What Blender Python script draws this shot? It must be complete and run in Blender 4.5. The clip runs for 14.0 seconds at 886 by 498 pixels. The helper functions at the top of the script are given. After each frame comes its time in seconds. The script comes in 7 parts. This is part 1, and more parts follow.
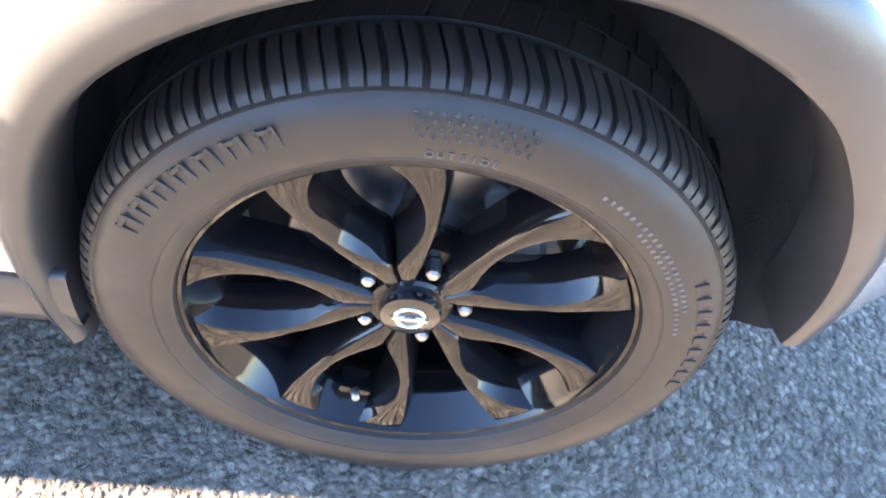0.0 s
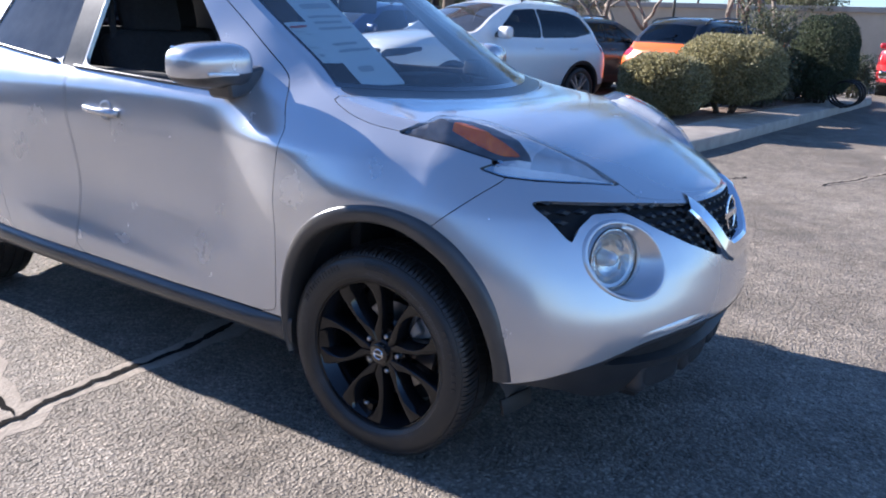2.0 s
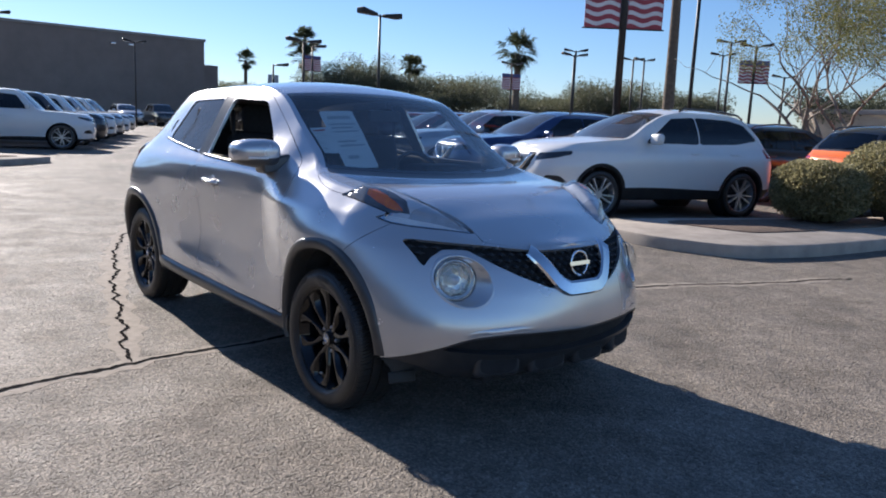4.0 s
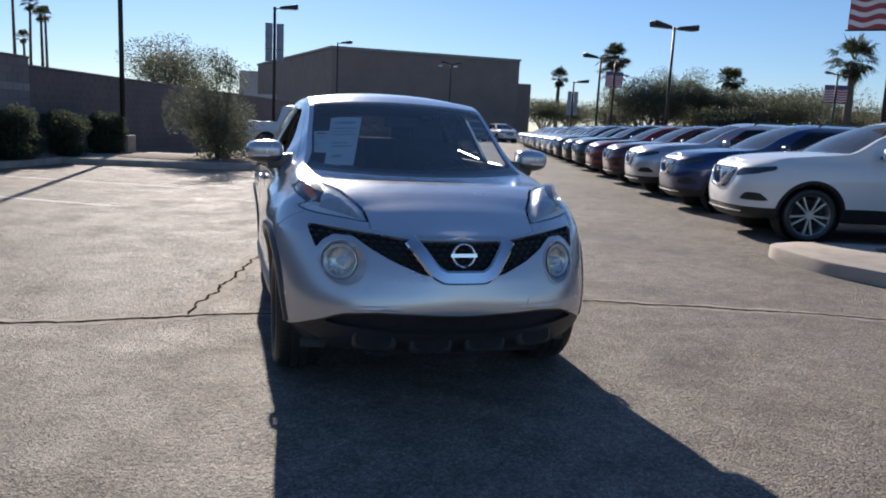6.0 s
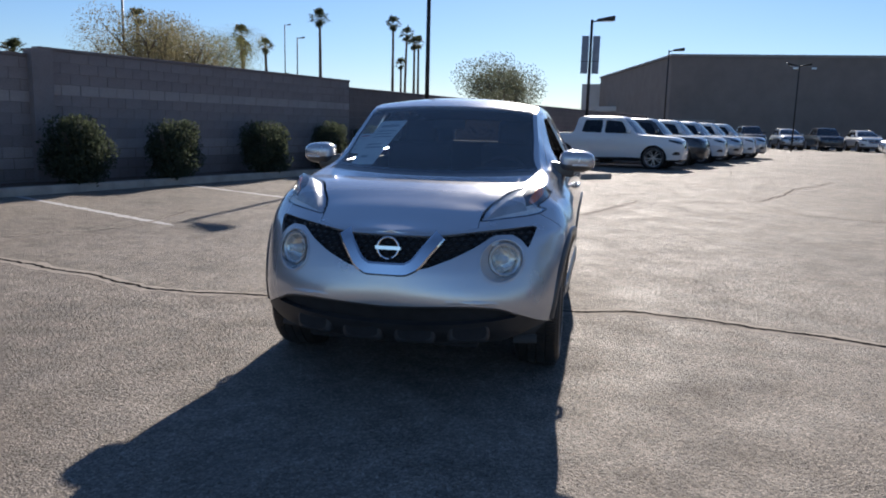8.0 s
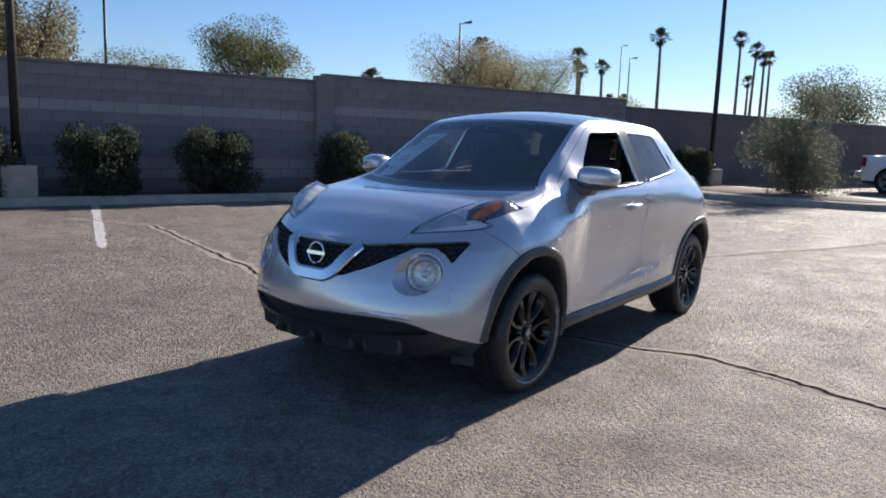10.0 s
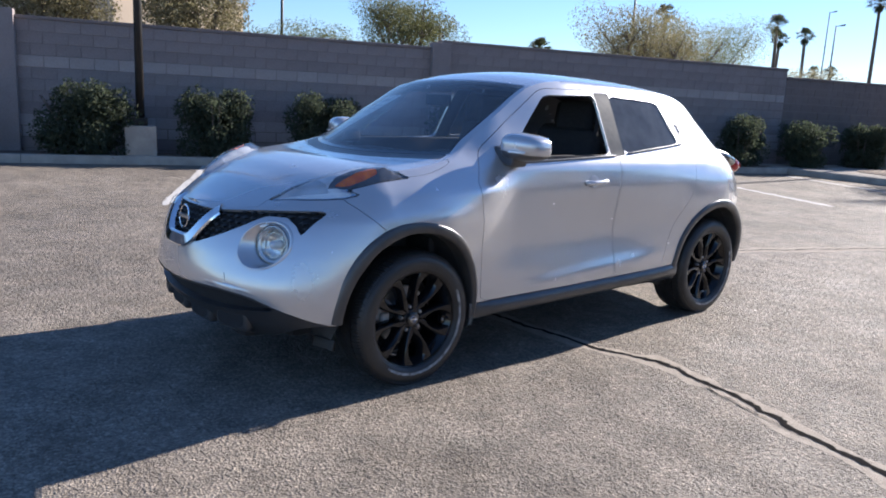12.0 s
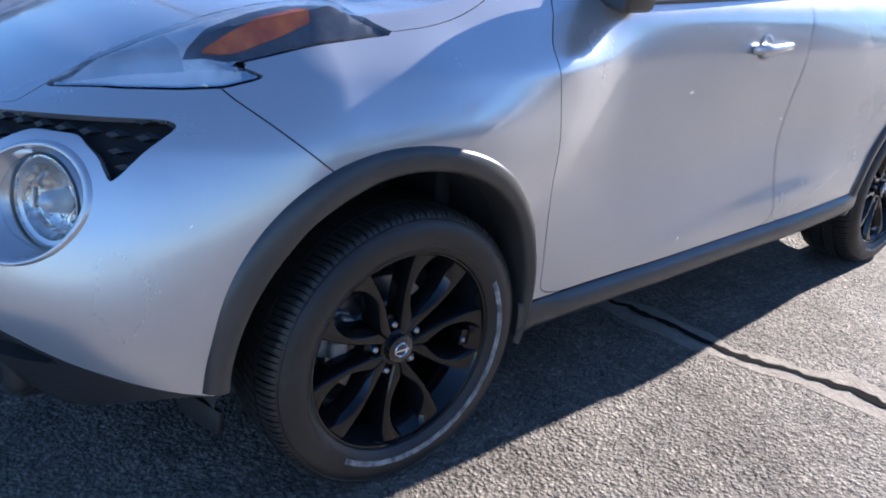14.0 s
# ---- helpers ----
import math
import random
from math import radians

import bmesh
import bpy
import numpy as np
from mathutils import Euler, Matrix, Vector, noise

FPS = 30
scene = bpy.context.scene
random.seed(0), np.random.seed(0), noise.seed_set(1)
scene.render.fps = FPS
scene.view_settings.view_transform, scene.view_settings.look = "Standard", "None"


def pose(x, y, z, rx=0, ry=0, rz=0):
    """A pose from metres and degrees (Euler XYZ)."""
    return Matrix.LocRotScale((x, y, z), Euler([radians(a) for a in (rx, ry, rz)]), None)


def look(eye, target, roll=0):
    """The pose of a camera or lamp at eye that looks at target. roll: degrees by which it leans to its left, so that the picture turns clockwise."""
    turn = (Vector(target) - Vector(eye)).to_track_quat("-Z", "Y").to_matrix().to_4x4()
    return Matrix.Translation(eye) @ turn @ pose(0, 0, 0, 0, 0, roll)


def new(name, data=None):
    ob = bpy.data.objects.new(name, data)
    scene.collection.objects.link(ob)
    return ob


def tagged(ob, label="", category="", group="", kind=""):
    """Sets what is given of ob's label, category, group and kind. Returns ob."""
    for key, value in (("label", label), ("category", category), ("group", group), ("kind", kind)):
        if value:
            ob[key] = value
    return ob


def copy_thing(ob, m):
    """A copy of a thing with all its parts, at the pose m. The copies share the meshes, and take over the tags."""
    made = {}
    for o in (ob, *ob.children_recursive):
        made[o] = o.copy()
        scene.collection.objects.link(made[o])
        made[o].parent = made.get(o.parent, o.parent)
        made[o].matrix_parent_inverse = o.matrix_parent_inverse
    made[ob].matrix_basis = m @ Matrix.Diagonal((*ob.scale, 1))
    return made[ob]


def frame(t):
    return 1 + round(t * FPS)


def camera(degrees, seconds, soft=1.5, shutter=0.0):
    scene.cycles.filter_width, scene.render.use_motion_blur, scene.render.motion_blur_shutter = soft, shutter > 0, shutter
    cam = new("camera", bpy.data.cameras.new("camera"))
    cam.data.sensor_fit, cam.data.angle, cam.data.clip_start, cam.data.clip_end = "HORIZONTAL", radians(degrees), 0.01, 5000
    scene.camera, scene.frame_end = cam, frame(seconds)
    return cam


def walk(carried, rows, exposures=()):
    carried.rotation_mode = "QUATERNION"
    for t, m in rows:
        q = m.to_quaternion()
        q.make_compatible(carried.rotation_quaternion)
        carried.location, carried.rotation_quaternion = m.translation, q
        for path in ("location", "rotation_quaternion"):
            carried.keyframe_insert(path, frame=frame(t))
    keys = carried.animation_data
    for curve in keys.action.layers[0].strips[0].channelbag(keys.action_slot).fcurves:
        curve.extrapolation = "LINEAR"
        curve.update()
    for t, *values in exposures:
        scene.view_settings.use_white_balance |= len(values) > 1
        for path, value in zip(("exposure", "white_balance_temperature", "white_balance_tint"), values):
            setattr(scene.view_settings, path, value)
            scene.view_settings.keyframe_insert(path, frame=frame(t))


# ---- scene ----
cam = camera(61.6, 14.0, 1.9)
PATH = [
    (0, (-1.262, 0.056, 0.964), (0.046, -0.152, -0.535), 14.0),
    (0.5, (-1.436, -0.194, 1.064), (-0.018, 0.119, -0.304), 7.1),
    (1, (-1.739, -0.535, 1.2), (-0.219, 0.135, 0.086), 3.6),
    (1.5, (-2.133, -0.887, 1.267), (-0.518, -0.01, 0.479), 3.2),
    (2, (-2.469, -1.26, 1.29), (-0.845, -0.243, 0.716), 2.4),
    (2.5, (-2.77, -1.625, 1.298), (-1.198, -0.476, 0.842), 2.0),
    (3, (-2.803, -2.043, 1.305), (-1.313, -0.769, 0.908), 2.0),
    (3.2, (-2.778, -2.222, 1.31), (-1.327, -0.898, 0.932), 2.1),
    (5.3, (-1.636, -3.752, 1.345), (-0.819, -1.954, 1.027), 2.8),
    (5.5, (-1.445, -3.844, 1.345), (-0.708, -2.012, 1.027), 2.8),
    (6, (-1.021, -4.093, 1.348), (-0.492, -2.192, 1.022), 2.7),
    (6.5, (-0.549, -4.211, 1.343), (-0.236, -2.265, 1.008), 2.4),
    (7, (-0.054, -4.315, 1.337), (0.034, -2.347, 0.996), 1.9),
    (7.5, (0.439, -4.345, 1.343), (0.296, -2.378, 1.007), 1.6),
    (8, (0.945, -4.288, 1.352), (0.573, -2.35, 1.024), 1.5),
    (8.5, (1.429, -4.161, 1.35), (0.832, -2.279, 1.031), 1.3),
    (9, (1.882, -3.957, 1.358), (1.071, -2.155, 1.049), 1.2),
    (9.2, (2.072, -3.88, 1.354), (1.179, -2.116, 1.05), 1.3),
    (11.3, (3.5, -2.524, 1.379), (2.05, -1.191, 1.032), 2.8),
    (11.5, (3.552, -2.407, 1.368), (2.081, -1.1, 1.01), 2.8),
    (12, (3.517, -2.103, 1.359), (2.012, -0.846, 0.967), 2.9),
    (12.5, (3.249, -1.797, 1.332), (1.735, -0.568, 0.888), 2.8),
    (13, (2.826, -1.52, 1.317), (1.332, -0.301, 0.788), 2.9),
    (13.5, (2.389, -1.158, 1.265), (0.931, 0.052, 0.624), 3.3),
    (14, (1.955, -0.872, 1.159), (0.54, 0.324, 0.404), 4.0),
]
EXPOSURES = [(0.0, 4.6, 6200, 16), (0.6, 3.8, 6150, 18), (1.2, 2.4, 5250, 18), (2.0, 1.8, 5050, 17), (3.0, 1.38, 5120, 16), (6.0, 0.77, 5350, 15), (9.0, 0.82, 5350, 15), (11.5, 1.42, 5300, 16), (12.5, 1.56, 5080, 16), (14.0, 1.74, 4980, 16)]
walk(cam, [(t, look(eye, target, roll)) for t, eye, target, roll in PATH], EXPOSURES)

# ---- daylight ----
SUN_UP, SUN_AZ = 25.0, 0.0        # degrees over the horizon; clockwise from +y
world = bpy.data.worlds.new("sky")
scene.world = world
world.use_nodes = True
_nt = world.node_tree
_sky = _nt.nodes.new("ShaderNodeTexSky")
_sky.sky_type, _sky.sun_disc = "NISHITA", False
_sky.sun_elevation, _sky.sun_rotation = radians(SUN_UP), radians(SUN_AZ)
_sky.air_density, _sky.dust_density, _sky.ozone_density = 1.0, 0.08, 3.0
_bg = next(n for n in _nt.nodes if n.type == "BACKGROUND")
_bg.inputs["Strength"].default_value = 0.051
_nt.links.new(_sky.outputs["Color"], _bg.inputs["Color"])
sun_data = bpy.data.lights.new("sun", "SUN")
sun_data.energy, sun_data.angle, sun_data.color = 4.8, radians(0.55), (1.0, 0.82, 0.58)
sun = new("sun", sun_data)
sun.matrix_world = look((0, 40, 40 * math.tan(radians(SUN_UP))), (0, 0, 0))

# ---- materials ----
class Mat:
    """A small builder of node materials."""

    def __init__(self, name, base=(0.5, 0.5, 0.5), rough=0.5, metal=0.0, **extra):
        self.m = bpy.data.materials.new(name)
        self.m.use_nodes = True
        self.t = self.m.node_tree
        self.b = next(n for n in self.t.nodes if n.type == "BSDF_PRINCIPLED")
        self.b.inputs["Base Color"].default_value = (*base, 1)
        self.b.inputs["Roughness"].default_value = rough
        self.b.inputs["Metallic"].default_value = metal
        for key, value in extra.items():
            self.b.inputs[key.replace("_", " ")].default_value = value
        self.co = None

    def node(self, kind, **values):
        n = self.t.nodes.new("ShaderNode" + kind)
        for key, value in values.items():
            n.inputs[key.replace("_", " ")].default_value = value
        return n

    def link(self, a, b):
        self.t.links.new(a, b)

    def coords(self, scale=(1, 1, 1)):
        if self.co is None:
            self.co = self.node("TexCoord")
        mp = self.node("Mapping")
        mp.inputs["Scale"].default_value = scale
        self.link(self.co.outputs["Object"], mp.inputs["Vector"])
        return mp.outputs["Vector"]

    def noise(self, scale, detail=4.0, rough=0.6, stretch=(1, 1, 1)):
        n = self.node("TexNoise", Scale=scale, Detail=detail, Roughness=rough)
        self.link(self.coords(stretch), n.inputs["Vector"])
        return n.outputs["Fac"]

    def voronoi(self, scale, feature="F1", out="Distance"):
        n = self.node("TexVoronoi", Scale=scale)
        n.feature = feature
        self.link(self.coords(), n.inputs["Vector"])
        return n.outputs[out]

    def ramp(self, fac, stops):
        r = self.node("ValToRGB")
        e = r.color_ramp.elements
        while len(e) < len(stops):
            e.new(0.5)
        for k, (p, c) in zip(e, stops):
            k.position, k.color = p, (*((c,) * 3 if isinstance(c, (int, float)) else c), 1)
        self.link(fac, r.inputs["Fac"])
        return r.outputs["Color"]

    def mix(self, a, b, fac, mode="MIX"):
        n = self.node("Mix")
        n.data_type, n.blend_type = "RGBA", mode
        for v, i in ((fac, 0), (a, 6), (b, 7)):
            if isinstance(v, (int, float)):
                n.inputs[i].default_value = v
            elif isinstance(v, tuple):
                n.inputs[i].default_value = (*v, 1)
            else:
                self.link(v, n.inputs[i])
        return n.outputs[2]

    def color(self, c):
        self.link(c, self.b.inputs["Base Color"])
        return self

    def rough(self, c):
        self.link(c, self.b.inputs["Roughness"])
        return self

    def bump(self, height, strength=0.3, distance=0.01):
        n = self.node("Bump", Strength=strength, Distance=distance)
        self.link(height, n.inputs["Height"])
        self.link(n.outputs["Normal"], self.b.inputs["Normal"])
        return self


def mottled(name, a, b, scale, rough=0.6, bump=0.0, metal=0.0, fine=None, **extra):
    """A surface that drifts between two colours, with finer grain in the relief."""
    m = Mat(name, a, rough, metal, **extra)
    m.color(m.ramp(m.noise(scale), [(0.3, a), (0.7, b)]))
    if bump:
        m.bump(m.noise(fine or scale * 6, 3), bump)
    return m.m


def paint(name, colour, metal=0.75, flake=0.04, rough=0.3):
    m = Mat(name, colour, rough, metal)
    m.b.inputs["Coat Weight"].default_value = 1.0
    m.b.inputs["Coat Roughness"].default_value = 0.08
    n = m.noise(900, 1)
    lo, hi = (tuple(max(0, c * (1 - flake)) for c in colour), tuple(min(1, c * (1 + flake)) for c in colour))
    dust = m.ramp(m.noise(3.5, 6), [(0.35, lo), (0.7, hi)])
    m.color(m.mix(dust, m.ramp(n, [(0.3, lo), (0.7, hi)]), 0.5))
    m.rough(m.ramp(m.noise(5, 5), [(0.3, rough - 0.03), (0.75, rough + 0.05)]))
    return m.m


def glass(name, tint, ior=1.5, rough=0.02, dust=0.0):
    """Thin tinted glazing: clear to the tint, with a glossy face."""
    m = Mat(name, tint, rough)
    tr = m.node("BsdfTransparent")
    tr.inputs["Color"].default_value = (*tint, 1)
    gl = m.node("BsdfGlossy", Roughness=rough)
    lw = m.node("LayerWeight", Blend=0.5)
    base = ((ior - 1) / (ior + 1)) ** 2
    po = m.node("Math")
    po.operation = "POWER"
    po.inputs[1].default_value = 5.0
    m.link(lw.outputs["Facing"], po.inputs[0])
    fr = m.node("Math")
    fr.operation = "MULTIPLY_ADD"
    fr.inputs[1].default_value, fr.inputs[2].default_value = 1 - base, base
    m.link(po.outputs[0], fr.inputs[0])
    mx = m.node("MixShader")
    m.link(fr.outputs[0], mx.inputs[0])
    m.link(tr.outputs[0], mx.inputs[1])
    m.link(gl.outputs[0], mx.inputs[2])
    out = next(n for n in m.t.nodes if n.type == "OUTPUT_MATERIAL")
    if dust:
        film = m.node("BsdfDiffuse")
        film.inputs["Color"].default_value = (0.72, 0.74, 0.76, 1)
        full = m.node("MixShader")
        m.link(m.ramp(m.noise(7, 5), [(0.3, dust * 0.7), (0.7, dust * 1.3)]), full.inputs[0])
        m.link(mx.outputs[0], full.inputs[1])
        m.link(film.outputs[0], full.inputs[2])
        mx = full
    m.link(mx.outputs[0], out.inputs["Surface"])
    return m.m


SILVER = paint("silver_paint", (0.63, 0.63, 0.64), 0.62, 0.03, 0.24)
TRIM = mottled("black_trim_plastic", (0.042, 0.042, 0.043), (0.066, 0.064, 0.062), 9, 0.29, 0.06, fine=700, Specular_IOR_Level=0.75)
LOW_BLACK = mottled("black_bumper_plastic", (0.014, 0.014, 0.015), (0.024, 0.023, 0.023), 9, 0.5, 0.06, fine=700)
VALANCE = mottled("charcoal_valance_plastic", (0.026, 0.026, 0.027), (0.040, 0.039, 0.039), 9, 0.42, 0.06, fine=700)
SKID_GREY = mottled("satin_grey_skid_plastic", (0.038, 0.039, 0.041), (0.055, 0.055, 0.056), 9, 0.38, 0.06, fine=700)
# felt of the linings; its black also stands for shade at sill and scoops
LINER = mottled("liner_felt_and_shade", (0.016, 0.016, 0.017), (0.030, 0.030, 0.031), 14, 0.95, 0.2, fine=240)
WELL = mottled("wheel_well_plastic", (0.062, 0.062, 0.064), (0.090, 0.088, 0.086), 14, 0.7, 0.2, fine=240)
GLOSS_BLACK = Mat("gloss_black", (0.006, 0.006, 0.007), 0.18, 0.0, Coat_Weight=1.0, Coat_Roughness=0.05).m
CHROME = Mat("chrome", (0.82, 0.83, 0.85), 0.09, 1.0).m
SHADED_GLASS = glass("tinted_side_glass", (0.07, 0.075, 0.08), 1.75, 0.02, 0.09)
PILLAR_FILM = mottled("satin_pillar_film", (0.075, 0.079, 0.080), (0.100, 0.104, 0.104), 20, 0.22, Specular_IOR_Level=0.1)
DARK_GLASS = glass("privacy_glass", (0.022, 0.024, 0.026), 1.7)
WINDSCREEN = glass("windscreen_glass", (0.66, 0.72, 0.74), 1.9, 0.02, 0.07)
CLEAR = glass("clear_lens", (0.93, 0.95, 0.96), 1.4)
LENS_BRIGHT = glass("glossy_lens", (0.93, 0.95, 0.96), 1.85)
GRILLE_BLACK = mottled("satin_black_grille", (0.010, 0.010, 0.011), (0.018, 0.018, 0.019), 40, 0.42)
CABIN = mottled("cabin_plastic", (0.022, 0.022, 0.024), (0.034, 0.033, 0.034), 20, 0.7, 0.1, fine=500)
SEAT_CLOTH = mottled("black_seat_cloth", (0.018, 0.018, 0.020), (0.030, 0.030, 0.032), 60, 0.9, 0.3, fine=900)
PAPER = mottled("white_paper", (0.74, 0.78, 0.80), (0.80, 0.83, 0.84), 4, 0.7)
PRINT = mottled("grey_print", (0.46, 0.50, 0.53), (0.52, 0.55, 0.57), 40, 0.8)
RED_PRINT = mottled("red_print", (0.45, 0.10, 0.10), (0.5, 0.14, 0.13), 40, 0.8)
AMBER = mottled("amber_reflector", (0.86, 0.21, 0.008), (0.50, 0.075, 0.006), 24, 0.18, 0.35, 0.25, 90, Coat_Weight=0.8)
LAMP_SILVER = mottled("lamp_reflector", (0.72, 0.73, 0.75), (0.86, 0.87, 0.88), 30, 0.22, metal=0.35)
LAMP_GREY = mottled("lamp_bezel_grey", (0.40, 0.41, 0.43), (0.62, 0.63, 0.65), 12, 0.2, metal=0.55)
LAMP_SMOKE = mottled("smoked_lamp_inside", (0.07, 0.072, 0.08), (0.15, 0.15, 0.16), 18, 0.2, metal=0.4)
LAMP_MID = mottled("lamp_inner_grey", (0.56, 0.57, 0.59), (0.78, 0.79, 0.80), 22, 0.25, 0.2, 0.4, fine=120)
RIM_BLACK = Mat("rim_gloss_black", (0.007, 0.007, 0.008), 0.07, 0.0, Specular_IOR_Level=0.5).m
STEEL = mottled("brushed_steel", (0.42, 0.42, 0.43), (0.56, 0.55, 0.54), 26, 0.34, 0.08, 0.95, fine=300)
CAST = mottled("cast_caliper", (0.36, 0.35, 0.34), (0.50, 0.49, 0.48), 40, 0.5, 0.2, 0.5, fine=160)
RED_LENS = Mat("red_lens", (0.35, 0.01, 0.012), 0.12, 0.0, Coat_Weight=1.0).m


def rubber():
    m = Mat("tyre_rubber", (0.02, 0.02, 0.02), 0.6)
    m.color(m.ramp(m.noise(11, 6), [(0.35, (0.024, 0.023, 0.022)), (0.62, (0.036, 0.033, 0.030)), (0.8, (0.066, 0.058, 0.049))]))
    m.rough(m.ramp(m.noise(23, 5), [(0.3, 0.33), (0.7, 0.52)]))
    m.bump(m.noise(420, 3), 0.12, 0.002)
    return m.m


RUBBER = rubber()
PALE_RUBBER = mottled("pale_rubber_edge", (0.46, 0.45, 0.43), (0.05, 0.049, 0.047), 38, 0.8, 0.5, fine=160)


def asphalt():
    m = Mat("aged_asphalt", (0.1, 0.1, 0.1), 0.7, Specular_IOR_Level=0.5)
    big = m.ramp(m.noise(0.32, 6, 0.65), [(0.30, (0.178, 0.152, 0.121)), (0.70, (0.292, 0.250, 0.198))])
    wob = m.node("TexNoise", Scale=60, Detail=2.0)
    m.link(m.coords(), wob.inputs["Vector"])
    shift = m.node("VectorMath")
    shift.operation = "MULTIPLY_ADD"
    shift.inputs[1].default_value = (0.010, 0.010, 0.010)
    m.link(wob.outputs["Color"], shift.inputs[0])
    m.link(m.coords(), shift.inputs[2])
    stones = m.node("TexVoronoi", Scale=84, Randomness=1.0)
    m.link(shift.outputs[0], stones.inputs["Vector"])
    pebble = m.ramp(stones.outputs["Color"], [(0.12, 0.74), (0.45, 0.93), (0.64, 1.08), (0.86, 1.48)])
    gaps = m.ramp(stones.outputs["Distance"], [(0.28, 1.04), (0.72, 0.80)])
    grit = m.ramp(m.noise(210, 3, 0.7), [(0.30, 0.72), (0.50, 1.0), (0.72, 1.32)])
    c = m.mix(big, pebble, 1.0, "MULTIPLY")
    c = m.mix(c, gaps, 1.0, "MULTIPLY")
    c = m.mix(c, grit, 0.6, "MULTIPLY")
    # shade of small pits, darkened into the colour
    pit_shade = m.ramp(m.noise(26, 5, 0.72), [(0.36, 0.74), (0.47, 1.0), (0.68, 1.12)])
    c = m.mix(c, pit_shade, 1.0, "MULTIPLY")
    patchy = m.ramp(m.noise(5, 6, 0.68), [(0.34, 0.74), (0.66, 1.18)])
    c = m.mix(c, patchy, 1.0, "MULTIPLY")
    # coarser specks, also pit shade in the colour, only in patches
    hole_shade = m.ramp(m.noise(58, 3, 0.6), [(0.37, 0.42), (0.47, 1.0)])
    coarse = m.ramp(m.noise(1.4, 4, 0.6), [(0.42, 0.0), (0.62, 1.0)])
    c = m.mix(c, m.mix(c, hole_shade, 1.0, "MULTIPLY"), coarse)
    stain = m.ramp(m.noise(0.9, 5), [(0.54, 1.0), (0.74, 0.66)])
    m.color(m.mix(c, stain, 1.0, "MULTIPLY"))
    m.rough(m.ramp(m.noise(1.7, 6, 0.7), [(0.3, 0.66), (0.7, 0.88)]))
    m.link(m.ramp(m.noise(2.3, 5, 0.7), [(0.3, 0.25), (0.7, 0.62)]), m.b.inputs["Specular IOR Level"])
    dome = m.ramp(stones.outputs["Distance"], [(0.08, 1.0), (0.68, 0.0)])
    lumps = m.ramp(m.noise(44, 4, 0.62), [(0.34, 0.0), (0.46, 0.80), (0.76, 1.0)])
    m.bump(m.mix(m.mix(dome, pebble, 0.5), lumps, 0.55), 1.0, 0.020)
    return m.m


ASPHALT = asphalt()
CONCRETE = mottled("weathered_concrete", (0.31, 0.27, 0.222), (0.47, 0.41, 0.34), 3.0, 0.9, 0.35, fine=70)
TAR = mottled("crack_edge", (0.020, 0.019, 0.018), (0.030, 0.028, 0.026), 30, 1.0, Specular_IOR_Level=0.0)
FADED_PAINT = mottled("worn_line_paint", (0.30, 0.29, 0.28), (0.62, 0.60, 0.57), 16, 0.85, 0.3, fine=90)
SOIL = mottled("gravel_mulch", (0.10, 0.070, 0.050), (0.21, 0.15, 0.11), 9, 0.95, 0.9, fine=55)

# ---- building tools ----
def mesh(name, verts, faces, material=None, smooth=True, sharp=None):
    me = bpy.data.meshes.new(name)
    me.from_pydata([tuple(map(float, v)) for v in verts], [], [tuple(int(i) for i in f) for f in faces])
    if smooth:
        me.shade_smooth()
        if sharp:
            me.set_sharp_from_angle(angle=radians(sharp))
    if material:
        me.materials.append(material)
    return me


def from_bm(name, bm, material, smooth=False, sharp=35):
    me = bpy.data.meshes.new(name)
    bm.to_mesh(me)
    bm.free()
    if smooth:
        me.shade_smooth()
        me.set_sharp_from_angle(angle=radians(sharp))
    me.materials.append(material)
    return me


def part(name, data, parent, label="", material=None, at=None):
    """Links a mesh (or a bmesh with a material) as one part under a thing."""
    if isinstance(data, bmesh.types.BMesh):
        data = from_bm(name, data, material, True)
    ob = new(name, data)
    ob.parent = parent
    if at is not None:
        ob.matrix_basis = at
    return tagged(ob, label)


def thing(name, label, category, group="", kind="", at=None, data=None):
    ob = new(name, data)
    if at is not None:
        ob.matrix_basis = at
    return tagged(ob, label, category, group, kind)


def spline(pts):
    """A monotone cubic through (position, value) pairs, flat beyond its ends."""
    p = np.array(pts, float)
    x, y = p[:, 0], p[:, 1]
    h, d = np.diff(x), np.diff(y) / np.diff(x)
    m = np.zeros(len(x))
    for i in range(1, len(x) - 1):
        if d[i - 1] * d[i] > 0:
            w1, w2 = 2 * h[i] + h[i - 1], h[i] + 2 * h[i - 1]
            m[i] = (w1 + w2) / (w1 / d[i - 1] + w2 / d[i])
    m[0], m[-1] = d[0], d[-1]

    def at(q):
        q = np.clip(np.asarray(q, float), x[0], x[-1])
        i = np.clip(np.searchsorted(x, q) - 1, 0, len(h) - 1)
        t = (q - x[i]) / h[i]
        return ((1 + 2 * t) * (1 - t) ** 2 * y[i] + t * (1 - t) ** 2 * h[i] * m[i]
                + t * t * (3 - 2 * t) * y[i + 1] + t * t * (t - 1) * h[i] * m[i + 1])
    return at


def rounded(poly, n=6, r=0.25):
    """A closed outline with its corners rounded by a share r of the sides."""
    out, k = [], len(poly)
    for i in range(k):
        a, b, c = (np.array(poly[j % k], float) for j in (i - 1, i, i + 1))
        p, q = b + (a - b) * r, b + (c - b) * r
        for t in np.linspace(0, 1, n):
            out.append((1 - t) ** 2 * p + 2 * t * (1 - t) * b + t * t * q)
    return np.array(out)


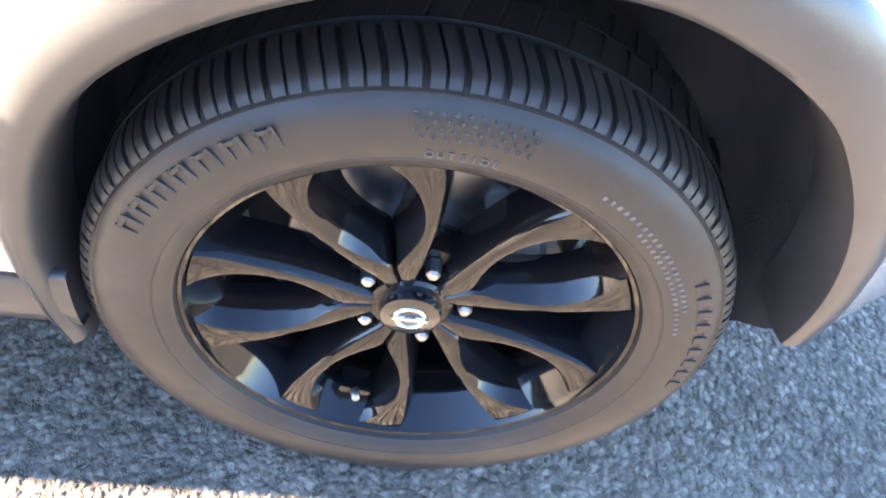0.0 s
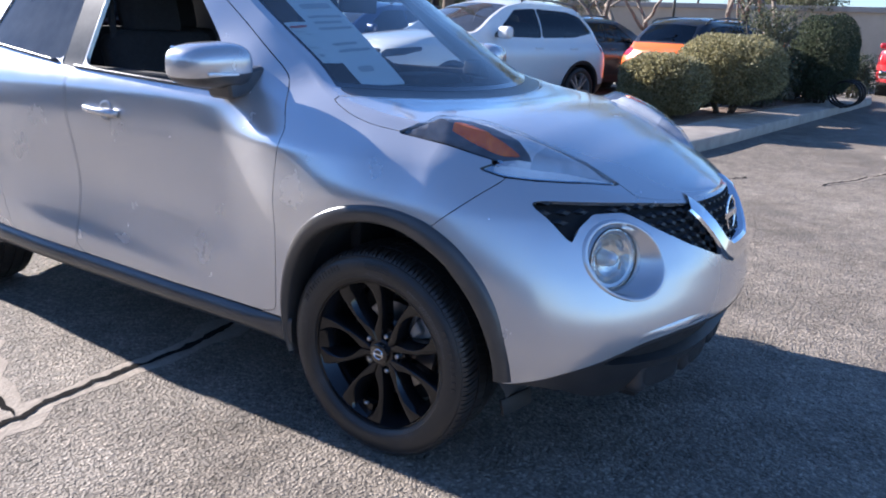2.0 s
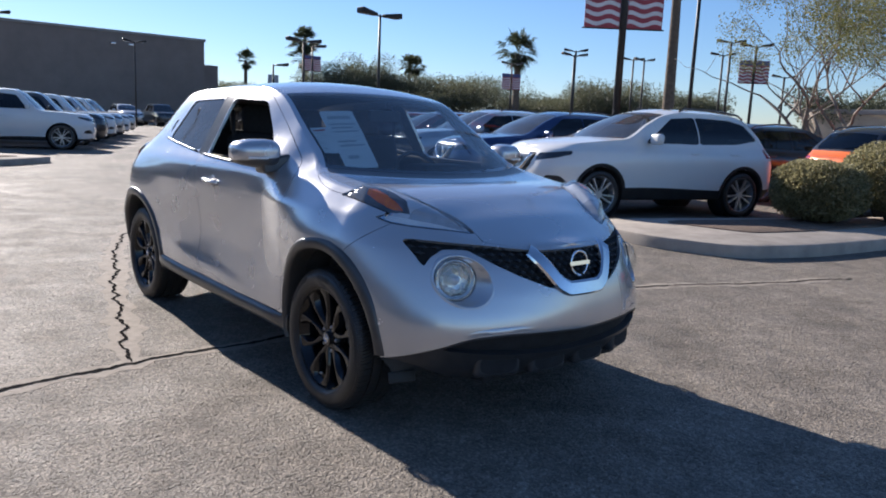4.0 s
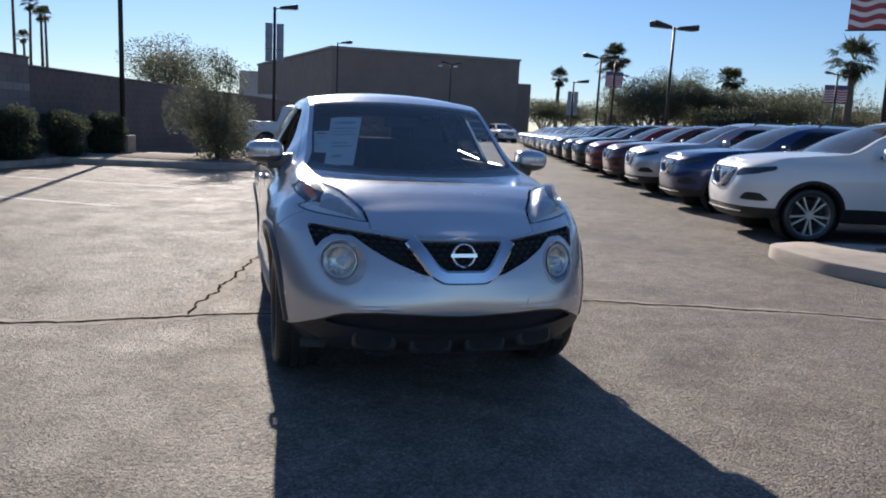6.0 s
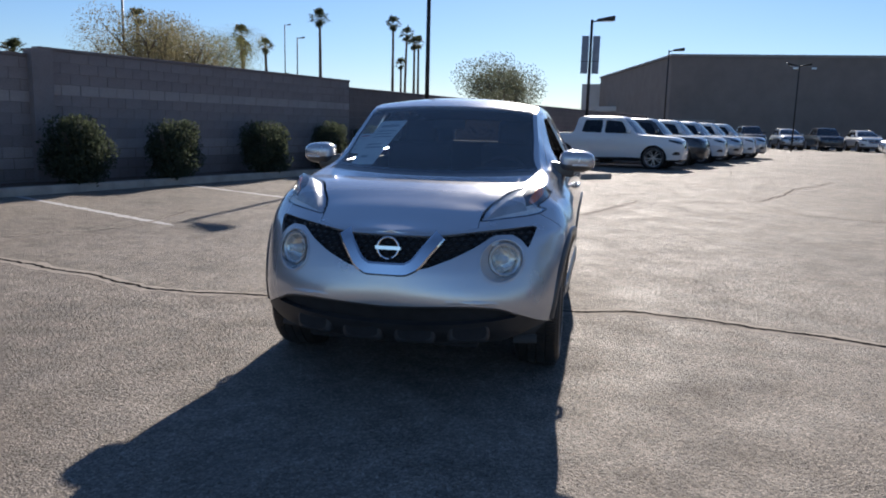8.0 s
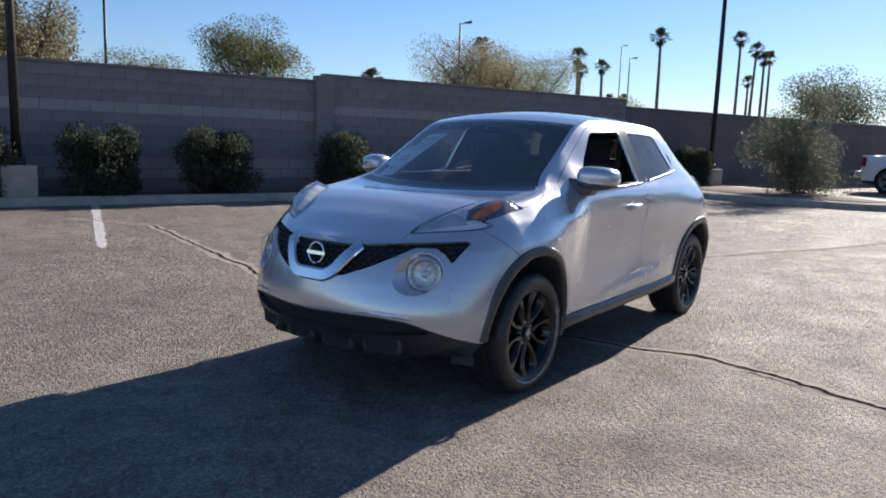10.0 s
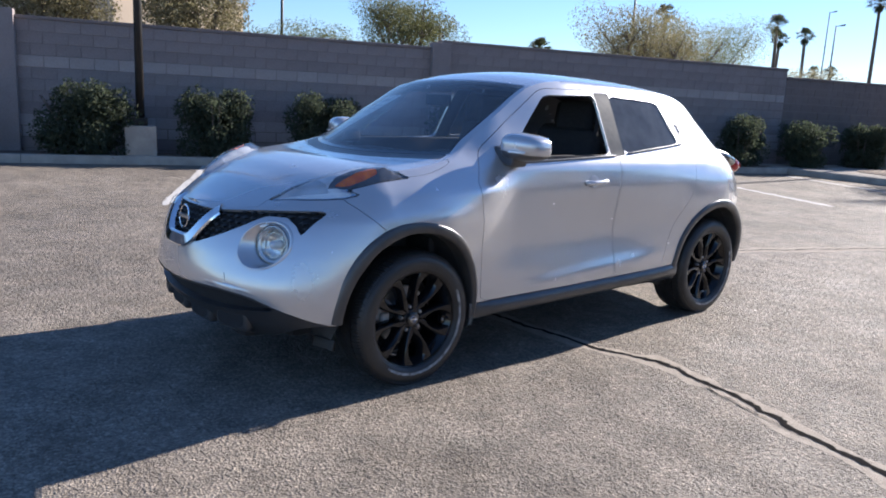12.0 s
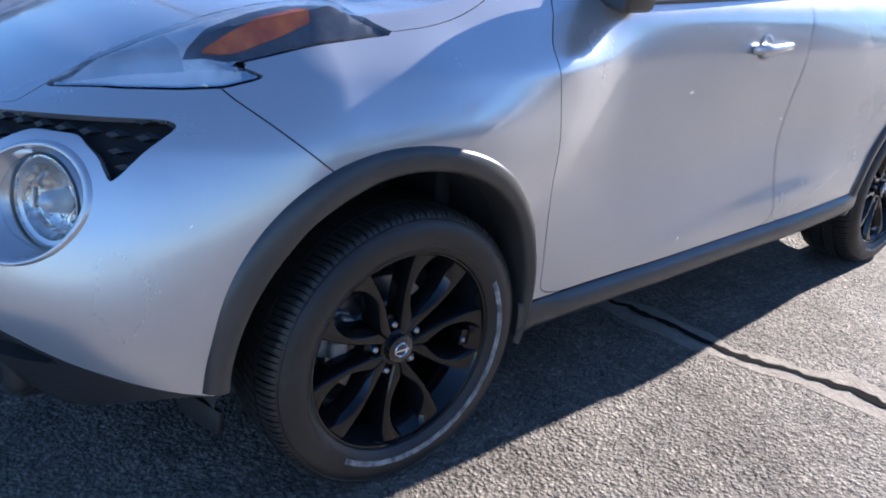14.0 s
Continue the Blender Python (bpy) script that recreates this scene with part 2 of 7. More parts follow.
def inside_by(pts, poly):
    """How far each 2D point lies outside (+) or inside (-) a closed outline."""
    poly = np.asarray(poly, float)
    a, b = poly, np.roll(poly, -1, 0)
    best, odd = np.full(len(pts), 1e9), np.zeros(len(pts), bool)
    for p, q in zip(a, b):
        e, w = q - p, pts - p
        t = np.clip((w @ e) / max(e @ e, 1e-12), 0, 1)
        best = np.minimum(best, ((w - t[:, None] * e) ** 2).sum(1))
        if p[1] != q[1]:
            odd ^= ((p[1] > pts[:, 1]) != (q[1] > pts[:, 1])) & (pts[:, 0] < (q[0] - p[0]) * (pts[:, 1] - p[1]) / (q[1] - p[1]) + p[0])
    return np.where(odd, -1, 1) * np.sqrt(best)


def off_line(pts, line):
    """Signed distance of 2D points from an open line: positive to the right of its way."""
    line = np.asarray(line, float)
    best, sign = np.full(len(pts), 1e9), np.ones(len(pts))
    for p, q in zip(line[:-1], line[1:]):
        e, w = q - p, pts - p
        t = np.clip((w @ e) / (e @ e), 0, 1)
        d = ((w - t[:, None] * e) ** 2).sum(1)
        s = np.sign(w[:, 0] * e[1] - w[:, 1] * e[0])
        hit = d < best
        best, sign = np.where(hit, d, best), np.where(hit, s, sign)
    return sign * np.sqrt(best)


class Skin:
    """A triangle sheet that can be parted along the zero line of a field."""

    def __init__(self, v, f):
        self.v, self.f = np.asarray(v, float), np.asarray(f, int).reshape(-1, 3)

    def split(self, field):
        """The sheets where field < 0 and where it is > 0."""
        d = field(self.v) if callable(field) else np.asarray(field, float)
        d = np.where(np.abs(d) < 1e-7, 1e-7, d)
        neg = (d < 0)[self.f]
        n = neg.sum(1)
        sides = [list(map(tuple, self.f[n == 3])), list(map(tuple, self.f[n == 0]))]
        verts, mid = list(self.v), {}

        def cross(i, j):
            key = (i, j) if i < j else (j, i)
            if key not in mid:
                t = d[i] / (d[i] - d[j])
                mid[key] = len(verts)
                verts.append(self.v[i] + (self.v[j] - self.v[i]) * t)
            return mid[key]
        for tri, ng in zip(self.f[(n > 0) & (n < 3)], neg[(n > 0) & (n < 3)]):
            lone = int(np.argmax(ng)) if ng.sum() == 1 else int(np.argmin(ng))
            a, b, c = tri[lone], tri[(lone + 1) % 3], tri[(lone + 2) % 3]
            ab, ac = cross(a, b), cross(a, c)
            one = 0 if ng.sum() == 1 else 1
            sides[one].append((a, ab, ac))
            sides[1 - one] += [(ab, b, c), (ab, c, ac)]
        verts = np.array(verts)
        return [Skin(verts, s).pruned() for s in sides]

    def pruned(self):
        used = np.unique(self.f)
        where = np.full(len(self.v) + 1, -1)
        where[used] = np.arange(len(used))
        return Skin(self.v[used] if len(used) else self.v[:0], where[self.f] if len(used) else np.zeros((0, 3)))

    def mirrored(self):
        v = self.v.copy()
        v[:, 0] *= -1
        return Skin(v, self.f[:, ::-1])

    def __add__(self, other):
        return Skin(np.vstack([self.v, other.v]), np.vstack([self.f, other.f + len(self.v)]))

    def normals(self):
        p = self.v[:, :3]
        a, b, c = (p[self.f[:, i]] for i in range(3))
        fn = np.cross(b - a, c - a)
        n = np.zeros_like(p)
        for i in range(3):
            np.add.at(n, self.f[:, i], fn)
        return n / np.maximum(np.linalg.norm(n, axis=1), 1e-12)[:, None]

    def welded(self, tol=1e-5):
        key = np.round(self.v[:, :3] / tol).astype(np.int64)
        _, first, inv = np.unique(key, axis=0, return_index=True, return_inverse=True)
        f = inv.reshape(-1)[self.f]
        f = f[(f[:, 0] != f[:, 1]) & (f[:, 1] != f[:, 2]) & (f[:, 0] != f[:, 2])]
        return Skin(self.v[first], f).pruned()

    def thick(self, depth):
        """The sheet with its open edges turned inward by depth."""
        edges = {}
        for t in self.f:
            for i, j in ((t[0], t[1]), (t[1], t[2]), (t[2], t[0])):
                edges[(i, j)] = 1
        rim = [(i, j) for (i, j) in edges if (j, i) not in edges]
        nv, v, f, low = self.normals(), list(self.v[:, :3]), list(map(tuple, self.f)), {}
        for i, j in rim:
            for k in (i, j):
                if k not in low:
                    low[k] = len(v)
                    v.append(self.v[k, :3] - nv[k] * depth)
            f += [(j, i, low[i]), (j, low[i], low[j])]
        return Skin(np.array(v), f)

    def pushed(self, depth):
        v = self.v.copy()
        v[:, :3] += self.normals() * depth
        return Skin(v, self.f)

    def mesh(self, name, material, sharp=40):
        return mesh(name, self.v[:, :3], self.f, material, True, sharp)


def sheet(grid):
    """Triangles over a grid of points [rows][columns][3]."""
    g = np.asarray(grid, float)
    r, c = g.shape[:2]
    i = np.arange(r * c).reshape(r, c)
    a, b, d, e = (q.ravel() for q in (i[:-1, :-1], i[:-1, 1:], i[1:, :-1], i[1:, 1:]))
    return Skin(g.reshape(-1, g.shape[2]), np.vstack([np.stack([a, b, e], 1), np.stack([a, e, d], 1)]))


def tube(path, radii, sides=10, closed_ends=True):
    """A round bar along a path with a radius at each point."""
    path = [Vector(p) for p in path]
    if not hasattr(radii, "__len__"):
        radii = [radii] * len(path)
    v, f = [], []
    up = Vector((0.13, 0.21, 0.97))
    for i, p in enumerate(path):
        t = (path[min(i + 1, len(path) - 1)] - path[max(i - 1, 0)]).normalized()
        s = t.cross(up)
        s = s.normalized() if s.length > 1e-4 else Vector((1, 0, 0))
        w = s.cross(t)
        for k in range(sides):
            a = 2 * math.pi * k / sides
            v.append(p + (s * math.cos(a) + w * math.sin(a)) * radii[i])
    for i in range(len(path) - 1):
        for k in range(sides):
            a, b = i * sides + k, i * sides + (k + 1) % sides
            f.append((a, b, b + sides, a + sides))
    if closed_ends:
        f.append(tuple(range(sides))[::-1])
        f.append(tuple(range(len(v) - sides, len(v))))
    return v, f


def lathe(profile, sides=64, axis="x", close=False):
    """A turned form about an axis: profile of (along, radius)."""
    v, f, n = [], [], len(profile)
    for k in range(sides):
        a = 2 * math.pi * k / sides
        for x, r in profile:
            c, s = r * math.cos(a), r * math.sin(a)
            v.append({"x": (x, c, s), "y": (c, x, s), "z": (c, s, x)}[axis])
    for k in range(sides):
        for i in range(n - 1 + close):
            a, b = k * n + i, k * n + (i + 1) % n
            c, d = ((k + 1) % sides) * n + (i + 1) % n, ((k + 1) % sides) * n + i
            f.append((a, b, c, d))
    return v, f


def box(bm, size, at=(0, 0, 0), bevel=0.0, segs=2, turn=None):
    """A block with eased edges, added to a bmesh."""
    made = bmesh.ops.create_cube(bm, size=1)["verts"]
    m = Matrix.Translation(at) @ (turn or Matrix()) @ Matrix.Diagonal((*size, 1))
    bmesh.ops.transform(bm, matrix=m, verts=made)
    if bevel:
        edges = list({e for v in made for e in v.link_edges})
        bmesh.ops.bevel(bm, geom=edges, offset=bevel, segments=segs, affect="EDGES", profile=0.6)
    return bm


def block(size, at=(0, 0, 0), bevel=0.0, segs=2, turn=None):
    return box(bmesh.new(), size, at, bevel, segs, turn)

# ---- the silver hatchback: body forms ----
LEVELS = np.array([0.20, 0.45, 0.65, 0.80, 0.92, 1.02, 1.12, 1.25, 1.42, 1.55])
WIDTHS = {
    -0.45: (0.82, 0.850, 0.860, 0.84, 0.775, 0.67, 0.58, 0.50, 0.45, 0.40),
    -0.15: (0.82, 0.852, 0.870, 0.860, 0.808, 0.695, 0.60, 0.52, 0.46, 0.42),
    0.10: (0.82, 0.852, 0.878, 0.888, 0.858, 0.745, 0.625, 0.54, 0.48, 0.44),
    0.35: (0.82, 0.838, 0.852, 0.870, 0.867, 0.792, 0.655, 0.56, 0.50, 0.46),
    0.65: (0.83, 0.838, 0.822, 0.825, 0.829, 0.818, 0.752, 0.645, 0.55, 0.50),
    1.20: (0.835, 0.848, 0.828, 0.842, 0.856, 0.852, 0.801, 0.735, 0.635, 0.53),
    1.80: (0.835, 0.866, 0.860, 0.874, 0.880, 0.868, 0.81, 0.735, 0.635, 0.53),
    2.50: (0.80, 0.86, 0.886, 0.896, 0.888, 0.850, 0.782, 0.70, 0.60, 0.50),
    2.95: (0.76, 0.82, 0.845, 0.84, 0.81, 0.77, 0.71, 0.64, 0.55, 0.46),
}
_lines = [spline([(y, w[k]) for y, w in WIDTHS.items()]) for k in range(len(LEVELS))]
NOSE_Y = spline([(0.18, -0.60), (0.25, -0.70), (0.35, -0.80), (0.50, -0.86), (0.62, -0.845), (0.72, -0.815), (0.80, -0.77), (0.84, -0.72), (0.92, -0.60), (1.0, -0.45)])
NOSE_P = spline([(0.2, 2.5), (0.5, 2.2), (0.7, 1.92), (0.9, 1.8)])
TAIL_Y = spline([(0.2, 3.10), (0.45, 3.24), (0.7, 3.26), (0.95, 3.21), (1.05, 3.13), (1.2, 2.93), (1.35, 2.80), (1.5, 2.66)])
EDGE_Z = spline([(-0.80, 0.815), (-0.70, 0.825), (-0.60, 0.85), (-0.45, 0.905), (-0.3, 0.970), (-0.15, 1.010), (0.1, 1.045), (0.3, 1.09),
                 (0.45, 1.18), (0.65, 1.305), (0.93, 1.462), (1.08, 1.492), (1.3, 1.502), (1.8, 1.492), (2.2, 1.465), (2.45, 1.41), (2.62, 1.30),
                 (2.8, 1.14), (2.95, 1.04), (3.1, 0.99), (3.25, 0.96)])
SPAN_Y = spline([(-0.75, 0), (-0.3, 0), (0, 0.07), (0.30, 0.23), (0.6, 0.16), (0.93, 0.07), (1.5, 0), (2.3, -0.08), (2.6, -0.15), (2.9, -0.12), (3.2, 0)])
SPAN_Z = spline([(-0.80, 0), (-0.66, 0.032), (-0.5, 0.055), (-0.3, 0.040), (-0.15, 0.025), (0.1, 0.0), (0.3, -0.025), (0.6, 0.0), (0.93, 0.03),
                 (1.4, 0.055), (2.0, 0.06), (2.4, 0.05), (2.8, 0.02), (3.2, 0)])
Y1 = -0.15


def half_width(y, z):
    """The body's half width at a station and a height, before the nose and tail round off."""
    y, z = np.broadcast_arrays(np.asarray(y, float), np.asarray(z, float))
    vals = np.stack([f(y) for f in _lines], -1)
    h, d = np.diff(LEVELS), np.diff(vals, axis=-1) / np.diff(LEVELS)
    m = np.zeros_like(vals)
    a, b = d[..., :-1], d[..., 1:]
    w1, w2 = 2 * h[1:] + h[:-1], h[1:] + 2 * h[:-1]
    ok = a * b > 0
    m[..., 1:-1] = np.where(ok, (w1 + w2) / (w1 / np.where(ok, a, 1) + w2 / np.where(ok, b, 1)), 0)
    m[..., 0], m[..., -1] = d[..., 0], d[..., -1]
    q = np.clip(z, LEVELS[0], LEVELS[-1])
    i = np.clip(np.searchsorted(LEVELS, q) - 1, 0, len(h) - 1)
    t, hh = (q - LEVELS[i]) / h[i], h[i]
    pick = lambda arr, k: np.take_along_axis(arr, k[..., None], -1)[..., 0]
    # the soft ledge along the foot of the doors
    crest = 0.392 + 0.075 * (y - 0.5)
    run = np.clip((y - 0.50) / 0.45, 0, 1) * np.clip((2.25 - y) / 0.80, 0, 1)
    foot = np.clip((z - 0.30) / (crest - 0.30), 0, 1)
    ledge = 0.013 * run * run * (3 - 2 * run) * foot * (2 - foot) / (1 + np.exp(np.clip((z - crest - 0.02) / 0.016, -40, 40)))
    return ledge + ((1 + 2 * t) * (1 - t) ** 2 * pick(vals, i) + t * (1 - t) ** 2 * hh * pick(m, i)
            + t * t * (3 - 2 * t) * pick(vals, i + 1) + t * t * (t - 1) * hh * pick(m, i + 1))


def plan(s, z):
    """The body's outline at a height: s 0..1 round the nose, 1..2 along the side, 2..3 round the tail."""
    s, z = np.broadcast_arrays(np.asarray(s, float), np.asarray(z, float))
    y2 = TAIL_Y(z) - 0.75
    fn, p = np.clip(s, 0, 1) * math.pi / 2, NOSE_P(z)
    yn = Y1 - (Y1 - NOSE_Y(z)) * np.maximum(np.cos(fn), 0) ** (2 / p)
    ft = np.clip(s - 2, 0, 1) * math.pi / 2
    yt = y2 + 0.75 * np.maximum(np.sin(ft), 0) ** (2 / 2.6)
    y = np.where(s < 1, yn, np.where(s < 2, Y1 + (s - 1) * (y2 - Y1), yt))
    k = np.where(s < 1, np.sin(fn) ** (2 / p), np.where(s < 2, 1, np.maximum(np.cos(ft), 0) ** (2 / 2.6)))
    return half_width(y, z) * k, y


def side_x(y, z):
    """The outer skin's x at a place seen from the side."""
    t = np.clip((Y1 - np.asarray(y, float)) / (Y1 - NOSE_Y(z)), 0, 1)
    p = NOSE_P(z)
    return half_width(y, z) * (1 - t ** p) ** (1 / p)


def body_half():
    s = np.concatenate([np.linspace(0, 1, 90)[:-1], np.linspace(1, 2, 190)[:-1], np.linspace(2, 3, 46)])
    low = spline([(0, 0.262), (0.35, 0.268), (0.5, 0.300), (0.62, 0.338), (0.72, 0.350), (0.85, 0.345), (1.0, 0.31), (2.0, 0.30), (3.0, 0.34)])(s)
    top = np.full(len(s), 0.9)
    for _ in range(60):
        top = top * 0.6 + EDGE_Z(plan(s, top)[1]) * 0.4
    v = np.linspace(0, 1, 76)
    z = low[None] + (top - low)[None] * v[:, None]
    x, y = plan(np.broadcast_to(s, z.shape), z)
    ye = np.broadcast_to(y[-1], z.shape)
    side = np.stack([x, y, z, ye, np.broadcast_to(v[:, None] - 1, z.shape)], -1)
    xe, y0 = x[-1], y[-1]
    u = np.linspace(0, 1, 46)[:, None]
    q = 1 - u
    over = np.stack([xe * q, y0 - SPAN_Y(y0) * (1 - q ** 2), top + SPAN_Z(y0) * (1 - q ** 2.2),
                     np.broadcast_to(y0, (46, len(s))), np.broadcast_to(u, (46, len(s)))], -1)
    return sheet(np.concatenate([side, over[1:]], 0))


HALF = body_half()
side_view = lambda v: v[:, [1, 2]]
front_view = lambda v: v[:, [0, 2]]
crest_view = lambda v: np.stack([v[:, 1], v[:, 2] - 0.6 * v[:, 0]], 1)
GAP = 0.0014

F_OUT = spline([(0, 0.424), (20, 0.440), (45, 0.463), (75, 0.472), (105, 0.469), (117, 0.459), (128, 0.445), (145, 0.421), (163, 0.400), (180, 0.396), (260, 0.40), (345, 0.418), (360, 0.424)])
F_IN = spline([(-20, 0.394), (0, 0.398), (16, 0.402), (44, 0.413), (75, 0.418), (96, 0.412), (107, 0.404), (120, 0.393), (130, 0.379), (140, 0.368), (155, 0.356), (180, 0.345)])
R_OUT, R_IN = spline([(0, 0.455), (360, 0.455)]), spline([(-20, 0.397), (190, 0.397)])
ARCH_F, ARCH_R = (-0.05, 0.338, F_OUT), (2.49, 0.348, R_OUT)
GRILLE = rounded([(-0.3, 0.812), (0.22, 0.812), (0.44, 0.834), (0.705, 0.853), (0.668, 0.744), (0.634, 0.786), (0.586, 0.816), (0.50, 0.815), (0.425, 0.765), (0.33, 0.715), (0.18, 0.655), (-0.3, 0.645)], 5, 0.18)
LAMP_AT, LAMP_R = (0.548, 0.694), 0.098
UPPER_LAMP = rounded([(-0.012, 0.545), (-0.055, 0.590), (-0.10, 0.645), (-0.18, 0.677), (-0.25, 0.684), (-0.33, 0.679), (-0.42, 0.670), (-0.49, 0.653), (-0.568, 0.620), (-0.475, 0.548), (-0.40, 0.505), (-0.34, 0.482), (-0.280, 0.482), (-0.318, 0.530), (-0.25, 0.530), (-0.17, 0.536), (-0.06, 0.545)], 4, 0.16)
WIN_F = rounded([(0.60, 1.065), (0.98, 1.415), (1.395, 1.43), (1.365, 1.10)], 6, 0.10)
WIN_R = rounded([(1.535, 1.43), (2.0, 1.41), (2.09, 1.165), (1.495, 1.11)], 6, 0.10)
PILLAR_B = rounded([(1.40, 1.445), (1.54, 1.445), (1.50, 1.098), (1.37, 1.088)], 4, 0.06)
DOOR_F = rounded([(0.47, 1.13), (0.335, 0.97), (0.375, 0.72), (0.40, 0.362), (1.440, 0.382), (1.415, 0.78), (1.430, 1.10), (1.460, 1.462), (0.97, 1.45)], 5, 0.10)
DOOR_R = rounded([(1.472, 1.462), (1.441, 1.10), (1.425, 0.78), (1.448, 0.385), (1.90, 0.392), (1.99, 0.66), (2.16, 0.86), (2.22, 1.15), (2.04, 1.462)], 5, 0.12)
BUMPER_CUT = [(-0.10, 0.62), (-0.20, 0.768), (-0.335, 0.890), (-0.38, 0.95)]


def arch_field(a):
    def field(v):
        dy, dz = v[:, 1] - a[0], v[:, 2] - a[1]
        r = a[2](np.degrees(np.arctan2(dz, dy)) % 360) - 0.022
        return np.maximum(np.hypot(dy, dz) - r, 0.55 - v[:, 0])
    return field


def within(field, outline, view, keep):
    """Negative inside an outline where keep(v) < 0."""
    return lambda v: np.maximum(inside_by(view(v), outline), keep(v))


low_side = lambda v: np.where(v[:, 4] > 0, v[:, 4], -1.0)
nose_only = lambda v: v[:, 1] + 0.28


def hood_field(v):
    c = crest_view(v)
    line = spline([(-0.70, 0.560), (-0.62, 0.594), (-0.568, 0.623), (-0.49, 0.657), (-0.42, 0.674), (-0.33, 0.683), (-0.25, 0.688), (-0.18, 0.681), (-0.10, 0.650), (-0.055, 0.596), (-0.012, 0.553), (0.05, 0.556), (0.12, 0.570), (0.20, 0.603), (0.27, 0.65), (0.33, 0.71)])
    f = line(c[:, 0]) - c[:, 1]
    f = np.maximum(f, np.where(v[:, 1] < -0.48, 0.004 - v[:, 4] * 0.5, -1))
    return np.maximum(f, (v[:, 3] - 0.245) * 0.6)


def swollen(skin):
    """Lifts the headlamp's lens over the bonnet line in a smooth bulge."""
    d = np.clip(-inside_by(crest_view(skin.v), UPPER_LAMP) / 0.055, 0, 1)
    k = d * d * (3 - 2 * d)
    v = skin.v.copy()
    v[:, 2] += 0.034 * k
    v[:, 1] -= 0.006 * k
    return Skin(v, skin.f)


car = thing("hatchback", "silver compact crossover hatchback with black wheels parked on asphalt", "car")


def both(name, skin, material, depth=0.016, label="", one=False):
    """A panel and its mirror image, or one panel over the middle."""
    if one:
        return part(name, (skin + skin.mirrored()).welded().thick(depth).mesh(name, material), car, label)
    for k in (skin, skin.mirrored()):
        part(name, k.thick(depth).mesh(name, material), car, label)


def cut_out(skin, field, gap=GAP):
    a = skin.split(lambda v: field(v) + gap)[0]
    return a, skin.split(lambda v: field(v) - gap)[1]


rest = HALF.split(arch_field(ARCH_F))[1].split(arch_field(ARCH_R))[1]
rest = rest.split(within(0, GRILLE, front_view, nose_only))[1]
rest = rest.split(lambda v: np.maximum(np.hypot(v[:, 0] - LAMP_AT[0], v[:, 2] - LAMP_AT[1]) - LAMP_R, nose_only(v)))[1]
inner = rest
lens, rest = cut_out(rest, within(0, UPPER_LAMP, crest_view, lambda v: v[:, 1] - 0.06), 0.0032)
win_f, rest = cut_out(rest, within(0, WIN_F, side_view, low_side), 0.0)
win_r, rest = cut_out(rest, within(0, WIN_R, side_view, low_side), 0.001)
pillar, rest = cut_out(rest, within(0, PILLAR_B, side_view, low_side), 0.0008)
quarter, rest = cut_out(rest, within(0, rounded([(2.085, 1.37), (2.175, 1.265), (2.14, 1.195), (2.118, 1.24)], 3, 0.15), side_view, low_side), 0.001)
screen_field = lambda v: np.maximum.reduce([0.045 - v[:, 4], (0.320 - v[:, 3]) * 0.7, (v[:, 3] - 0.915) * 0.9])
screen, rest = cut_out(rest, screen_field, 0.0005)
cowl, rest = cut_out(rest, lambda v: np.maximum.reduce([0.05 - v[:, 4], (0.255 - v[:, 3]) * 0.7, (v[:, 3] - 0.320) * 0.7]), 0.0005)
hood, rest = cut_out(rest, hood_field)
trim_line = spline([(0, 0.472), (0.38, 0.482), (0.52, 0.470), (0.68, 0.405), (0.80, 0.345), (0.9, 0.32)])
lower, rest = cut_out(rest, lambda v: np.maximum(v[:, 2] - trim_line(v[:, 0]), v[:, 1] + 0.05), 0.001)
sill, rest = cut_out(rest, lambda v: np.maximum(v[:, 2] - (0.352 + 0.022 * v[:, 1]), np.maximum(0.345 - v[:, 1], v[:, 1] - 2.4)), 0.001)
skirt, rest = cut_out(rest, lambda v: np.maximum(v[:, 2] - 0.42, 2.6 - v[:, 1]), 0.001)
door_f, rest = cut_out(rest, within(0, DOOR_F, side_view, low_side))
door_r, rest = cut_out(rest, within(0, DOOR_R, side_view, low_side), 0.0009)
bumper, rest = cut_out(rest, lambda v: np.maximum(off_line(side_view(v), BUMPER_CUT), v[:, 1] - 0.1))
tail, rest = cut_out(rest, within(0, rounded([(2.60, 0.99), (2.72, 1.10), (2.94, 1.07), (3.12, 1.0), (3.12, 0.93), (2.80, 0.93)], 4, 0.2), side_view, lambda v: 0.45 - v[:, 0]), 0.001)
back_glass, rest = cut_out(rest, lambda v: np.maximum.reduce([0.12 - v[:, 4], (2.48 - v[:, 3]), (v[:, 3] - 2.86)]), 0.001)
slot, lower = cut_out(lower, lambda v: np.maximum.reduce([0.372 + 0.10 * v[:, 0] ** 2 - v[:, 2], v[:, 2] + 0.010 - trim_line(v[:, 0]), v[:, 0] - 0.66]), 0.001)
fender, rest = cut_out(rest, lambda v: np.maximum(v[:, 1] - 0.42 + 0.0 * v[:, 2], v[:, 3] - 0.62), 0.0)
roof, rest = cut_out(rest, lambda v: 0.045 - v[:, 4], 0.0012)

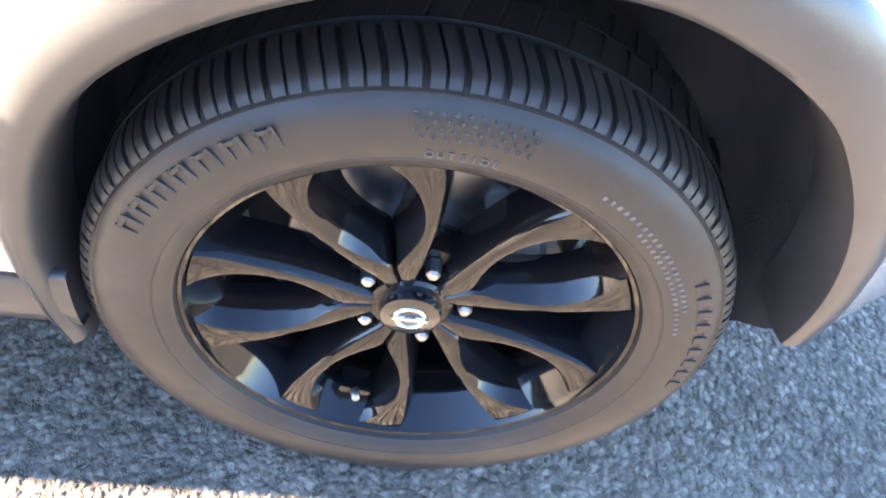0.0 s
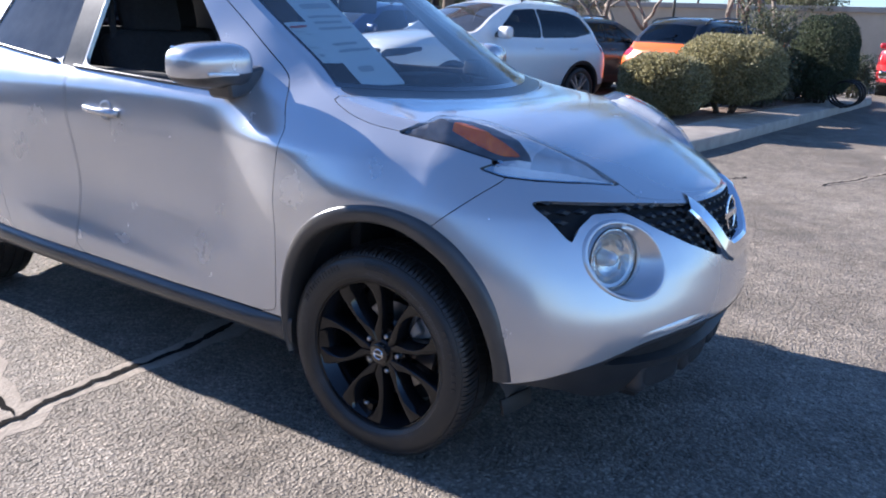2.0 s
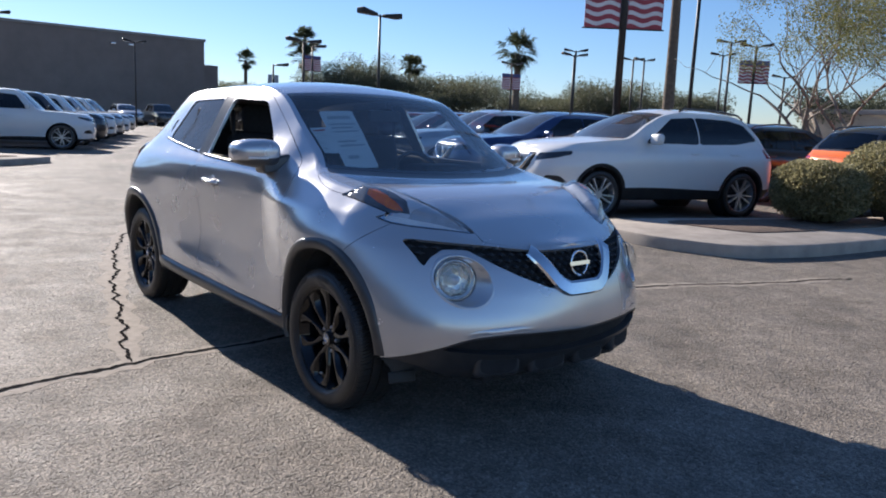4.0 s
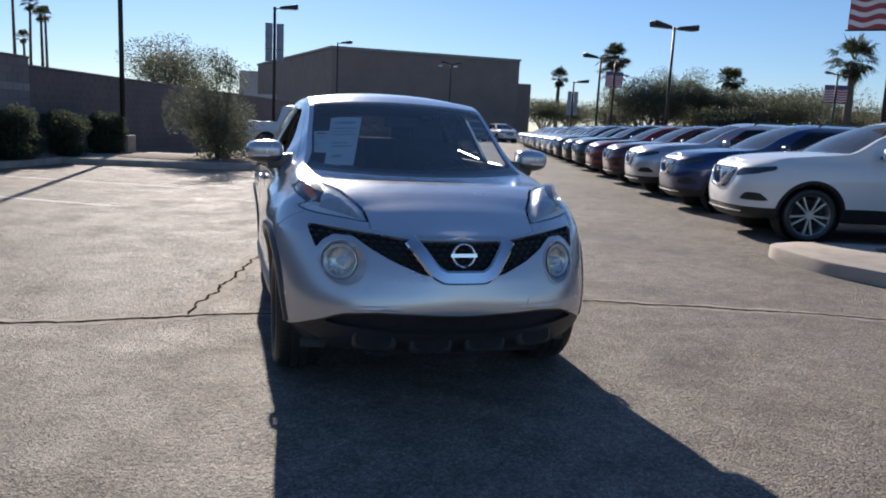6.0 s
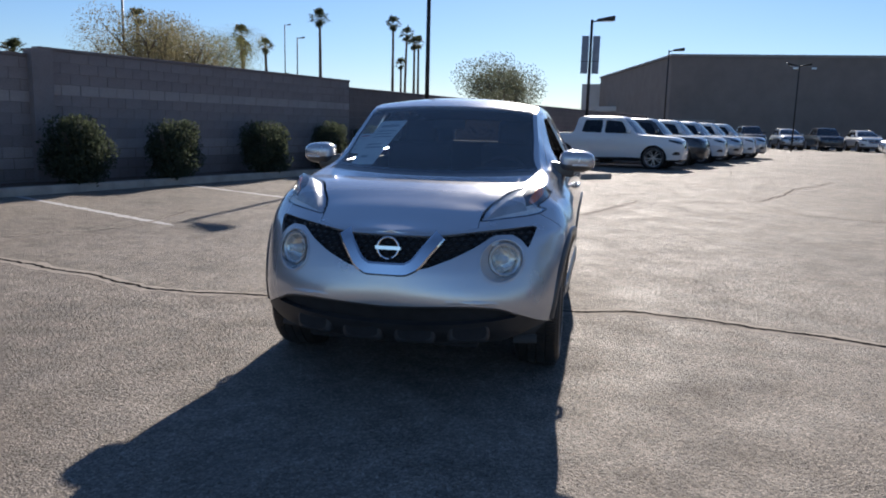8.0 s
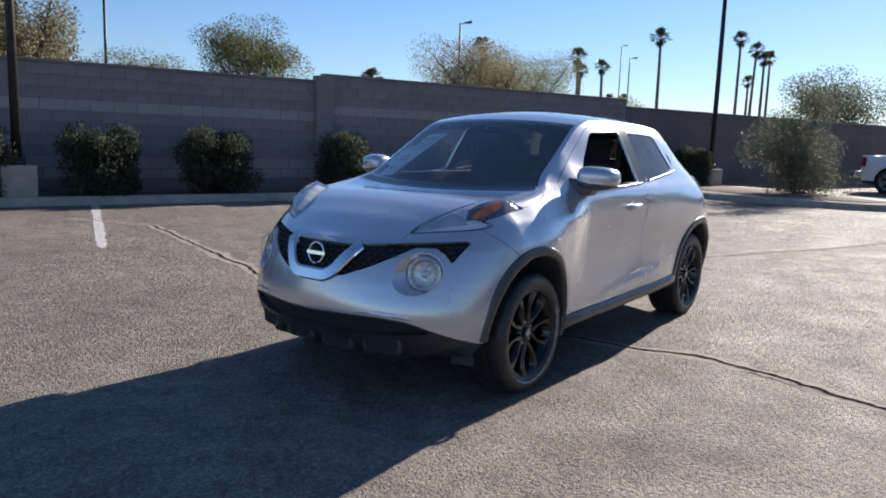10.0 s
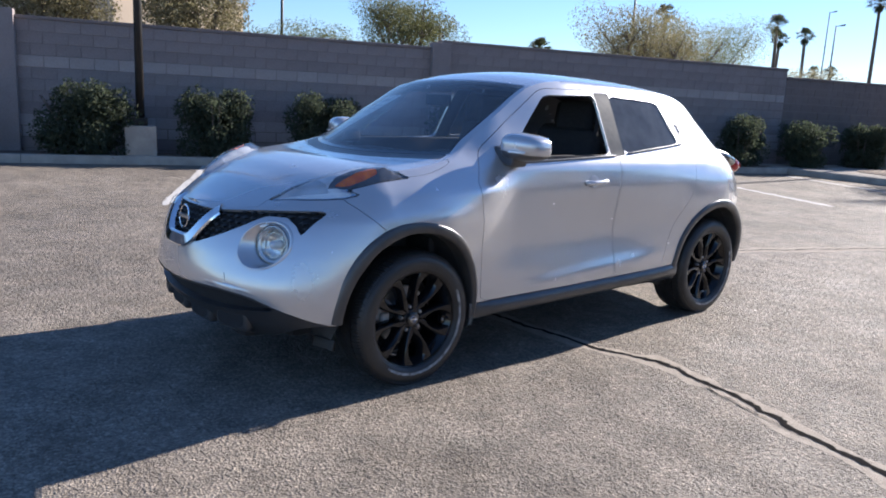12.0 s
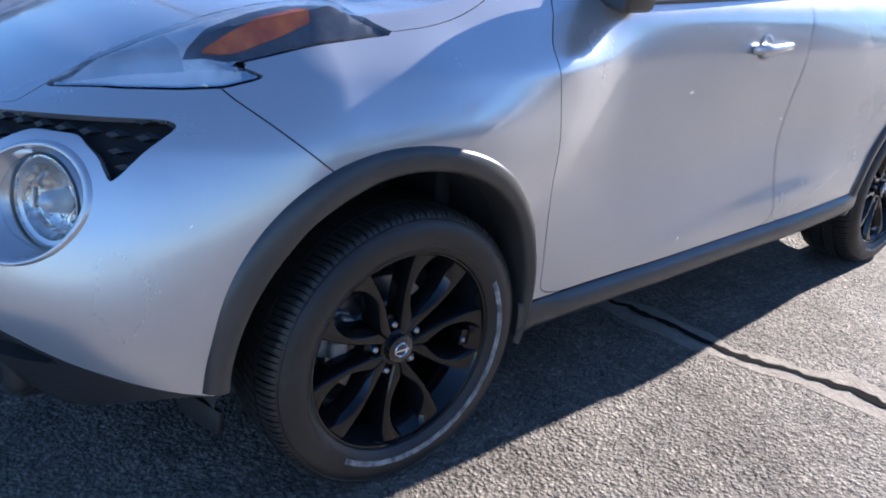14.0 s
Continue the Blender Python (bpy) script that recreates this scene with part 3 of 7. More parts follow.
both("front_bumper", bumper, SILVER, one=True, label="silver painted front bumper")
both("hood", hood, SILVER, one=True, label="silver bonnet, softly domed")
both("fender", fender, SILVER)
both("door", door_f, SILVER)
both("rear_door", door_r, SILVER)
both("quarter_panel", rest, SILVER)
both("roof", roof, SILVER, one=True)
both("headliner", roof.pushed(-0.03), CABIN, 0.002, one=True)
frit, pane = screen.split(lambda v: -screen_field(v) - 0.016)
both("windscreen_edge", frit, GLOSS_BLACK, 0.005, "black edge band of the windscreen", one=True)
both("windscreen", pane, WINDSCREEN, 0.004, "tinted windscreen with paper sheets behind it", one=True)
both("cowl", cowl, TRIM, 0.01, "black plastic cowl under the windscreen", one=True)
both("rear_window", win_r.pushed(-0.006), SHADED_GLASS, 0.004)
both("door_pillar", pillar.pushed(-0.002), PILLAR_FILM, 0.008, "satin dark grey door pillar")
both("tailgate_glass", back_glass.pushed(-0.003), DARK_GLASS, 0.004, one=True)
both("lower_bumper", lower, VALANCE, 0.03, "charcoal plastic lower bumper", one=True)
# dark sheet along the door foot: the gap's shadow put in as colour
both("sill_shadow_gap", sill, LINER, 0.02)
both("rear_skirt", skirt, TRIM, 0.03, one=True)
both("tail_panel", tail, SILVER)
both("quarter_glass", quarter.pushed(-0.004), GLOSS_BLACK, 0.006, "small black corner pane")
both("intake_slot", slot.pushed(-0.035), LINER, 0.004, "dark air intake slot", one=True)
lens = swollen(lens)
both("headlamp_lens", lens.pushed(0.004), LENS_BRIGHT, 0.012, "long clear lens over an amber running lamp")

# dark inner shell behind the gaps
liner = inner.split(lambda v: np.maximum(v[:, 2] - 1.04, -1 + 0 * v[:, 2]))[0].split(lambda v: np.where(v[:, 4] > 0, v[:, 3] - 0.25, -1.0))[0]
both("inner_shell", liner.pushed(-0.03), LINER, 0.002)
for ob in car.children:
    if ob.name.startswith(("windscreen", "rear_window", "tailgate_glass", "headlamp_lens")):
        ob.visible_shadow = False


def arch_trim(a, start, end, inn, outer):
    """The black flare that runs over a wheel opening."""
    rows = []
    for th in np.linspace(radians(start), radians(end), 72):
        dy, dz = math.cos(th), math.sin(th)
        row = []
        deg = math.degrees(th)
        r0, r1 = float(inn(deg)), float(outer(deg % 360))
        for r, out in ((r0, -0.09), (r0, -0.012), (r0 + 0.004, 0.004), (r0 + 0.012, 0.009), ((r0 + r1) / 2, 0.012), (r1 - 0.010, 0.010), (r1 - 0.003, 0.005), (r1, -0.006)):
            y, z = a[0] + r * dy, a[1] + r * dz
            zz = max(z, 0.26)
            row.append((float(side_x(y, zz)) + out, y, z))
        rows.append(row)
    return sheet(np.array(rows))


for a, st, en, inn in ((ARCH_F, -13, 177, F_IN), (ARCH_R, -4, 186, R_IN)):
    k = arch_trim(a, st, en, inn, a[2])
    for q in (k, k.mirrored()):
        part("arch_flare", q.mesh("arch_flare", TRIM, 50), car, "black plastic wheel arch flare")
    v, f = [], []
    for x in (0.84, 0.62, 0.46):
        for th in np.linspace(radians(-16), radians(198), 40):
            r = float(inn(math.degrees(th))) + 0.008
            y, z = a[0] + r * math.cos(th), a[1] + r * math.sin(th)
            tuck = max(0.0, math.degrees(th) - 178) * 0.005
            v.append((min(x, float(side_x(y, max(z, 0.30))) - 0.012 - tuck), y, z))
    f = [(i + 40 * j, i + 1 + 40 * j, i + 41 + 40 * j, i + 40 + 40 * j) for j in range(2) for i in range(39)]
    f.append(tuple(range(80, 120)))
    for sgn in (1, -1):
        part("wheel_well", mesh("wheel_well", np.array(v) * (sgn, 1, 1), f, WELL), car)

def sill_moulding():
    """The rounded sill that stands out under the doors between the wheel arches."""
    rows = []
    for y in np.linspace(0.335, 2.10, 44):
        top = 0.346 + 0.024 * y
        x = float(side_x(y, top))
        out = min(1.0, (y - 0.30) / 0.22, (2.16 - y) / 0.16)
        rows.append([(x + d * out - 0.004, y, top + h) for d, h in ((-0.050, 0.004), (-0.004, 0.004), (0.008, 0.000), (0.018, -0.012), (0.024, -0.034), (0.020, -0.056), (0.006, -0.074), (-0.020, -0.084), (-0.12, -0.086))])
    return sheet(np.array(rows))


for q in (sill_moulding(), sill_moulding().mirrored()):
    part("side_sill", q.mesh("side_sill", TRIM, 60), car, "black plastic side sill")

# ---- wheels ----
def letters(text, size, depth, material):
    """Raised characters as a mesh, centred, in the x-y plane."""
    cu = bpy.data.curves.new("letters", "FONT")
    cu.body, cu.size, cu.extrude, cu.align_x, cu.align_y = text, size, depth, "CENTER", "CENTER"
    ob = bpy.data.objects.new("letters", cu)
    scene.collection.objects.link(ob)
    me = bpy.data.meshes.new_from_object(ob.evaluated_get(bpy.context.evaluated_depsgraph_get()))
    bpy.data.objects.remove(ob)
    bpy.data.curves.remove(cu)
    me.materials.clear()
    me.materials.append(material)
    return me


def joined(pieces):
    """Vertex and face lists laid one after another."""
    v, f = [], []
    for pv, pf in pieces:
        n = len(v)
        v += [tuple(p) for p in pv]
        f += [tuple(i + n for i in q) for q in pf]
    return v, f


def tyre_mesh():
    prof = [(-0.190, 0.226), (-0.214, 0.25), (-0.222, 0.28), (-0.212, 0.308), (-0.197, 0.322), (-0.190, 0.323),
            (-0.152, 0.3275), (-0.152, 0.320), (-0.146, 0.320), (-0.146, 0.3285), (-0.105, 0.329), (-0.105, 0.321), (-0.097, 0.321), (-0.097, 0.329),
            (-0.055, 0.3285), (-0.055, 0.320), (-0.048, 0.320), (-0.048, 0.3215), (-0.012, 0.3195), (0.002, 0.3165), (0.006, 0.3135),
            (0.0115, 0.3105), (0.0105, 0.3085), (0.0165, 0.302), (0.0205, 0.290), (0.0222, 0.276), (0.0212, 0.262), (0.0188, 0.2535), (0.0176, 0.2525), (0.0180, 0.2505),
            (0.0150, 0.244), (0.0118, 0.2405), (0.0085, 0.2355), (0.0015, 0.2335), (-0.012, 0.229)]
    return lathe(prof, 120)


def tread_blocks():
    """Shoulder blocks and ribs round the tyre's outer half."""
    out, n = [], 68
    for k in range(n):
        a0 = 2 * math.pi * k / n
        w = 2 * math.pi / n
        for t0, t1 in ((0.0, 0.40), (0.435, 0.86)):
            rows = []
            for x, r, lean in ((-0.048, 0.3285, 0.30), (-0.030, 0.3282, 0.20), (-0.012, 0.3262, 0.08), (0.0, 0.3225, 0.0), (0.0062, 0.3165, 0.0), (0.009, 0.3115, 0.0)):
                rows.append([(x, r * math.cos(a0 + (t + lean) * w), r * math.sin(a0 + (t + lean) * w)) for t in (t0, t0 + 0.03, t1 - 0.03, t1)])
            v, f = [], []
            for row in rows:
                for j, p in enumerate(row):
                    q = 0.978 if j in (0, 3) else 1.0
                    v.append((p[0] - (0.003 if j in (0, 3) else 0), p[1] * q, p[2] * q))
            for i in range(len(rows) - 1):
                for j in range(3):
                    f.append((i * 4 + j, i * 4 + j + 1, i * 4 + j + 5, i * 4 + j + 4))
            out.append((v, f))
    for x0, x1, m, shift in ((-0.097, -0.055, 74, 0.3), (-0.146, -0.105, 74, 0.6)):
        for k in range(m):
            a0, w = 2 * math.pi * (k + shift) / m, 2 * math.pi / m * 0.86
            v = [(x, r * math.cos(a0 + t * w + ln), r * math.sin(a0 + t * w + ln))
                 for x, ln in ((x0, 0.0), (x1, 0.035)) for t, r in ((0, 0.3292), (0.03, 0.3312), (0.97, 0.3312), (1, 0.3292))]
            out.append((v, [(j, j + 1, j + 5, j + 4) for j in range(3)]))
    return joined(out)


INNER_EDGE = spline([(0.040, 0.4), (0.068, 0.8), (0.080, 5.0), (0.095, 11.5), (0.115, 16.0), (0.135, 17.6), (0.155, 17.2), (0.175, 15.6), (0.195, 13.0), (0.213, 9.4), (0.222, 7.0)])
OUTER_EDGE = spline([(0.040, 19.0), (0.060, 21.5), (0.090, 23.4), (0.120, 23.8), (0.150, 23.4), (0.180, 22.6), (0.200, 22.0), (0.222, 20.8)])


def spoke(psi, sgn):
    """One arm of a pair that parts from its twin near the hub, bows out round a petal-shaped opening and broadens at the rim."""
    face = spline([(0.040, -0.024), (0.08, -0.020), (0.14, -0.013), (0.20, -0.007), (0.222, -0.004)])
    v, f, st = [], [], np.concatenate([np.linspace(0.040, 0.10, 14)[:-1], np.linspace(0.10, 0.222, 24)])
    for r in st:
        lo, hi = radians(float(INNER_EDGE(r))), radians(float(OUTER_EDGE(r)))
        x = float(face(r))
        wall = 0.010 * min(1.0, max(0.0, (r - 0.066) / 0.03))
        for base, off, dx in ((lo, -wall * 1.9, -0.050), (lo, -wall * 1.5, -0.026), (lo, -0.0006 * (r > 0.07), -0.0030), (lo, 0.0022, 0.0), ((lo + hi) / 2, 0.0, 0.0012), (hi, -0.0026, 0.0), (hi, 0.0008, -0.0036), (hi, 0.006, -0.026), (hi, 0.008, -0.050)):
            a = psi + sgn * max(base + off / r, radians(0.3))
            v.append((x + dx, r * math.cos(a), r * math.sin(a)))
    k = 9
    for i in range(len(st) - 1):
        for j in range(k):
            q = (i * k + j, i * k + (j + 1) % k, (i + 1) * k + (j + 1) % k, (i + 1) * k + j)
            f.append(q if sgn > 0 else q[::-1])
    f.append(tuple(range(len(v) - k, len(v))))
    return v, f


def rim_mesh():
    barrel = [(0.0015, 0.2330), (0.0035, 0.2290), (0.0020, 0.2255), (-0.006, 0.2225), (-0.034, 0.1985), (-0.048, 0.1960), (-0.090, 0.1970), (-0.165, 0.2080), (-0.178, 0.229)]
    hub = [(-0.024, 0.0), (-0.024, 0.040), (-0.027, 0.044), (-0.044, 0.047), (-0.046, 0.074), (-0.060, 0.080), (-0.085, 0.070), (-0.085, 0.0)]
    pieces = [lathe(barrel, 120), lathe(hub, 60)]
    return joined(pieces)


RIM_MESH = mesh("wheel", *rim_mesh(), RIM_BLACK, True, 32)
SPOKES = [mesh("spoke", *spoke(0.0, sgn), RIM_BLACK, True, 32) for sgn in (-1, 1)]
_tyre, _tread = tyre_mesh(), tread_blocks()
TYRE_MESH = mesh("tyre", *_tyre, RUBBER, True, 30)
TREAD_MESH = mesh("tread", *_tread, RUBBER, True, 30)
CAP_MESH = mesh("centre_cap", *lathe([(-0.012, 0.0), (-0.012, 0.0285), (-0.0135, 0.0310), (-0.018, 0.0325), (-0.030, 0.0335)], 48), GLOSS_BLACK, True, 40)
NUT_MESH = mesh("lug_nut", *lathe([(-0.024, 0.0), (-0.0245, 0.0050), (-0.0275, 0.0076), (-0.044, 0.0088)], 6), STEEL, True, 25)
DISC_MESH = mesh("brake_disc", *lathe([(-0.085, 0.045), (-0.086, 0.074), (-0.104, 0.077), (-0.104, 0.138), (-0.107, 0.140), (-0.125, 0.140), (-0.125, 0.05)], 72), STEEL, True, 30)
SHIELD_MESH = mesh("dust_shield", *lathe([(-0.150, 0.0), (-0.150, 0.19), (-0.155, 0.195)], 40), LINER, True, 30)


def badge(radius, thick, material, bar=True):
    """A plain ring with a bar across it, facing +x."""
    n, v, f = 40, [], []
    pv, pf = lathe([(0, radius - thick), (0.002, radius - thick * 0.6), (0.002, radius - thick * 0.4), (0, radius), (-0.003, radius), (-0.003, radius - thick)], n, close=True)
    pieces = [(pv, pf)]
    if bar:
        w, h = radius * 1.12, radius * 0.17
        c = [(-0.003, -w, -h), (-0.003, w, -h), (-0.003, w, h), (-0.003, -w, h), (0.0025, -w + 0.001, -h + 0.001), (0.0025, w - 0.001, -h + 0.001), (0.0025, w - 0.001, h - 0.001), (0.0025, -w + 0.001, h - 0.001)]
        pieces.append((c, [(4, 5, 6, 7), (0, 1, 5, 4), (1, 2, 6, 5), (2, 3, 7, 6), (3, 0, 4, 7)]))
    return mesh("badge", *joined(pieces), material, True, 30)


WHEEL_BADGE = badge(0.0175, 0.0042, CHROME)


def caliper_mesh(phase):
    bm = bmesh.new()
    r = 0.128
    box(bm, (0.055, 0.062, 0.11), (-0.112, math.cos(phase) * r, math.sin(phase) * r), 0.012, 2, Matrix.Rotation(phase, 4, "X"))
    for s in (-1, 1):
        a = phase + s * 0.22
        box(bm, (0.05, 0.045, 0.045), (-0.088, math.cos(a) * 0.122, math.sin(a) * 0.122), 0.014, 3, Matrix.Rotation(a, 4, "X"))
    return bm


def wheel(at, phase, caliper, valve):
    """A black alloy wheel with its tyre and brake; local +x points out of the car."""
    w = part("wheel", RIM_MESH, car, "gloss black alloy wheel with five paired spokes", at=at)
    w.scale = (1.025, 1.025, 1.025)
    for k in range(5):
        for arm in SPOKES:
            part("spoke", arm, w, at=pose(0, 0, 0, math.degrees(phase) + 72 * k))
    part("tyre", TYRE_MESH, w, "worn black tyre with a ribbed shoulder", at=Matrix.Diagonal((1, 0.985, 0.985, 1)))
    tagged(part("tread", TREAD_MESH, w, at=Matrix.Diagonal((1, 0.985, 0.985, 1))), kind="stuff")
    part("centre_cap", CAP_MESH, w)
    part("badge", WHEEL_BADGE, w, "plain chrome ring badge", at=pose(-0.0115, 0, 0))
    for k in range(5):
        a = phase + math.pi / 5 + 2 * math.pi * k / 5
        part("lug_nut", NUT_MESH, w, at=pose(0, 0.0572 * math.cos(a), 0.0572 * math.sin(a)))
    part("brake_disc", DISC_MESH, w)
    part("brake_caliper", caliper_mesh(caliper), w, "bare cast brake caliper", CAST)
    part("dust_shield", SHIELD_MESH, w)
    c, d = math.cos(valve), math.sin(valve)
    seat = part("valve_seat", block((0.034, 0.030, 0.040), (-0.040, 0.196 * c, 0.196 * d), 0.004, 2, Matrix.Rotation(valve, 4, "X")), w, "", RIM_BLACK)
    stem = tube([(-0.046, 0.200 * c, 0.200 * d), (-0.024, 0.186 * c, 0.186 * d), (-0.010, 0.178 * c, 0.178 * d)], [0.0070, 0.0058, 0.0048], 10)
    part("valve", mesh("valve", *stem, STEEL), seat, "short metal tyre valve")
    return w


HUB_X = 0.817
turned = pose(0, 0, 0, 0, 0, 180)
wheel_fr = wheel(pose(-HUB_X, 0, 0.323) @ turned, radians(110), radians(30), radians(256))
wheel(pose(-HUB_X, 2.53, 0.323) @ turned, radians(80), radians(150), radians(8))
wheel_fl = wheel(pose(HUB_X, 0, 0.323), radians(63), radians(163), radians(351))
wheel_rl = wheel(pose(HUB_X, 2.53, 0.323), radians(60), radians(25), radians(276))


def sidewall_marks(w):
    """Raised plain bars and one readable word on a tyre's outer wall."""
    bulge = spline([(0.2505, 0.0186), (0.262, 0.0214), (0.276, 0.0224), (0.290, 0.0207), (0.302, 0.0167)])

    def bar(r, a, h, wd, up=0.0012):
        x = float(bulge(r))
        rot = Matrix.Rotation(radians(a), 4, "X")
        return x, rot, (up * 2, h, wd)
    for k, wd in enumerate((0.017, 0.018, 0.018, 0.019, 0.019, 0.017, 0.019)):
        a = 152 - k * 5.6
        x, rot, size = bar(0.284, a, 0.020, wd)
        bm = bmesh.new()
        box(bm, (size[0], 0.020, 0.0042), (x, 0.284 * math.cos(radians(a - 1.4)), 0.284 * math.sin(radians(a - 1.4))), 0.0006, 1, rot)
        box(bm, (size[0], 0.020, 0.0042), (x, 0.284 * math.cos(radians(a + 1.4)), 0.284 * math.sin(radians(a + 1.4))), 0.0006, 1, rot)
        box(bm, (size[0], 0.0045, wd * 0.75), (x, 0.290 * math.cos(radians(a)), 0.290 * math.sin(radians(a))), 0.0006, 1, rot)
        part("raised_bar", bm, w, "", RUBBER)
    for k in range(9):
        a = 30 - k * 4.2
        x, rot, size = bar(0.286, a, 0.013, 0.012)
        part("raised_bar", block((size[0], 0.013, 0.011), (x, 0.286 * math.cos(radians(a)), 0.286 * math.sin(radians(a))), 0.0006, 1, rot), w, "", RUBBER)
    v, f = [], []
    for i in range(4):
        for j in range(10):
            r, a = 0.274 + i * 0.0068, radians(78 + j * 1.9 + (i % 2) * 0.9)
            x, n = float(bulge(r)), len(v)
            for dr, da, dx in ((-0.0028, 0, 0), (0, 0.008, 0), (0.0028, 0, 0), (0, -0.008, 0), (0, 0, 0.0022)):
                v.append((x + dx, (r + dr) * math.cos(a + da), (r + dr) * math.sin(a + da)))
            f += [(n, n + 1, n + 4), (n + 1, n + 2, n + 4), (n + 2, n + 3, n + 4), (n + 3, n, n + 4)]
    tagged(part("hatched_patch", mesh("hatched_patch", v, f, RUBBER, False), w, "hatched raised patch"), kind="stuff")
    for k, ch in enumerate("OUTSIDE"):
        a = 88 - (k - 3) * 1.9
        m = Matrix.Rotation(radians(a - 90), 4, "X") @ Matrix.Translation((float(bulge(0.257)) + 0.0012, 0, 0.257)) @ Matrix(((0, 0, 1, 0), (1, 0, 0, 0), (0, 1, 0, 0), (0, 0, 0, 1)))
        part("raised_letter", letters(ch, 0.0095, 0.0006, WORN_LETTER), w, at=m)
    for r, a0, a1, n in ((0.268, 62, 22, 22), (0.2605, 50, 14, 20)):
        for k in range(n):
            a = a0 + (a1 - a0) * k / n
            part("raised_bar", block((0.0018, 0.0045, 0.0036), (float(bulge(r)), r * math.cos(radians(a)), r * math.sin(radians(a))), 0.0005, 1, Matrix.Rotation(radians(a), 4, "X")), w, "", WORN_LETTER)


WORN_LETTER = mottled("worn_raised_letters", (0.10, 0.095, 0.088), (0.16, 0.15, 0.14), 60, 0.7)
sidewall_marks(wheel_fr)


def pale_band(w, a0, a1):
    """The rim guard of a tyre, mottled pale along a stretch."""
    rows = []
    for k, a in enumerate(np.linspace(radians(a0), radians(a1), 70)):
        j = 0.0016 * noise.noise((k * 0.35, a0, 0.0))
        rows.append([(x, (r + j) * 0.985 * math.cos(a), (r + j) * 0.985 * math.sin(a)) for x, r in ((0.0196, 0.2555), (0.0222, 0.2590), (0.0230, 0.2640), (0.0228, 0.2675))])
    part("scuffed_guard", sheet(np.array(rows)).mesh("scuffed_guard", PALE_RUBBER), w, "pale mottled rim guard")


pale_band(wheel_fl, -128, 28)
pale_band(wheel_rl, -115, 20)

# ---- the silver hatchback: fittings ----
def nose_y(x, z):
    """The fascia's y at a place seen from the front."""
    x, z = np.abs(np.asarray(x, float)), np.asarray(z, float)
    y = np.full(np.broadcast(x, z).shape, -0.5)
    for _ in range(12):
        p = NOSE_P(z)
        k = np.clip(x / half_width(y, z), 0, 0.999)
        y = Y1 - (1 - k ** p) ** (1 / p) * (Y1 - NOSE_Y(z))
    return y


# the headlamp units under their long lenses
core = lens.pushed(-0.006)
amber, core = core.split(within(0, rounded([(-0.366, 0.566), (-0.31, 0.596), (-0.25, 0.616), (-0.19, 0.622), (-0.160, 0.606), (-0.175, 0.586), (-0.23, 0.566), (-0.30, 0.552)], 4, 0.2), crest_view, lambda v: v[:, 1] - 1))
dark, core = core.split(within(0, rounded([(-0.392, 0.566), (-0.33, 0.628), (-0.25, 0.650), (-0.17, 0.652), (-0.10, 0.634), (-0.055, 0.585), (-0.01, 0.546), (-0.06, 0.546), (-0.22, 0.534), (-0.305, 0.533)], 3, 0.1), crest_view, lambda v: v[:, 1] - 1))
border, core = core.split(lambda v: np.maximum(-0.0085 - inside_by(crest_view(v), UPPER_LAMP), v[:, 1] + 0.03))
band, core = core.split(within(0, rounded([(-0.555, 0.620), (-0.47, 0.580), (-0.40, 0.545), (-0.33, 0.520), (-0.285, 0.490), (-0.34, 0.478), (-0.41, 0.500), (-0.48, 0.545)], 3, 0.1), crest_view, lambda v: v[:, 1] - 1))
both("lamp_border", border.pushed(0.004), CHROME, 0.010, "thin bright lamp edge")
both("lamp_bezel", band, LAMP_SILVER, 0.012, "bright stepped lamp bezel")
both("running_lamp", amber.pushed(0.003), AMBER, 0.012, "orange running lamp")
both("lamp_shroud", dark, LAMP_SMOKE, 0.012)
front, core = core.split(lambda v: v[:, 1] + 0.385)
both("lamp_reflector", core, LAMP_MID, 0.012)
both("lamp_housing", front, LAMP_GREY, 0.012, "grey ribbed lamp housing")

# grille: recessed back, small raised scales, bright V and badge
recess = HALF.split(within(0, GRILLE, front_view, nose_only))[0].pushed(-0.030)
both("grille_back", recess, LINER, 0.002, one=True)
_pv, _pf = [], []
row = 0
for z in np.arange(0.655, 0.86, 0.0235):
    for x in np.arange(-0.70 + (row % 2) * 0.021, 0.70, 0.042):
        if inside_by(np.array([[abs(x), z]]), GRILLE)[0] > -0.004:
            continue
        y = float(nose_y(x, z))
        lean = float(nose_y(x + 0.01, z) - nose_y(x - 0.01, z)) / 0.02
        n = len(_pv)
        for du, dz, out in ((-0.019, 0.0, -0.022), (0.0, 0.0098, -0.022), (0.019, 0.0, -0.022), (0.0, -0.0098, -0.022), (-0.011, 0.0, -0.010), (0.0, 0.0055, -0.012), (0.011, 0.0, -0.010), (0.0, -0.0055, -0.007)):
            _pv.append((x + du, y + lean * du - out, z + dz))
        _pf += [(n + 4, n + 7, n + 6, n + 5), (n, n + 3, n + 7, n + 4), (n + 3, n + 2, n + 6, n + 7), (n + 2, n + 1, n + 5, n + 6), (n + 1, n, n + 4, n + 5)]
    row += 1
tagged(part("grille_mesh", mesh("grille_mesh", _pv, _pf, GRILLE_BLACK, False), car, "black grille with small lozenge scales"), kind="stuff")


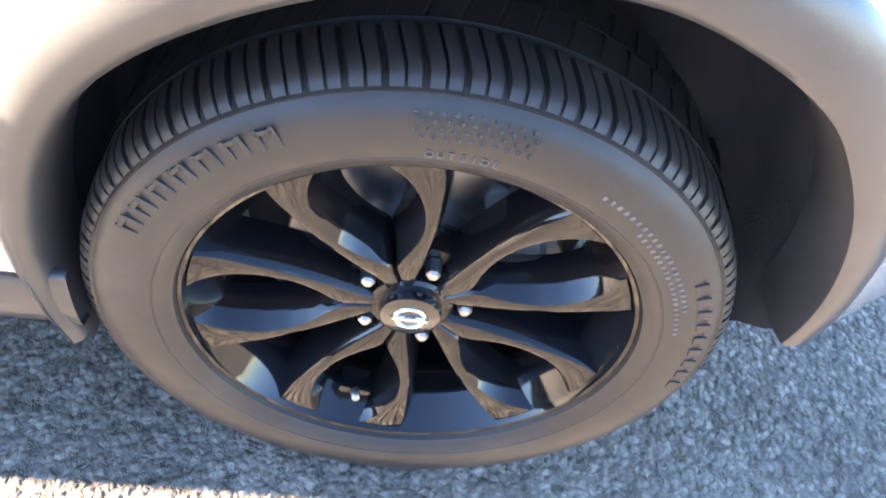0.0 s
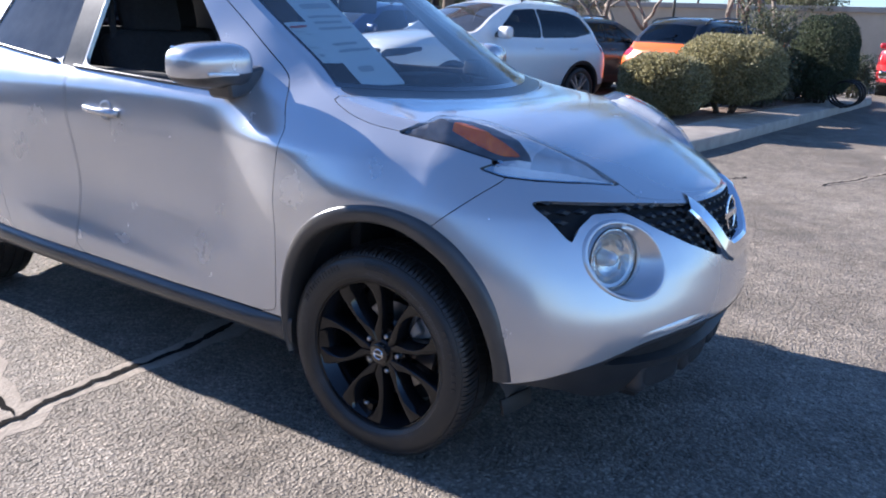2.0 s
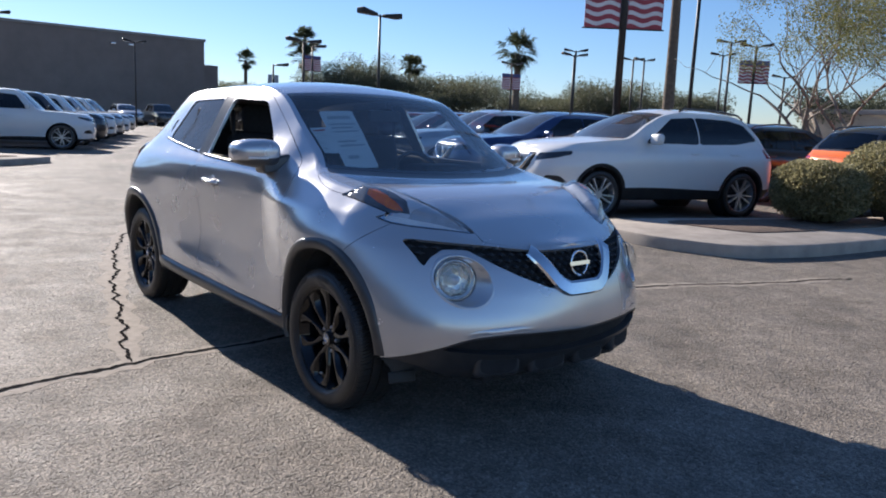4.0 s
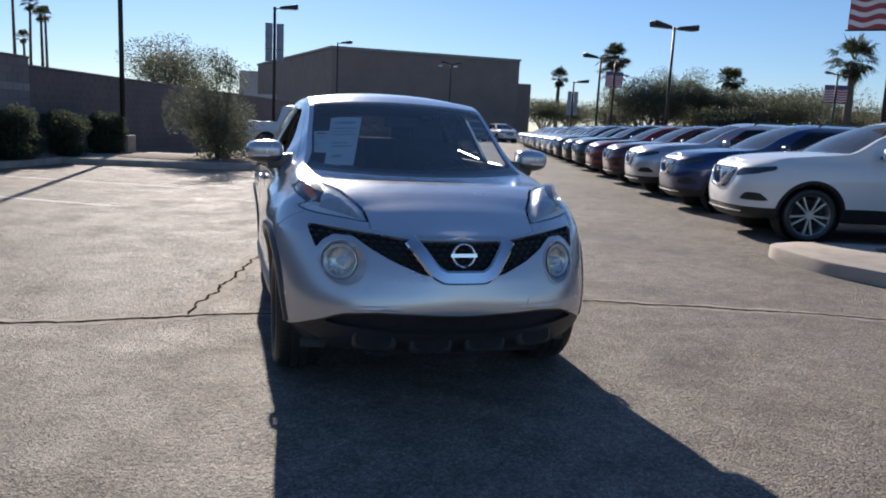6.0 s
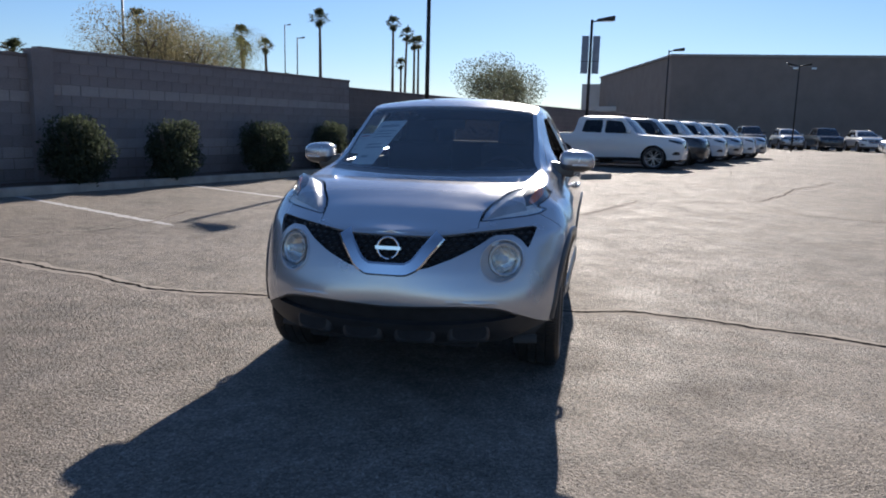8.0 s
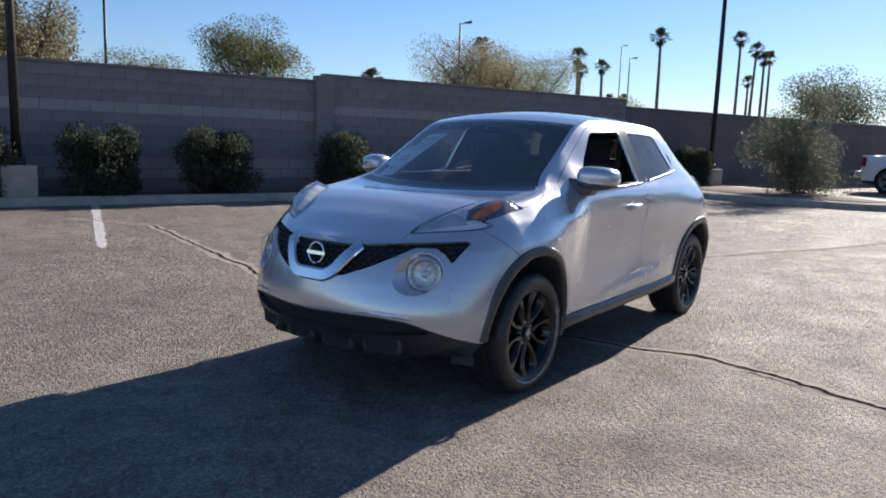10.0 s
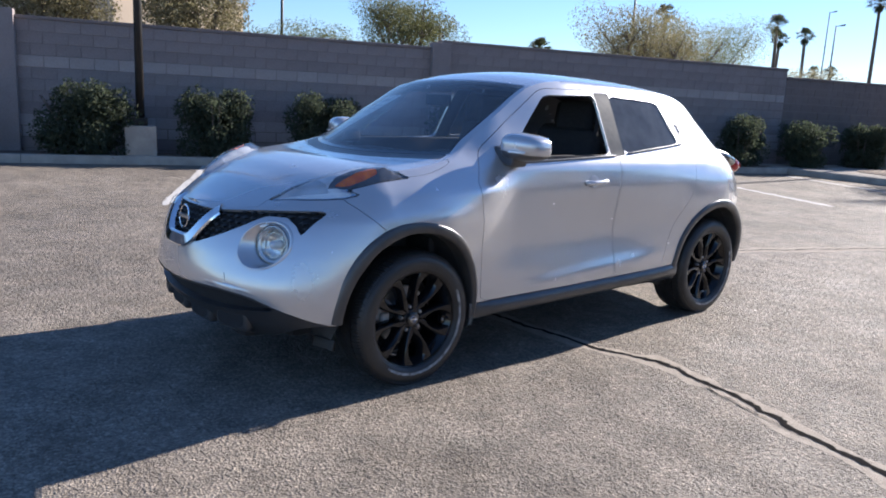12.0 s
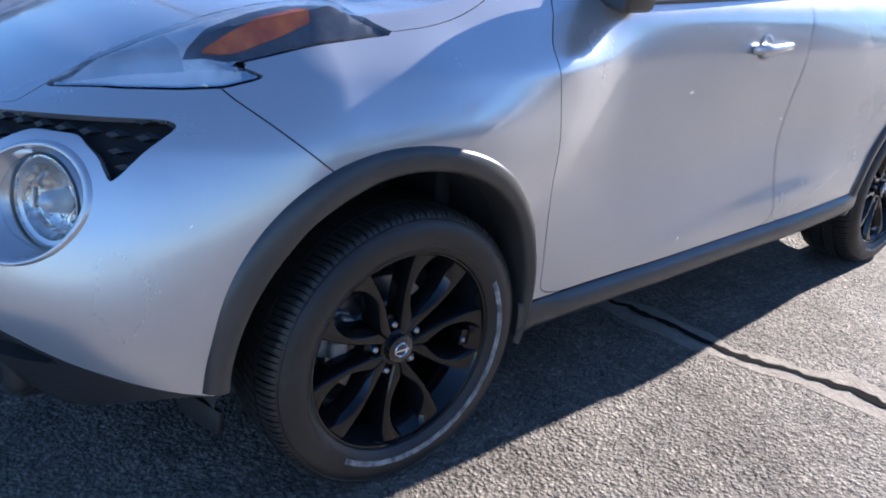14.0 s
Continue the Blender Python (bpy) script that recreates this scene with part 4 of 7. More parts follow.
def fascia_band(path, half, lift, material, name, label):
    """A bevelled bright strip that lies on the fascia along a line in front view."""
    pts, rows = np.array(path, float), []
    for i, p in enumerate(pts):
        d = pts[min(i + 1, len(pts) - 1)] - pts[max(i - 1, 0)]
        nrm = np.array((-d[1], d[0])) / np.linalg.norm(d)
        w = half[i]
        row = []
        for t, out in ((-1, -0.02), (-1, lift * 0.5), (-0.72, lift), (0.72, lift), (1, lift * 0.5), (1, -0.02)):
            q = p + nrm * w * t
            row.append((q[0], float(nose_y(q[0], q[1])) - out, q[1]))
        rows.append(row)
    part(name, sheet(np.array(rows)).mesh(name, material, 30), car, label)


def curve_through(pts, n):
    p = np.array(pts, float)
    t = np.concatenate([[0], np.cumsum(np.linalg.norm(np.diff(p, axis=0), axis=1))])
    q = np.linspace(0, t[-1], n)
    return np.stack([spline(list(zip(t, p[:, k])))(q) for k in range(p.shape[1])], 1)


vee = np.concatenate([curve_through([(-0.248, 0.818), (-0.192, 0.745), (-0.134, 0.674), (-0.098, 0.655)], 22), curve_through([(-0.082, 0.653), (0.082, 0.653)], 12), curve_through([(0.098, 0.655), (0.134, 0.674), (0.192, 0.745), (0.248, 0.818)], 22)])
fascia_band(vee, [0.032] * len(vee), 0.014, CHROME, "grille_surround", "bright chrome V round the badge")
part("badge", badge(0.058, 0.0095, CHROME), car, "plain chrome ring badge with a bar", at=Matrix.Translation((0, float(nose_y(0, 0.755)) - 0.002, 0.752)) @ pose(0, 0, 0, 0, 0, -90) @ pose(0, 0, 0, 0, -8, 0))

# bowl colour is tinted warm to imitate the light reflected in it
LAMP_BOWL = mottled("faceted_lamp_bowl", (0.84, 0.81, 0.72), (0.95, 0.93, 0.87), 26, 0.10, 0.9, 0.80, fine=26)
# round lower lamps, leaning with the fascia in their sockets
for sg in (1, -1):
    n = Vector((0.42 * sg, -0.90, 0.15)).normalized()
    across = n.cross(Vector((0, 0, 1))).normalized() * -1
    across = across if across.x * sg > 0 else -across
    up = across.cross(n)
    up = up if up.z > 0 else -up
    at = Vector(((LAMP_AT[0] + 0.012) * sg, -0.617, LAMP_AT[1]))
    rows = []
    for th in np.linspace(0, 2 * math.pi, 61):
        c, d = math.cos(th), math.sin(th)
        row = []
        for r, back in ((0.1085, 0.004), (0.1065, -0.005), (0.1020, -0.007), (0.0980, -0.004), (0.0955, 0.010)):
            x, z = LAMP_AT[0] + r * c, LAMP_AT[1] + r * d
            row.append((x * sg, float(nose_y(x, z)) + back, z))
        for r, out in ((0.088, 0.004), (0.083, 0.000), (0.070, -0.004)):
            row.append(tuple(at + across * r * c + up * r * d + n * out))
        rows.append(row)
    sk = sheet(np.array(rows))
    sk = sk if sg < 0 else Skin(sk.v, sk.f[:, ::-1])
    ring = part("round_lamp", sk.mesh("round_lamp", SILVER, 60), car, "round headlamp in a silver socket")
    m = Matrix.Translation(at) @ n.to_track_quat("X", "Z").to_matrix().to_4x4() @ Matrix.Diagonal((1.0, 0.90, 0.90, 1.0))
    part("reflector", mesh("reflector", *lathe([(0.002, 0.096), (0.003, 0.090), (0.000, 0.088), (-0.014, 0.082), (-0.030, 0.062), (-0.038, 0.030), (-0.039, 0.0)], 48), LAMP_BOWL, True, 50), ring, "faceted reflector bowl, tinted for the warm light in it", at=m)
    part("bulb_cap", mesh("bulb_cap", *lathe([(0.012, 0.0), (0.009, 0.012), (0.000, 0.021), (-0.018, 0.025), (-0.037, 0.027)], 32), LAMP_SILVER, True, 50), ring, "bright bulb shield", at=m)
    for k in (0.6, 1.5, 2.3, 3.2, 4.1, 5.0, 5.9):
        part("lamp_fin", block((0.012, 0.003, 0.044), (-0.018, 0.058 * math.cos(k), 0.058 * math.sin(k)), 0.001, 1, Matrix.Rotation(k, 4, "X")), ring, "", CHROME, at=m)
    # added dark ring draws the shadow round the lens edge
    part("lens_rim", mesh("lens_rim", *lathe([(0.000, 0.0945), (0.006, 0.0950), (0.007, 0.0985), (0.000, 0.1000)], 48), TRIM, True, 50), ring, "thin dark ring standing for the shadow at the lens edge", at=m)
    q = part("lens", mesh("lens", *lathe([(0.003, 0.096), (0.026, 0.090), (0.046, 0.069), (0.056, 0.036), (0.059, 0.0)], 48), CLEAR, True, 60), ring, at=m)
    q.visible_shadow = False

# lower bumper scoops and air intake
for x in (-0.40, -0.135, 0.135, 0.40):
    z = 0.318 + abs(x) * 0.05
    y = float(nose_y(x, z))
    yaw = Matrix.Rotation(math.atan(float(nose_y(x + 0.02, z) - nose_y(x - 0.02, z)) / 0.04), 4, "Z")
    pod = part("bumper_scoop", block((0.215, 0.07, 0.110), (x, y + 0.026, z), 0.034, 5, yaw), car, "grey plastic bumper scoop", SKID_GREY)
    n = yaw.to_3x3() @ Vector((0, -1, 0))
    # flat black disc on the pod paints the dark of its opening
    rows = []
    for a in np.linspace(0, 2 * math.pi, 25):
        c, d = math.cos(a), math.sin(a)
        e = lambda q: math.copysign(abs(q) ** 0.7, q)
        rows.append([tuple(yaw.to_3x3() @ Vector((k * 0.080 * e(c), o, k * 0.038 * e(d)))) for k, o in ((1.08, -0.0355), (0.98, -0.0358), (0.0, -0.0360))])
    shade_disc = sheet(np.array(rows) + np.array((x, y + 0.026, z + 0.004)))
    part("scoop_mouth", shade_disc.mesh("scoop_mouth", LINER), pod)
for sg in (1, -1):
    path = [(0.640 * sg, 2.57, 1.150), (0.672 * sg, 2.68, 1.105), (0.690 * sg, 2.80, 1.065), (0.688 * sg, 2.90, 1.030), (0.668 * sg, 2.99, 0.995), (0.640 * sg, 3.06, 0.965)]
    part("lamp_blade", mesh("lamp_blade", *tube(path[:4], [0.010, 0.026, 0.036, 0.040], 14), GLOSS_BLACK), car, "gloss black boomerang tail lamp housing")
    part("tail_lamp", mesh("tail_lamp", *tube(path[3:], [0.0405, 0.046, 0.020], 14), RED_LENS), car, "red tail lamp")
for sg in (1, -1):
    rows = []
    for x in np.linspace(0.30, 0.56, 16):
        z0 = float(trim_line(x)) + 0.006
        rows.append([(x * sg, float(nose_y(x, z0 + d)) - o, z0 + d) for d, o in ((0.0, -0.003), (0.006, 0.003 * math.sin((x - 0.30) / 0.26 * math.pi)), (0.020, 0.004 * math.sin((x - 0.30) / 0.26 * math.pi)), (0.030, -0.003))])
    sk = sheet(np.array(rows))
    part("bumper_blade", sk.mesh("bumper_blade", SILVER), car)
tow = HALF.split(within(0, rounded([(0.325, 0.500), (0.335, 0.552), (0.415, 0.560), (0.43, 0.505)], 5, 0.25), front_view, nose_only))[0]
part("tow_cover", tow.pushed(0.0025).thick(0.006).mesh("tow_cover", SILVER), car, "small silver towing eye cover")

# small air deflectors ahead of the front wheels
for sg in (1, -1):
    part("air_deflector", block((0.13, 0.012, 0.050), (0.66 * sg, -0.405, 0.232), 0.005, 2, Matrix.Rotation(radians(14 * sg), 4, "Z") @ Matrix.Rotation(radians(-14), 4, "X")), car, "small black rubber air deflector", LOW_BLACK)

# door mirrors
def mirror_shell(sg):
    rows = []
    for a in np.linspace(-math.pi / 2, math.pi / 2, 18):
        row = []
        for b in np.linspace(0, 2 * math.pi, 37):
            ca, sa = math.cos(a), math.sin(a)
            e = lambda c, k: math.copysign(abs(c) ** k, c)
            x = 0.112 * e(sa, 0.72)
            y = 0.096 * e(ca, 0.6) * e(math.cos(b), 0.75)
            z = 0.071 * e(ca, 0.6) * e(math.sin(b), 0.75)
            y -= 0.020 * (z / 0.064) * 0.2 - 0.22 * x
            z *= 1 - 0.9 * x
            row.append(((x) * sg, y, z))
        rows.append(row)
    sk = sheet(np.array(rows))
    return sk if sg > 0 else Skin(sk.v, sk.f[:, ::-1])


for sg in (1, -1):
    at = pose(0.872 * sg, 0.62, 1.146)
    shell = mirror_shell(sg).split(lambda v: v[:, 1] - 0.066)[0]
    capp, base = shell.split(lambda v: -0.026 - v[:, 2] - 0.1 * v[:, 0] * sg)
    body = part("mirror", capp.thick(0.006).mesh("mirror", SILVER), car, "silver door mirror with a black underside", at=at)
    part("mirror_base", base.thick(0.006).mesh("mirror_base", TRIM), body)
    part("mirror_glass", block((0.175, 0.004, 0.11), (0, 0.064, 0.0), 0.0018, 2), body, "", CHROME)
    part("repeater", block((0.10, 0.010, 0.010), (0.02 * sg, -0.088, -0.022), 0.004, 2, Matrix.Rotation(0.25 * sg, 4, "Z")), body, "clear turn signal strip", LAMP_SILVER)
    bm = block((0.17, 0.11, 0.080), (-0.095 * sg, -0.02, -0.052), 0.024, 3, Matrix.Rotation(0.16 * sg, 4, "Y"))
    part("mirror_arm", bm, body, "", TRIM)

# door handles; each pocket's shade is a shallow disc in darkened body silver
POCKET_SHADE = paint("shaded_handle_pocket", (0.30, 0.30, 0.31), 0.5, 0.03, 0.35)
for sg in (1, -1):
    x0 = float(side_x(1.215, 0.95))
    bm = bmesh.new()
    v, f = tube([(x0 * sg + sg * o, y, 0.95 + dz) for y, o, dz in ((1.125, 0.0, -0.004), (1.14, 0.018, 0.0), (1.18, 0.024, 0.002), (1.24, 0.025, 0.004), (1.285, 0.019, 0.006), (1.302, 0.0, 0.006))], [0.012, 0.014, 0.013, 0.013, 0.014, 0.012], 12)
    part("door_handle", mesh("door_handle", v, f, SILVER), car)
    cup = mesh("handle_cup", *lathe([(0.0004, 0.0), (0.0006, 0.012), (0.0012, 0.026), (0.0020, 0.033), (0.0, 0.037)], 30), POCKET_SHADE)
    part("handle_cup", cup, car, at=Matrix.Translation(((x0 + 0.0015) * sg, 1.195, 0.955)) @ (turned if sg < 0 else Matrix()) @ pose(0, 0, 0, 0, -8, 0))

# window seals along the belt line
for sg in (1, -1):
    for y0, y1 in ((0.66, 1.41), (1.53, 2.12)):
        pts = []
        for y in np.linspace(y0, y1, 16):
            z = float(np.interp(y, (0.6, 1.40, 1.53, 2.13), (1.062, 1.095, 1.107, 1.162)))
            pts.append(((float(side_x(y, z)) + 0.003) * sg, y, z))
        part("belt_seal", mesh("belt_seal", *tube(pts, 0.007, 8), TRIM), car)

# floor pan and cabin
part("floor_pan", block((1.05, 3.3, 0.12), (0, 1.15, 0.29), 0.03), car, "", LINER)
part("front_underbody", block((0.9, 0.5, 0.10), (0, -0.45, 0.29), 0.03), car, "", LINER)
part("sill_floor", block((1.60, 1.5, 0.06), (0, 1.22, 0.33), 0.02), car, "", LINER)
part("firewall", block((1.30, 0.05, 0.55), (0, 0.22, 0.72), 0.02), car, "", CABIN)
part("dashboard", block((1.34, 0.42, 0.24), (0, 0.52, 0.925), 0.07, 4), car, "dark moulded dashboard", CABIN)
part("instrument_hood", block((0.36, 0.22, 0.10), (0.36, 0.66, 1.035), 0.04, 4), car, "", CABIN)
part("rear_bulkhead", block((1.36, 0.05, 0.62), (0, 2.62, 0.70), 0.02), car, "", CABIN)
for sg in (1, -1):
    part("door_card", block((0.03, 1.74, 0.70), (0.748 * sg, 1.50, 0.745), 0.012), car, "", CABIN)
sw_v, sw_f = [], []
for k in range(40):
    for j in range(8):
        a, b = 2 * math.pi * k / 40, 2 * math.pi * j / 8
        r = 0.185 + 0.014 * math.cos(b)
        sw_v.append((r * math.cos(a), 0.014 * math.sin(b), r * math.sin(a)))
for k in range(40):
    for j in range(8):
        sw_f.append((k * 8 + j, ((k + 1) % 40) * 8 + j, ((k + 1) % 40) * 8 + (j + 1) % 8, k * 8 + (j + 1) % 8))
sw = part("steering_wheel", mesh("steering_wheel", sw_v, sw_f, CABIN), car, at=pose(0.36, 0.86, 0.97, -24))
bmc = bmesh.new()
box(bmc, (0.15, 0.05, 0.12), (0, 0, 0), 0.02, 2)
for a in (0, 180, 250, 290):
    box(bmc, (0.20, 0.018, 0.03), (0.10 * math.cos(radians(a)), 0, 0.10 * math.sin(radians(a))), 0.006, 1, Matrix.Rotation(-radians(a), 4, "Y"))
part("steering_hub", bmc, sw, "", CABIN)


def car_seat(x, y, w):
    bm = block((w, 0.50, 0.16), (x, y, 0.60), 0.06, 4)
    st = part("seat", bm, car, "dark cloth car seat", SEAT_CLOTH)
    part("backrest", block((w, 0.14, 0.60), (x, y + 0.30, 0.93), 0.06, 4, Matrix.Rotation(-0.28, 4, "X")), st, "", SEAT_CLOTH)
    for s in ((0,) if w < 0.8 else (-0.38, 0.38)):
        part("headrest", block((0.26, 0.10, 0.19), (x + s, y + 0.42, 1.30), 0.045, 4, Matrix.Rotation(-0.2, 4, "X")), st, "", SEAT_CLOTH)
        for d in (-0.06, 0.06):
            part("headrest_post", mesh("headrest_post", *tube([(x + s + d, y + 0.36, 1.14), (x + s + d, y + 0.41, 1.24)], 0.007, 8), CHROME), st)


car_seat(0.37, 1.15, 0.50)
car_seat(-0.37, 1.15, 0.50)
car_seat(0.0, 1.95, 1.20)
for sg in (1, -1):
    belt = tube([(0.60 * sg, 1.50, 1.36), (0.60 * sg, 1.47, 1.0), (0.58 * sg, 1.42, 0.55)], [0.014] * 3, 6)
    part("seat_belt", mesh("seat_belt", *belt, CABIN), car)
part("mirror_inside", block((0.22, 0.03, 0.065), (0, 0.74, 1.36), 0.012, 3), car, "dark rear-view mirror", CABIN)

# ---- other parked vehicles ----
SPECS = {
    "suv": dict(nose=[(0.2, -0.72), (0.35, -0.86), (0.6, -0.90), (0.8, -0.87), (0.95, -0.80), (1.02, -0.66), (1.10, -0.40)],
                tail=[(0.2, 3.38), (0.45, 3.52), (0.8, 3.50), (1.0, 3.44), (1.2, 3.32), (1.45, 3.10), (1.6, 2.95)],
                edge=[(-0.9, 0.95), (-0.6, 1.02), (0.0, 1.095), (0.45, 1.14), (0.9, 1.37), (1.3, 1.525), (1.6, 1.57), (2.4, 1.56), (2.85, 1.49), (3.1, 1.32), (3.3, 1.08), (3.5, 1.0)],
                spany=[(-0.9, 0), (0.2, 0.05), (0.45, 0.18), (1.3, 0.06), (2.0, 0), (2.9, -0.06), (3.4, 0)],
                spanz=[(-0.9, 0), (-0.5, 0.03), (0.2, 0.03), (0.5, 0.0), (1.3, 0.04), (2.2, 0.06), (2.9, 0.04), (3.5, 0)],
                wide=[(0.2, 0.80), (0.5, 0.88), (0.8, 0.90), (0.95, 0.88), (1.05, 0.80), (1.25, 0.74), (1.5, 0.60)],
                base=2.65, wheel=0.345, belt=1.02, screen=(0.48, 1.28), glass=[[(0.80, 1.10), (1.36, 1.47), (1.81, 1.50), (1.81, 1.10)], [(1.83, 1.10), (1.83, 1.50), (2.5, 1.48), (2.78, 1.42), (2.98, 1.19), (2.56, 1.12)]]),
    "pickup": dict(nose=[(0.2, -0.70), (0.35, -0.86), (0.6, -0.90), (0.9, -0.86), (1.05, -0.70), (1.12, -0.5)],
                   tail=[(0.2, 4.15), (0.45, 4.25), (0.9, 4.26), (1.75, 4.25)],
                   edge=[(-0.9, 1.00), (-0.6, 1.06), (0.0, 1.10), (0.56, 1.14), (0.84, 1.39), (1.07, 1.62), (1.30, 1.71), (2.50, 1.71), (2.70, 1.66), (2.78, 1.32), (2.82, 1.15), (4.3, 1.14)],
                   spany=[(-0.9, 0), (0.3, 0.05), (0.5, 0.12), (1.2, 0.05), (2.0, 0), (4.3, 0)],
                   spanz=[(-0.9, 0), (-0.5, 0.03), (0.4, 0.02), (0.6, 0.0), (1.2, 0.03), (2.34, 0.05), (2.64, 0.03), (2.80, -0.02), (4.3, -0.02)],
                   wide=[(0.2, 0.82), (0.5, 0.90), (0.8, 0.92), (1.05, 0.90), (1.2, 0.84), (1.4, 0.75), (1.65, 0.66)],
                   base=3.20, wheel=0.375, belt=1.12, screen=(0.58, 1.19), glass=[[(0.88, 1.17), (1.17, 1.57), (1.72, 1.61), (1.72, 1.17)], [(1.83, 1.17), (1.83, 1.61), (2.46, 1.60), (2.54, 1.19)]]),
}
ALLOY = Mat("machined_alloy", (0.50, 0.51, 0.53), 0.3, 0.7).m
BODY_PAINTS = {
    "white": paint("white_paint", (0.78, 0.78, 0.76), 0.0, 0.03, 0.35),
    "blue": paint("deep_blue_paint", (0.012, 0.030, 0.115), 0.35, 0.1, 0.3),
    "pale": paint("pale_silver_paint", (0.50, 0.52, 0.54), 0.7, 0.05, 0.33),
    "grey": paint("gunmetal_paint", (0.060, 0.064, 0.070), 0.6, 0.1, 0.3),
    "black": paint("black_paint", (0.010, 0.010, 0.012), 0.2, 0.1, 0.3),
    "red": paint("dark_red_paint", (0.22, 0.022, 0.020), 0.4, 0.1, 0.3),
    "maroon": paint("maroon_paint", (0.085, 0.020, 0.022), 0.4, 0.1, 0.3),
    "bright red": paint("bright_red_paint", (0.50, 0.030, 0.034), 0.1, 0.06, 0.3),
    "orange": paint("orange_paint", (0.80, 0.17, 0.015), 0.1, 0.05, 0.3),
}


def vehicle(kind):
    """One parked vehicle of a kind, built at the origin with its front axle over it and its front towards -y."""
    sp = SPECS[kind]
    nose, tail, edge = spline(sp["nose"]), spline(sp["tail"]), spline(sp["edge"])
    sy, sz, wide = spline(sp["spany"]), spline(sp["spanz"]), spline(sp["wide"])
    s = np.concatenate([np.linspace(0, 1, 22)[:-1], np.linspace(1, 2, 64)[:-1], np.linspace(2, 3, 18)])
    low = spline([(0, 0.24), (1, 0.28), (2, 0.28), (3, 0.34)])(s)

    def outline(s, z):
        s, z = np.broadcast_arrays(s, z)
        y2 = tail(z) - 0.5
        fn, ft = np.clip(s, 0, 1) * math.pi / 2, np.clip(s - 2, 0, 1) * math.pi / 2
        y = np.where(s < 1, -0.1 - (-0.1 - nose(z)) * np.maximum(np.cos(fn), 0) ** 0.64, np.where(s < 2, -0.1 + (s - 1) * (y2 + 0.1), y2 + 0.5 * np.maximum(np.sin(ft), 0) ** 0.75))
        k = np.where(s < 1, np.sin(fn) ** 0.64, np.where(s < 2, 1, np.maximum(np.cos(ft), 0) ** 0.75))
        lift = 1 - 0.10 * np.clip((0.35 - y) / 1.2, 0, 1) * np.clip((z - 0.75) / 0.3, 0, 1)
        return wide(z) * k * lift, y
    top = np.full(len(s), 1.0)
    for _ in range(80):
        top = top * 0.7 + edge(outline(s, top)[1]) * 0.3
    v = np.linspace(0, 1, 30)
    z = low[None] + (top - low)[None] * v[:, None]
    x, y = outline(np.broadcast_to(s, z.shape), z)
    side = np.stack([x, y, z, np.broadcast_to(y[-1], z.shape), np.broadcast_to(v[:, None] - 1, z.shape)], -1)
    u = np.linspace(0, 1, 14)[:, None]
    q, xe, ye = 1 - u, x[-1], y[-1]
    over = np.stack([xe * q, ye - sy(ye) * (1 - q ** 2), top + sz(ye) * (1 - q ** 2.2), np.broadcast_to(ye, (14, len(s))), np.broadcast_to(u, (14, len(s)))], -1)
    rest = sheet(np.concatenate([side, over[1:]], 0))
    for yc in (0.0, sp["base"]):
        rest = rest.split(lambda v: np.maximum(np.hypot(v[:, 1] - yc, v[:, 2] - sp["wheel"]) - sp["wheel"] - 0.055, 0.5 - v[:, 0]))[1]
    root = thing(kind, "", "car")

    def add(name, skin, material, depth=0.02, one=False, label=""):
        for k in (((skin + skin.mirrored()).welded(),) if one else (skin, skin.mirrored())):
            part(name, k.thick(depth).mesh(name, material), root, label)
    shade = lambda v: np.where(v[:, 4] > 0, v[:, 4], -1.0)
    for w in sp["glass"]:
        g, rest = cut_out(rest, within(0, rounded(w, 4, 0.05), side_view, shade), 0.002)
        add("side_window", g.pushed(-0.006), VAN_GLASS, 0.01)
    a, b = sp["screen"]
    g, rest = cut_out(rest, lambda v: np.maximum.reduce([0.06 - v[:, 4], a - v[:, 3], v[:, 3] - b]), 0.001)
    add("windscreen", g.pushed(-0.003), SKY_GLASS, 0.01, True)
    if kind == "suv":
        g, rest = cut_out(rest, lambda v: np.maximum.reduce([0.10 - v[:, 4], 2.93 - v[:, 3], v[:, 3] - 3.22]), 0.001)
        add("back_window", g.pushed(-0.003), VAN_GLASS, 0.01, True)
        tz, hz = (0.92, 1.06), 0.84
    else:
        tz, hz = (0.80, 1.08), 0.88
    ahead = lambda v: v[:, 1] + 0.35
    g, rest = cut_out(rest, within(0, rounded([(-0.3, hz - 0.24), (0.30, hz - 0.20), (0.44, hz + 0.07), (-0.3, hz + 0.07)], 3, 0.1), front_view, ahead), 0.002)
    add("grille", g.pushed(-0.02), GLOSS_BLACK, 0.002, True)
    g, rest = cut_out(rest, within(0, rounded([(0.44, hz - 0.045), (0.46, hz + 0.060), (0.68, hz + 0.085), (0.84, hz + 0.12), (0.86, hz + 0.085), (0.74, hz + 0.005)], 4, 0.12), front_view, lambda v: v[:, 1] + 0.46), 0.002)
    add("headlamp", g.pushed(0.002), SMOKED_LAMP, 0.01, label="slim dark headlamp")
    g, rest = cut_out(rest, within(0, rounded([(0.56, 0.50), (0.66, 0.60), (0.80, 0.60), (0.84, 0.50)], 4, 0.2), front_view, lambda v: v[:, 1] + 0.52), 0.002)
    add("fog_lamp_recess", g.pushed(-0.012), LOW_BLACK, 0.002)
    g, rest = cut_out(rest, lambda v: np.maximum(tz[0] - v[:, 2], np.maximum(v[:, 2] - tz[1], np.maximum(tail(1.0) - 0.36 - v[:, 1], 0.52 - v[:, 0]))), 0.001)
